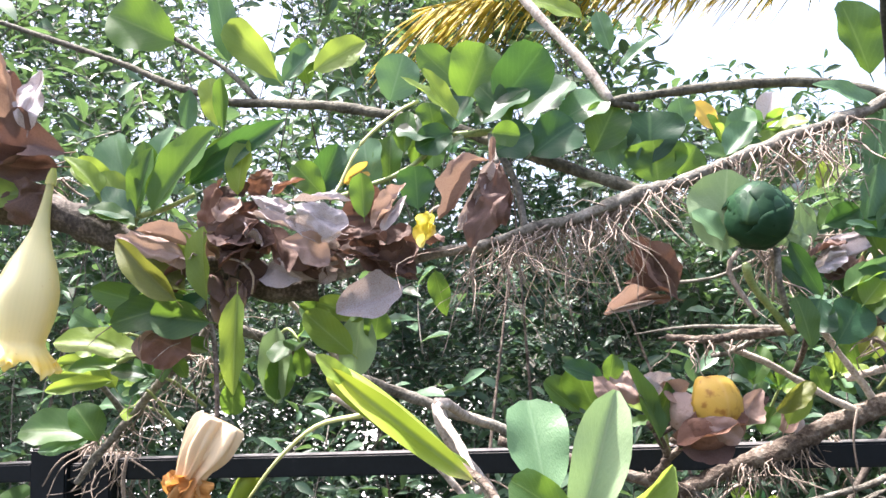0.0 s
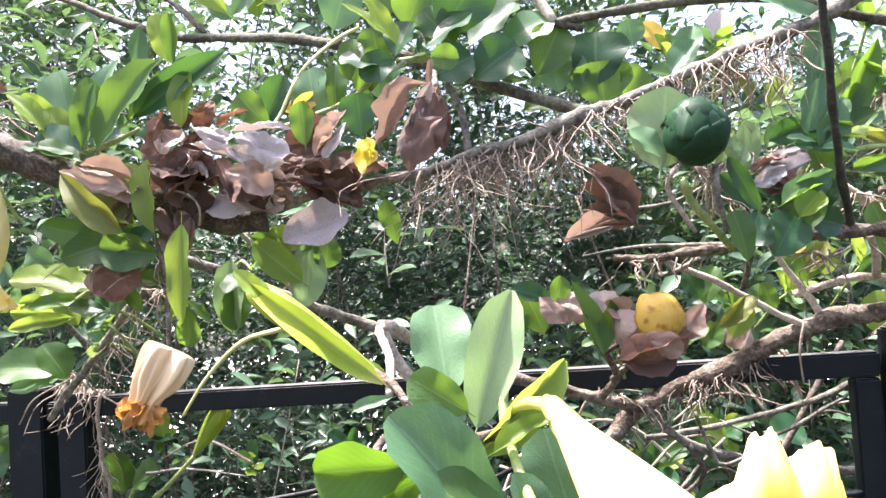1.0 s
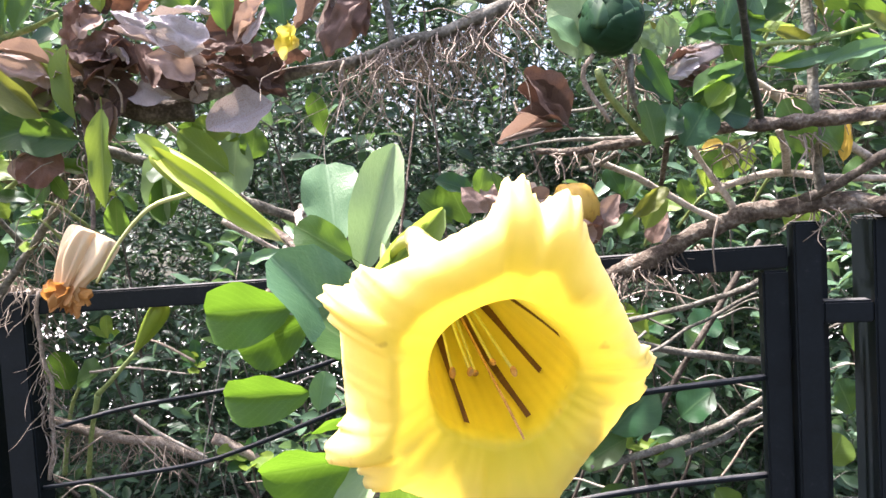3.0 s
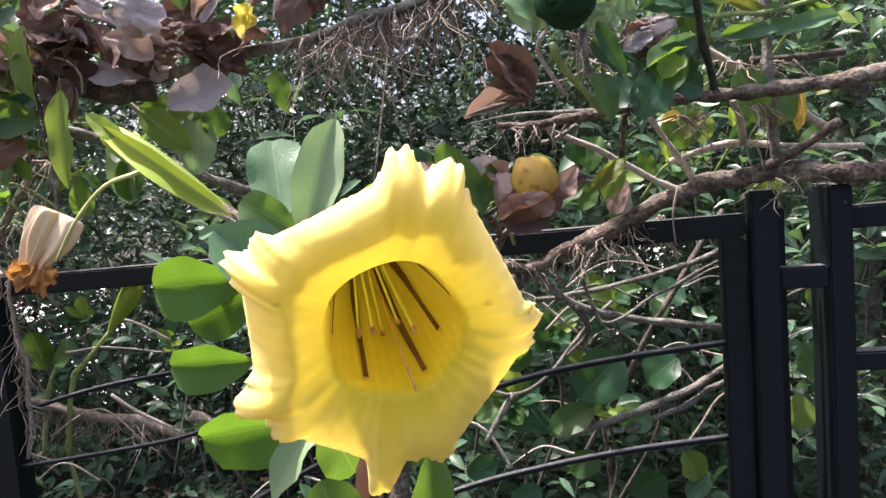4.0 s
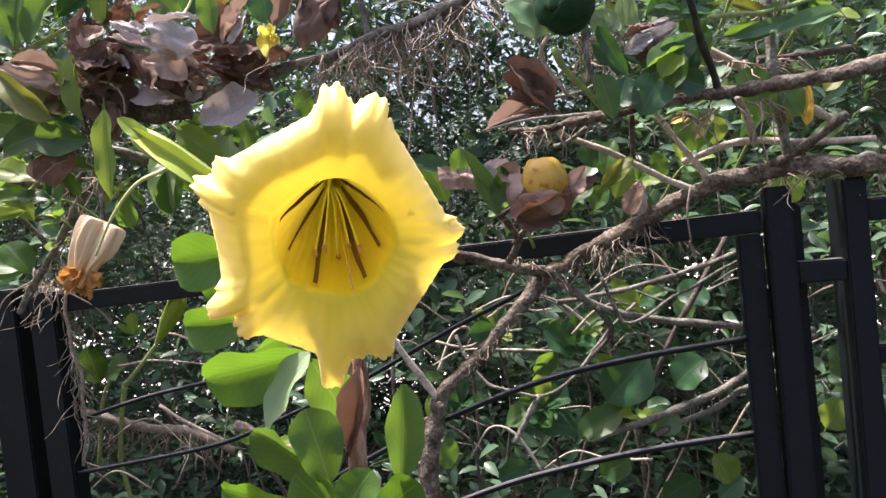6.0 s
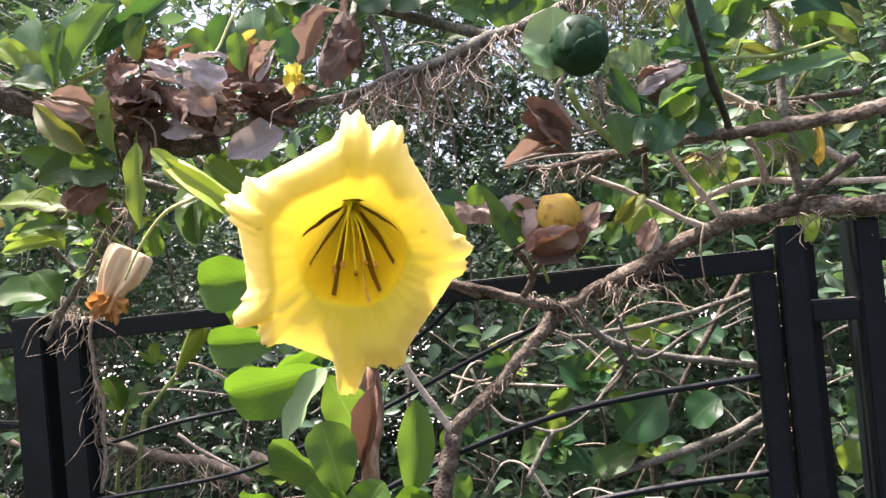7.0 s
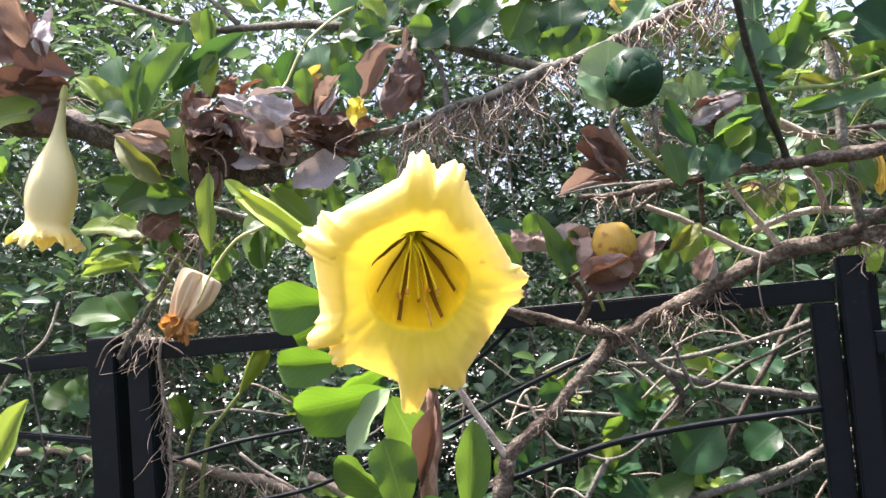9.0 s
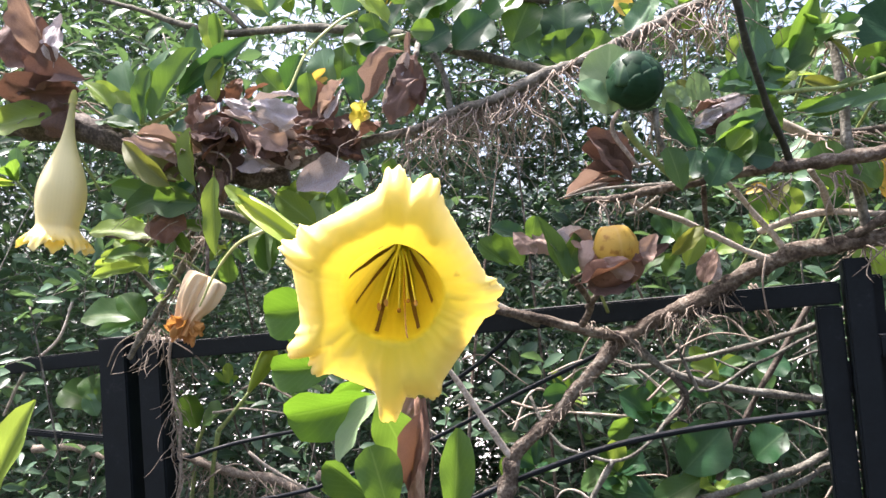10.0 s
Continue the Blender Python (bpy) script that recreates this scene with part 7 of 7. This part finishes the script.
top_dead = thing("dead_leaf", (-0.565, 1.060, 1.999), "large curled dead leaf, brown and silvery, at the vine", "dead leaf", group="single dead leaves")
leaf(top_dead, (-0.576, 1.060, 1.991), (-0.623, 1.060, 2.095), 0.090, DEAD, "dry", 29, crumple=0.12, curl=-0.2, fold=0.2)
leaf(top_dead, (-0.562, 1.050, 2.006), (-0.582, 1.050, 2.125), 0.051, TAN, "dry_drop", 1, crumple=0.12, curl=-0.1, fold=0.4)
leaf(top_dead, (-0.535, 1.040, 1.990), (-0.525, 1.040, 2.074), 0.039, HUSK, "dry_drop", 11, crumple=0.12, curl=-0.3, fold=0.3)

side_dead = thing("dead_leaf", (-0.512, 1.070, 1.947), "reddish brown dead leaf lying on the stem", "dead leaf", group="single dead leaves")
leaf(side_dead, (-0.501, 1.070, 1.965), (-0.627, 1.070, 1.961), 0.066, DEAD, "dry", -7, crumple=0.12, curl=-0.3, fold=0.4)
leaf(side_dead, (-0.505, 1.060, 1.944), (-0.662, 1.060, 1.953), 0.055, DEAD, "dry", -27, crumple=0.12, curl=-0.1, fold=0.2)
leaf(vine, (-0.542, 1.050, 1.908), (-0.667, 1.050, 1.898), 0.057, LIME, "oval", -10, curl=-0.1, fold=0.3)
leaf(vine, (-0.504, 1.040, 1.910), (-0.577, 1.040, 1.881), 0.053, DEAD, "oval", -22, crumple=0.15, curl=-0.3, fold=0.2)

near_leaf = thing("vine_shoot", (-0.498, 0.800, 1.331), "single long lime-green leaf on a near shoot", "vine shoot")
branch(near_leaf, [(-0.498, 0.800, 1.335), (-0.530, 0.820, 1.181), (-0.632, 0.900, 0.838)], (0.0040, 0.0060), GREEN_STEM, "branch")
branch(near_leaf, [(-0.632, 0.900, 0.838), (-0.5, 0.95, 0.4), (-0.5, 0.95, -0.03)], (0.006, 0.008), GREEN_STEM)
leaf(near_leaf, (-0.498, 0.800, 1.331), (-0.423, 0.800, 1.464), 0.049, LIME, "long", 10, curl=-0.2, fold=0.4)

weeds = thing("weed", (-0.881, 1.660, 1.103), "small bright green weed behind the fence", "weed")
leaf(weeds, (-0.870, 1.620, 1.354), (-0.963, 1.620, 1.400), 0.080, GREEN, "round", 9, curl=-0.1, fold=0.2)
leaf(weeds, (-0.855, 1.620, 1.360), (-0.895, 1.620, 1.423), 0.071, GREEN, "round", 25, curl=-0.2, fold=0.3)
leaf(weeds, (-0.822, 1.600, 1.354), (-0.839, 1.600, 1.428), 0.061, GREEN, "oval", -11, curl=-0.3, fold=0.2)
leaf(weeds, (-0.834, 1.600, 1.381), (-0.763, 1.600, 1.390), 0.069, LIME, "oval", -27, curl=-0.2, fold=0.3)
leaf(weeds, (-0.817, 1.580, 1.350), (-0.785, 1.580, 1.407), 0.055, GREEN, "oval", -15, curl=-0.1, fold=0.2)
leaf(weeds, (-0.608, 1.600, 1.289), (-0.631, 1.600, 1.369), 0.066, GREEN, "oval", -2, curl=0.15, fold=0.3)
leaf(weeds, (-0.593, 1.600, 1.301), (-0.537, 1.600, 1.324), 0.078, GREEN, "oval", -30, curl=0.15, fold=0.4)
leaf(weeds, (-0.859, 1.600, 1.330), (-0.884, 1.600, 1.384), 0.042, GREY, "oval", 24, curl=-0.1, fold=0.2)
branch(weeds, [(-0.862, 1.630, 1.358), (-0.850, 1.640, 1.295), (-0.851, 1.660, 1.102), (-0.900, 1.700, 0.550), (-0.954, 1.700, -0.487)], (0.0040, 0.0050), GREEN_STEM, "branch")
branch(weeds, [(-0.597, 1.620, 1.291), (-0.626, 1.630, 1.232), (-0.654, 1.640, 1.099)], (0.0040, 0.0050), GREEN_STEM, "branch")
leaf(vine, (0.410, 1.450, 1.284), (0.358, 1.430, 1.337), 0.078, DEEP, "oval", 19, curl=-0.2, fold=0.4)
leaf(vine, (0.460, 1.420, 1.186), (0.538, 1.400, 1.269), 0.099, DEEP, "oval", -5, curl=-0.2, fold=0.3)
leaf(vine, (0.591, 1.420, 1.205), (0.643, 1.400, 1.257), 0.075, DEEP, "oval", -28, curl=-0.2, fold=0.3)
leaf(vine, (0.416, 1.450, 1.127), (0.308, 1.430, 1.166), 0.067, DEEP, "oval", 28, curl=-0.1, fold=0.2)
leaf(vine, (0.495, 1.440, 1.166), (0.400, 1.420, 1.126), 0.059, GREEN, "oval", 13, curl=-0.3, fold=0.3)
leaf(vine, (0.159, 1.400, 1.103), (0.132, 1.380, 1.145), 0.057, GREEN, "oval", 22, curl=-0.2, fold=0.3)
leaf(vine, (0.300, 1.450, 1.072), (0.241, 1.430, 1.051), 0.051, DEEP, "oval", -13, curl=-0.3, fold=0.2)
leaf(vine, (0.664, 1.400, 1.383), (0.606, 1.380, 1.381), 0.065, DEEP, "oval", 20, curl=-0.3, fold=0.2)
leaf(vine, (0.522, 1.450, 1.316), (0.469, 1.430, 1.369), 0.050, DEEP, "oval", 10, curl=-0.3, fold=0.4)
leaf(vine, (0.261, 1.420, 1.349), (0.207, 1.400, 1.347), 0.040, DEEP, "oval", -25, curl=0.15, fold=0.2)
leaf(vine, (0.556, 1.450, 0.977), (0.620, 1.430, 1.022), 0.062, DEEP, "oval", 21, curl=0.15, fold=0.2)
leaf(vine, (0.382, 1.450, 1.006), (0.322, 1.430, 0.986), 0.052, DEEP, "oval", -2, curl=-0.2, fold=0.2)
leaf(vine, (0.328, 1.430, 1.253), (0.373, 1.410, 1.295), 0.039, GREEN, "oval", 24, curl=0.15, fold=0.4)
leaf(vine, (0.546, 1.440, 1.359), (0.496, 1.420, 1.388), 0.051, LIME, "oval", 17, curl=-0.3, fold=0.4)
leaf(vine, (0.547, 1.450, 1.113), (0.589, 1.430, 1.159), 0.067, GREY, "oval", 8, curl=-0.1, fold=0.4)
leaf(vine, (0.426, 1.460, 1.325), (0.480, 1.440, 1.355), 0.039, GREEN, "oval", -22, curl=-0.1, fold=0.3)
leaf(vine, (0.265, 1.470, 1.149), (0.322, 1.450, 1.182), 0.053, GREEN, "oval", -28, curl=-0.3, fold=0.3)
leaf(vine, (0.657, 1.430, 1.063), (0.678, 1.410, 1.012), 0.068, LIME, "oval", -19, curl=-0.2, fold=0.4)
leaf(vine, (0.710, 1.440, 1.009), (0.657, 1.420, 0.978), 0.043, GREY, "oval", 3, curl=-0.1, fold=0.3)
leaf(vine, (0.440, 1.450, 1.034), (0.494, 1.430, 1.069), 0.054, GREEN, "oval", -6, curl=-0.2, fold=0.3)
leaf(vine, (0.111, 1.460, 1.179), (0.160, 1.440, 1.213), 0.065, GREEN, "oval", 8, curl=-0.1, fold=0.3)
leaf(vine, (0.496, 1.470, 1.226), (0.452, 1.450, 1.268), 0.040, LIME, "oval", 16, curl=-0.3, fold=0.3)
leaf(vine, (0.637, 1.430, 1.329), (0.603, 1.410, 1.367), 0.052, GREY, "oval", -2, curl=-0.1, fold=0.3)
leaf(vine, (0.969, 1.500, 1.288), (0.958, 1.500, 1.390), 0.072, GREEN, "oval", 19, curl=-0.3, fold=0.2)
leaf(vine, (0.847, 1.500, 1.377), (0.849, 1.500, 1.445), 0.070, LIME, "oval", -25, curl=-0.1, fold=0.3)
leaf(vine, (0.862, 1.500, 1.308), (0.835, 1.500, 1.254), 0.071, GREEN, "oval", -23, curl=-0.1, fold=0.2)
leaf(vine, (0.873, 1.500, 1.522), (0.860, 1.500, 1.603), 0.070, LIME, "oval", -30, curl=-0.2, fold=0.4)
leaf(vine, (0.956, 1.500, 1.167), (0.931, 1.500, 1.235), 0.073, GREEN, "oval", 10, curl=-0.1, fold=0.2)
leaf(vine, (0.903, 1.500, 1.070), (0.940, 1.500, 1.123), 0.074, LIME, "oval", 11, curl=-0.3, fold=0.3)

# ---- hanging flowers ----
bell_flower((-0.495, 1.030, 1.929), (-0.536, 1.020, 1.681))
withered_flower((-0.260, 0.985, 1.612), (-0.305, 0.970, 1.526), 0.057)

smallbud = thing("withered_bud", (-0.013, 1.010, 1.856), "small shrivelled yellow bud caught among dead leaves", "bud")
leaf(smallbud, (-0.006, 1.000, 1.853), (-0.021, 1.000, 1.812), 0.022, PETAL, "drop", 20, crumple=0.15, curl=-0.2, fold=0.2)
leaf(smallbud, (-0.013, 1.005, 1.857), (-0.007, 1.005, 1.824), 0.019, PETAL, "oval", -30, crumple=0.15, curl=0.15, fold=0.2)
branch(smallbud, [(0.003, 1.020, 1.865), (-0.009, 1.010, 1.855), (-0.013, 1.005, 1.838)], (0.0020, 0.0020), STRAW, "stalk")

lowbud = thing("hanging_bud", (-0.379, 1.300, 1.353), "slim pale green flower bud on a stalk behind the rail", "bud")
bud(lowbud, (-0.419, 1.470, 1.380), (-0.349, 1.450, 1.472), 0.017)
branch(lowbud, [(-0.516, 1.520, 1.293), (-0.468, 1.490, 1.332), (-0.419, 1.470, 1.378)], (0.0050, 0.0035), GREEN_STEM, "stalk")
branch(lowbud, [(-0.516, 1.520, 1.293), (-0.549, 1.550, 1.207), (-0.585, 1.600, 1.108)], (0.0050, 0.0050), GREEN_STEM, "stalk")
branch(lowbud, [(-0.585, 1.600, 1.108), (-0.52, 1.62, 0.6), (-0.5, 1.6, -0.03)], (0.005, 0.006), GREEN_STEM, "stalk")

# ---- dead leaves caught on the vine ----
litter = thing("dead_leaves", (-0.225, 1.060, 1.819), "heap of curled dead brown and silvery leaves lodged on the vine stem", "dead leaves")
leaf(litter, (-0.294, 1.030, 1.856), (-0.281, 1.015, 1.913), 0.038, RUSSET, "dry_drop", -20, crumple=0.10, curl=-0.2, fold=0.5)
leaf(litter, (-0.279, 1.020, 1.857), (-0.249, 1.030, 1.885), 0.032, TAN, "dry_drop", 15, crumple=0.13, curl=0.2, fold=0.5)
leaf(litter, (-0.248, 1.060, 1.896), (-0.216, 1.060, 1.926), 0.034, RUSSET, "dry", 20, crumple=0.11, curl=0.3, fold=0.3)
leaf(litter, (-0.218, 1.060, 1.897), (-0.171, 1.045, 1.912), 0.028, RUSSET, "dry", -10, crumple=0.10, curl=0.3, fold=0.3)
leaf(litter, (-0.176, 0.995, 1.866), (-0.232, 1.005, 1.886), 0.020, HUSK, "dry", 8, crumple=0.13, curl=0.2, fold=0.2)
leaf(litter, (-0.182, 1.000, 1.875), (-0.105, 1.000, 1.874), 0.015, HUSK, "dry", -12, crumple=0.11, curl=-0.2, fold=0.2)
leaf(litter, (-0.107, 0.990, 1.841), (-0.170, 0.975, 1.865), 0.035, HUSK, "dry", 6, crumple=0.10, curl=0.2, fold=0.2)
leaf(litter, (-0.173, 1.000, 1.837), (-0.238, 1.010, 1.862), 0.015, HUSK, "dry_drop", 20, crumple=0.13, curl=0.2, fold=0.5)
leaf(litter, (-0.119, 1.010, 1.833), (-0.186, 1.010, 1.850), 0.034, HUSK, "dry", -22, crumple=0.11, curl=0.2, fold=0.3)
leaf(litter, (-0.135, 1.010, 1.795), (-0.183, 0.995, 1.834), 0.037, TAN, "dry", 12, crumple=0.10, curl=-0.2, fold=0.3)
leaf(litter, (-0.080, 1.010, 1.839), (-0.033, 1.020, 1.883), 0.026, TAN, "dry_drop", -15, crumple=0.13, curl=-0.2, fold=0.4)
leaf(litter, (-0.068, 1.000, 1.834), (-0.036, 1.000, 1.874), 0.017, HUSK, "dry_drop", 10, crumple=0.11, curl=0.2, fold=0.3)
leaf(litter, (-0.068, 1.050, 1.849), (-0.088, 1.035, 1.905), 0.033, RUSSET, "dry", 20, crumple=0.10, curl=0.2, fold=0.3)
leaf(litter, (-0.106, 1.040, 1.864), (-0.084, 1.050, 1.906), 0.027, DEAD, "dry", -20, crumple=0.13, curl=0.2, fold=0.3)
leaf(litter, (-0.280, 1.020, 1.828), (-0.223, 1.020, 1.854), 0.034, DEAD, "dry", 10, crumple=0.11, curl=0.3, fold=0.5)
leaf(litter, (-0.295, 1.030, 1.845), (-0.227, 1.015, 1.816), 0.038, DEAD, "dry", -15, crumple=0.10, curl=0.2, fold=0.5)
leaf(litter, (-0.228, 1.030, 1.856), (-0.257, 1.040, 1.785), 0.035, DEAD, "dry_drop", 20, crumple=0.13, curl=-0.2, fold=0.5)
leaf(litter, (-0.275, 1.020, 1.795), (-0.228, 1.020, 1.829), 0.021, RUSSET, "dry_drop", -30, crumple=0.11, curl=0.2, fold=0.5)
leaf(litter, (-0.210, 1.030, 1.847), (-0.186, 1.015, 1.785), 0.032, DEAD, "dry", -25, crumple=0.10, curl=0.2, fold=0.4)
leaf(litter, (-0.185, 1.040, 1.818), (-0.145, 1.050, 1.783), 0.033, DEAD, "dry", 20, crumple=0.13, curl=-0.2, fold=0.4)
leaf(litter, (-0.136, 1.020, 1.834), (-0.064, 1.020, 1.838), 0.024, DEAD, "dry", 12, crumple=0.11, curl=0.2, fold=0.4)
leaf(litter, (-0.125, 1.030, 1.816), (-0.072, 1.015, 1.797), 0.021, DEAD, "dry_drop", -20, crumple=0.10, curl=0.2, fold=0.5)
leaf(litter, (-0.066, 1.030, 1.823), (-0.107, 1.040, 1.849), 0.025, RUSSET, "dry", 30, crumple=0.13, curl=-0.2, fold=0.4)
leaf(litter, (-0.167, 1.050, 1.795), (-0.218, 1.050, 1.825), 0.033, DEAD, "dry", -10, crumple=0.11, curl=0.2, fold=0.4)
leaf(litter, (-0.317, 1.020, 1.827), (-0.375, 1.005, 1.848), 0.017, TAN, "dry_drop", 18, crumple=0.10, curl=0.2, fold=0.9)
leaf(litter, (-0.322, 1.040, 1.810), (-0.389, 1.050, 1.846), 0.018, TAN, "dry", -30, crumple=0.13, curl=-0.2, fold=0.7)
leaf(litter, (-0.313, 1.050, 1.864), (-0.262, 1.050, 1.838), 0.033, DEAD, "dry", 0, crumple=0.11, curl=0.2, fold=0.4)
leaf(litter, (-0.253, 1.050, 1.779), (-0.283, 1.035, 1.736), 0.022, DEAD, "dry_drop", 30, crumple=0.10, curl=-0.2, fold=0.6)
leaf(litter, (-0.275, 1.060, 1.788), (-0.270, 1.070, 1.728), 0.022, TAN, "dry_drop", -30, crumple=0.13, curl=-0.2, fold=0.8)
leaf(litter, (-0.244, 1.050, 1.908), (-0.290, 1.050, 1.891), 0.028, DEAD, "dry", 20, crumple=0.11, curl=0.2, fold=0.4)
leaf(litter, (-0.039, 1.050, 1.847), (-0.060, 1.035, 1.813), 0.025, DEAD, "dry_drop", 20, crumple=0.10, curl=0.2, fold=0.4)
leaf(litter, (-0.205, 1.060, 1.836), (-0.278, 1.070, 1.810), 0.044, DEAD, "dry", 10, crumple=0.13, curl=0.2, fold=0.3)
leaf(litter, (-0.116, 1.060, 1.831), (-0.184, 1.060, 1.812), 0.044, DEAD, "dry", -10, crumple=0.11, curl=0.2, fold=0.3)
leaf(litter, (-0.061, 1.060, 1.872), (-0.126, 1.045, 1.852), 0.039, DEAD, "dry", -10, crumple=0.10, curl=0.2, fold=0.3)

rnd = random.Random(41)
for i in range(34):
    t = rnd.random()
    b = Vector((-0.34 + 0.30 * t, 1.065 + rnd.uniform(-0.01, 0.03), 1.80 + rnd.uniform(-0.012, 0.05)))
    d = Vector((rnd.gauss(0, 1), rnd.gauss(-0.3, 0.5), rnd.gauss(-0.1, 0.6))).normalized() * rnd.uniform(0.05, 0.075)
    leaf(litter, b, b + d, rnd.uniform(0.022, 0.040), rnd.choice((DEAD, DEAD, DEAD, TAN, HUSK)), rnd.choice(("dry", "dry_drop")), rnd.uniform(-60, 60), rnd.choice((-0.3, 0.3)), crumple=0.13)

# small leafy shoots along the vine
def small_shoot(p, d, k, s, seed):
    q, dv = Vector(p), Vector(d).normalized()
    sh = thing("vine_shoot", p, "small leafy green shoot on the vine", "vine shoot", "leafy vine shoots")
    branch(sh, [q - dv * 0.07 + Vector((0, 0.03, -0.03)), q - dv * 0.03, q], (0.003, 0.002), GREEN_STEM, "twig", 0.1, sides=6)
    cluster(sh, p, d, k, s, (GREEN, GREEN, DEEP, LIME, GREY), seed)


small_shoot((-0.36, 1.08, 1.70), (0.2, -0.5, -0.3), 7, 0.05, 60)
small_shoot((-0.40, 1.12, 1.66), (-0.5, -0.5, 0.2), 6, 0.05, 61)
small_shoot((-0.28, 1.10, 1.66), (0.4, -0.4, -0.6), 5, 0.05, 62)
small_shoot((-0.46, 1.14, 1.72), (-0.6, -0.3, 0.1), 6, 0.045, 63)
small_shoot((-0.47, 1.25, 1.64), (-0.4, -0.4, 0.5), 7, 0.042, 64)
small_shoot((-0.52, 1.34, 1.60), (-0.6, -0.4, 0.1), 6, 0.06, 65)
small_shoot((-0.62, 1.20, 1.90), (-0.2, -0.4, 0.8), 7, 0.06, 66)
small_shoot((-0.78, 1.25, 1.85), (-0.3, -0.4, 0.6), 7, 0.06, 67)
small_shoot((-0.20, 1.14, 1.70), (0.5, -0.4, -0.5), 5, 0.06, 68)
small_shoot((0.60, 1.08, 1.84), (0.3, -0.5, 0.5), 7, 0.055, 69)
small_shoot((0.68, 1.12, 1.90), (0.3, -0.5, 0.6), 8, 0.06, 70)
small_shoot((0.78, 1.15, 1.82), (0.4, -0.5, 0.4), 7, 0.06, 71)
small_shoot((0.72, 1.20, 2.02), (0.1, -0.4, 0.8), 8, 0.06, 72)
small_shoot((0.86, 1.20, 1.94), (0.3, -0.4, 0.7), 8, 0.06, 73)
small_shoot((0.50, 1.22, 2.00), (-0.1, -0.4, 0.8), 7, 0.055, 74)
small_shoot((0.42, 1.16, 1.96), (0.2, -0.4, 0.6), 7, 0.055, 75)
small_shoot((0.62, 1.3, 1.62), (0.3, -0.5, 0.3), 7, 0.05, 76)
small_shoot((0.74, 1.3, 1.66), (0.2, -0.5, 0.4), 7, 0.05, 77)
small_shoot((0.54, 1.34, 1.60), (0.0, -0.5, 0.4), 6, 0.045, 78)
small_shoot((0.30, 1.2, 1.58), (-0.4, -0.4, 0.5), 6, 0.05, 79)
for n, (p, k, s) in enumerate((((0.26, 1.50, 1.33), 8, 0.06), ((0.42, 1.48, 1.30), 8, 0.065), ((0.55, 1.50, 1.36), 8, 0.06), ((0.34, 1.46, 1.18), 8, 0.065), ((0.52, 1.47, 1.15), 8, 0.065), ((0.18, 1.46, 1.20), 7, 0.06),
        ((0.62, 1.5, 1.24), 7, 0.06), ((-0.35, 1.62, 1.32), 7, 0.05), ((-0.55, 1.66, 1.38), 7, 0.05), ((-0.9, 1.7, 1.36), 8, 0.05), ((-0.15, 1.60, 1.35), 7, 0.05), ((-0.25, 1.6, 1.12), 7, 0.06), ((0.02, 1.55, 1.1), 8, 0.06))):
    q = Vector(p)
    sh = thing("vine_shoot", p, "shaded leafy green shoot behind the fence bars", "vine shoot", "shaded vine shoots")
    branch(sh, [(q.x * 0.8 + 0.04, q.y + 0.05, q.z - 0.35), (q.x + 0.02, q.y + 0.02, q.z - 0.15), p], (0.004, 0.002), BARK_DARK, "twig", 0.1, sides=6)
    cluster(sh, p, (0.1, -0.6, 0.6), k, s, (GREEN, DEEP, DEEP, LIME), 90 + n)
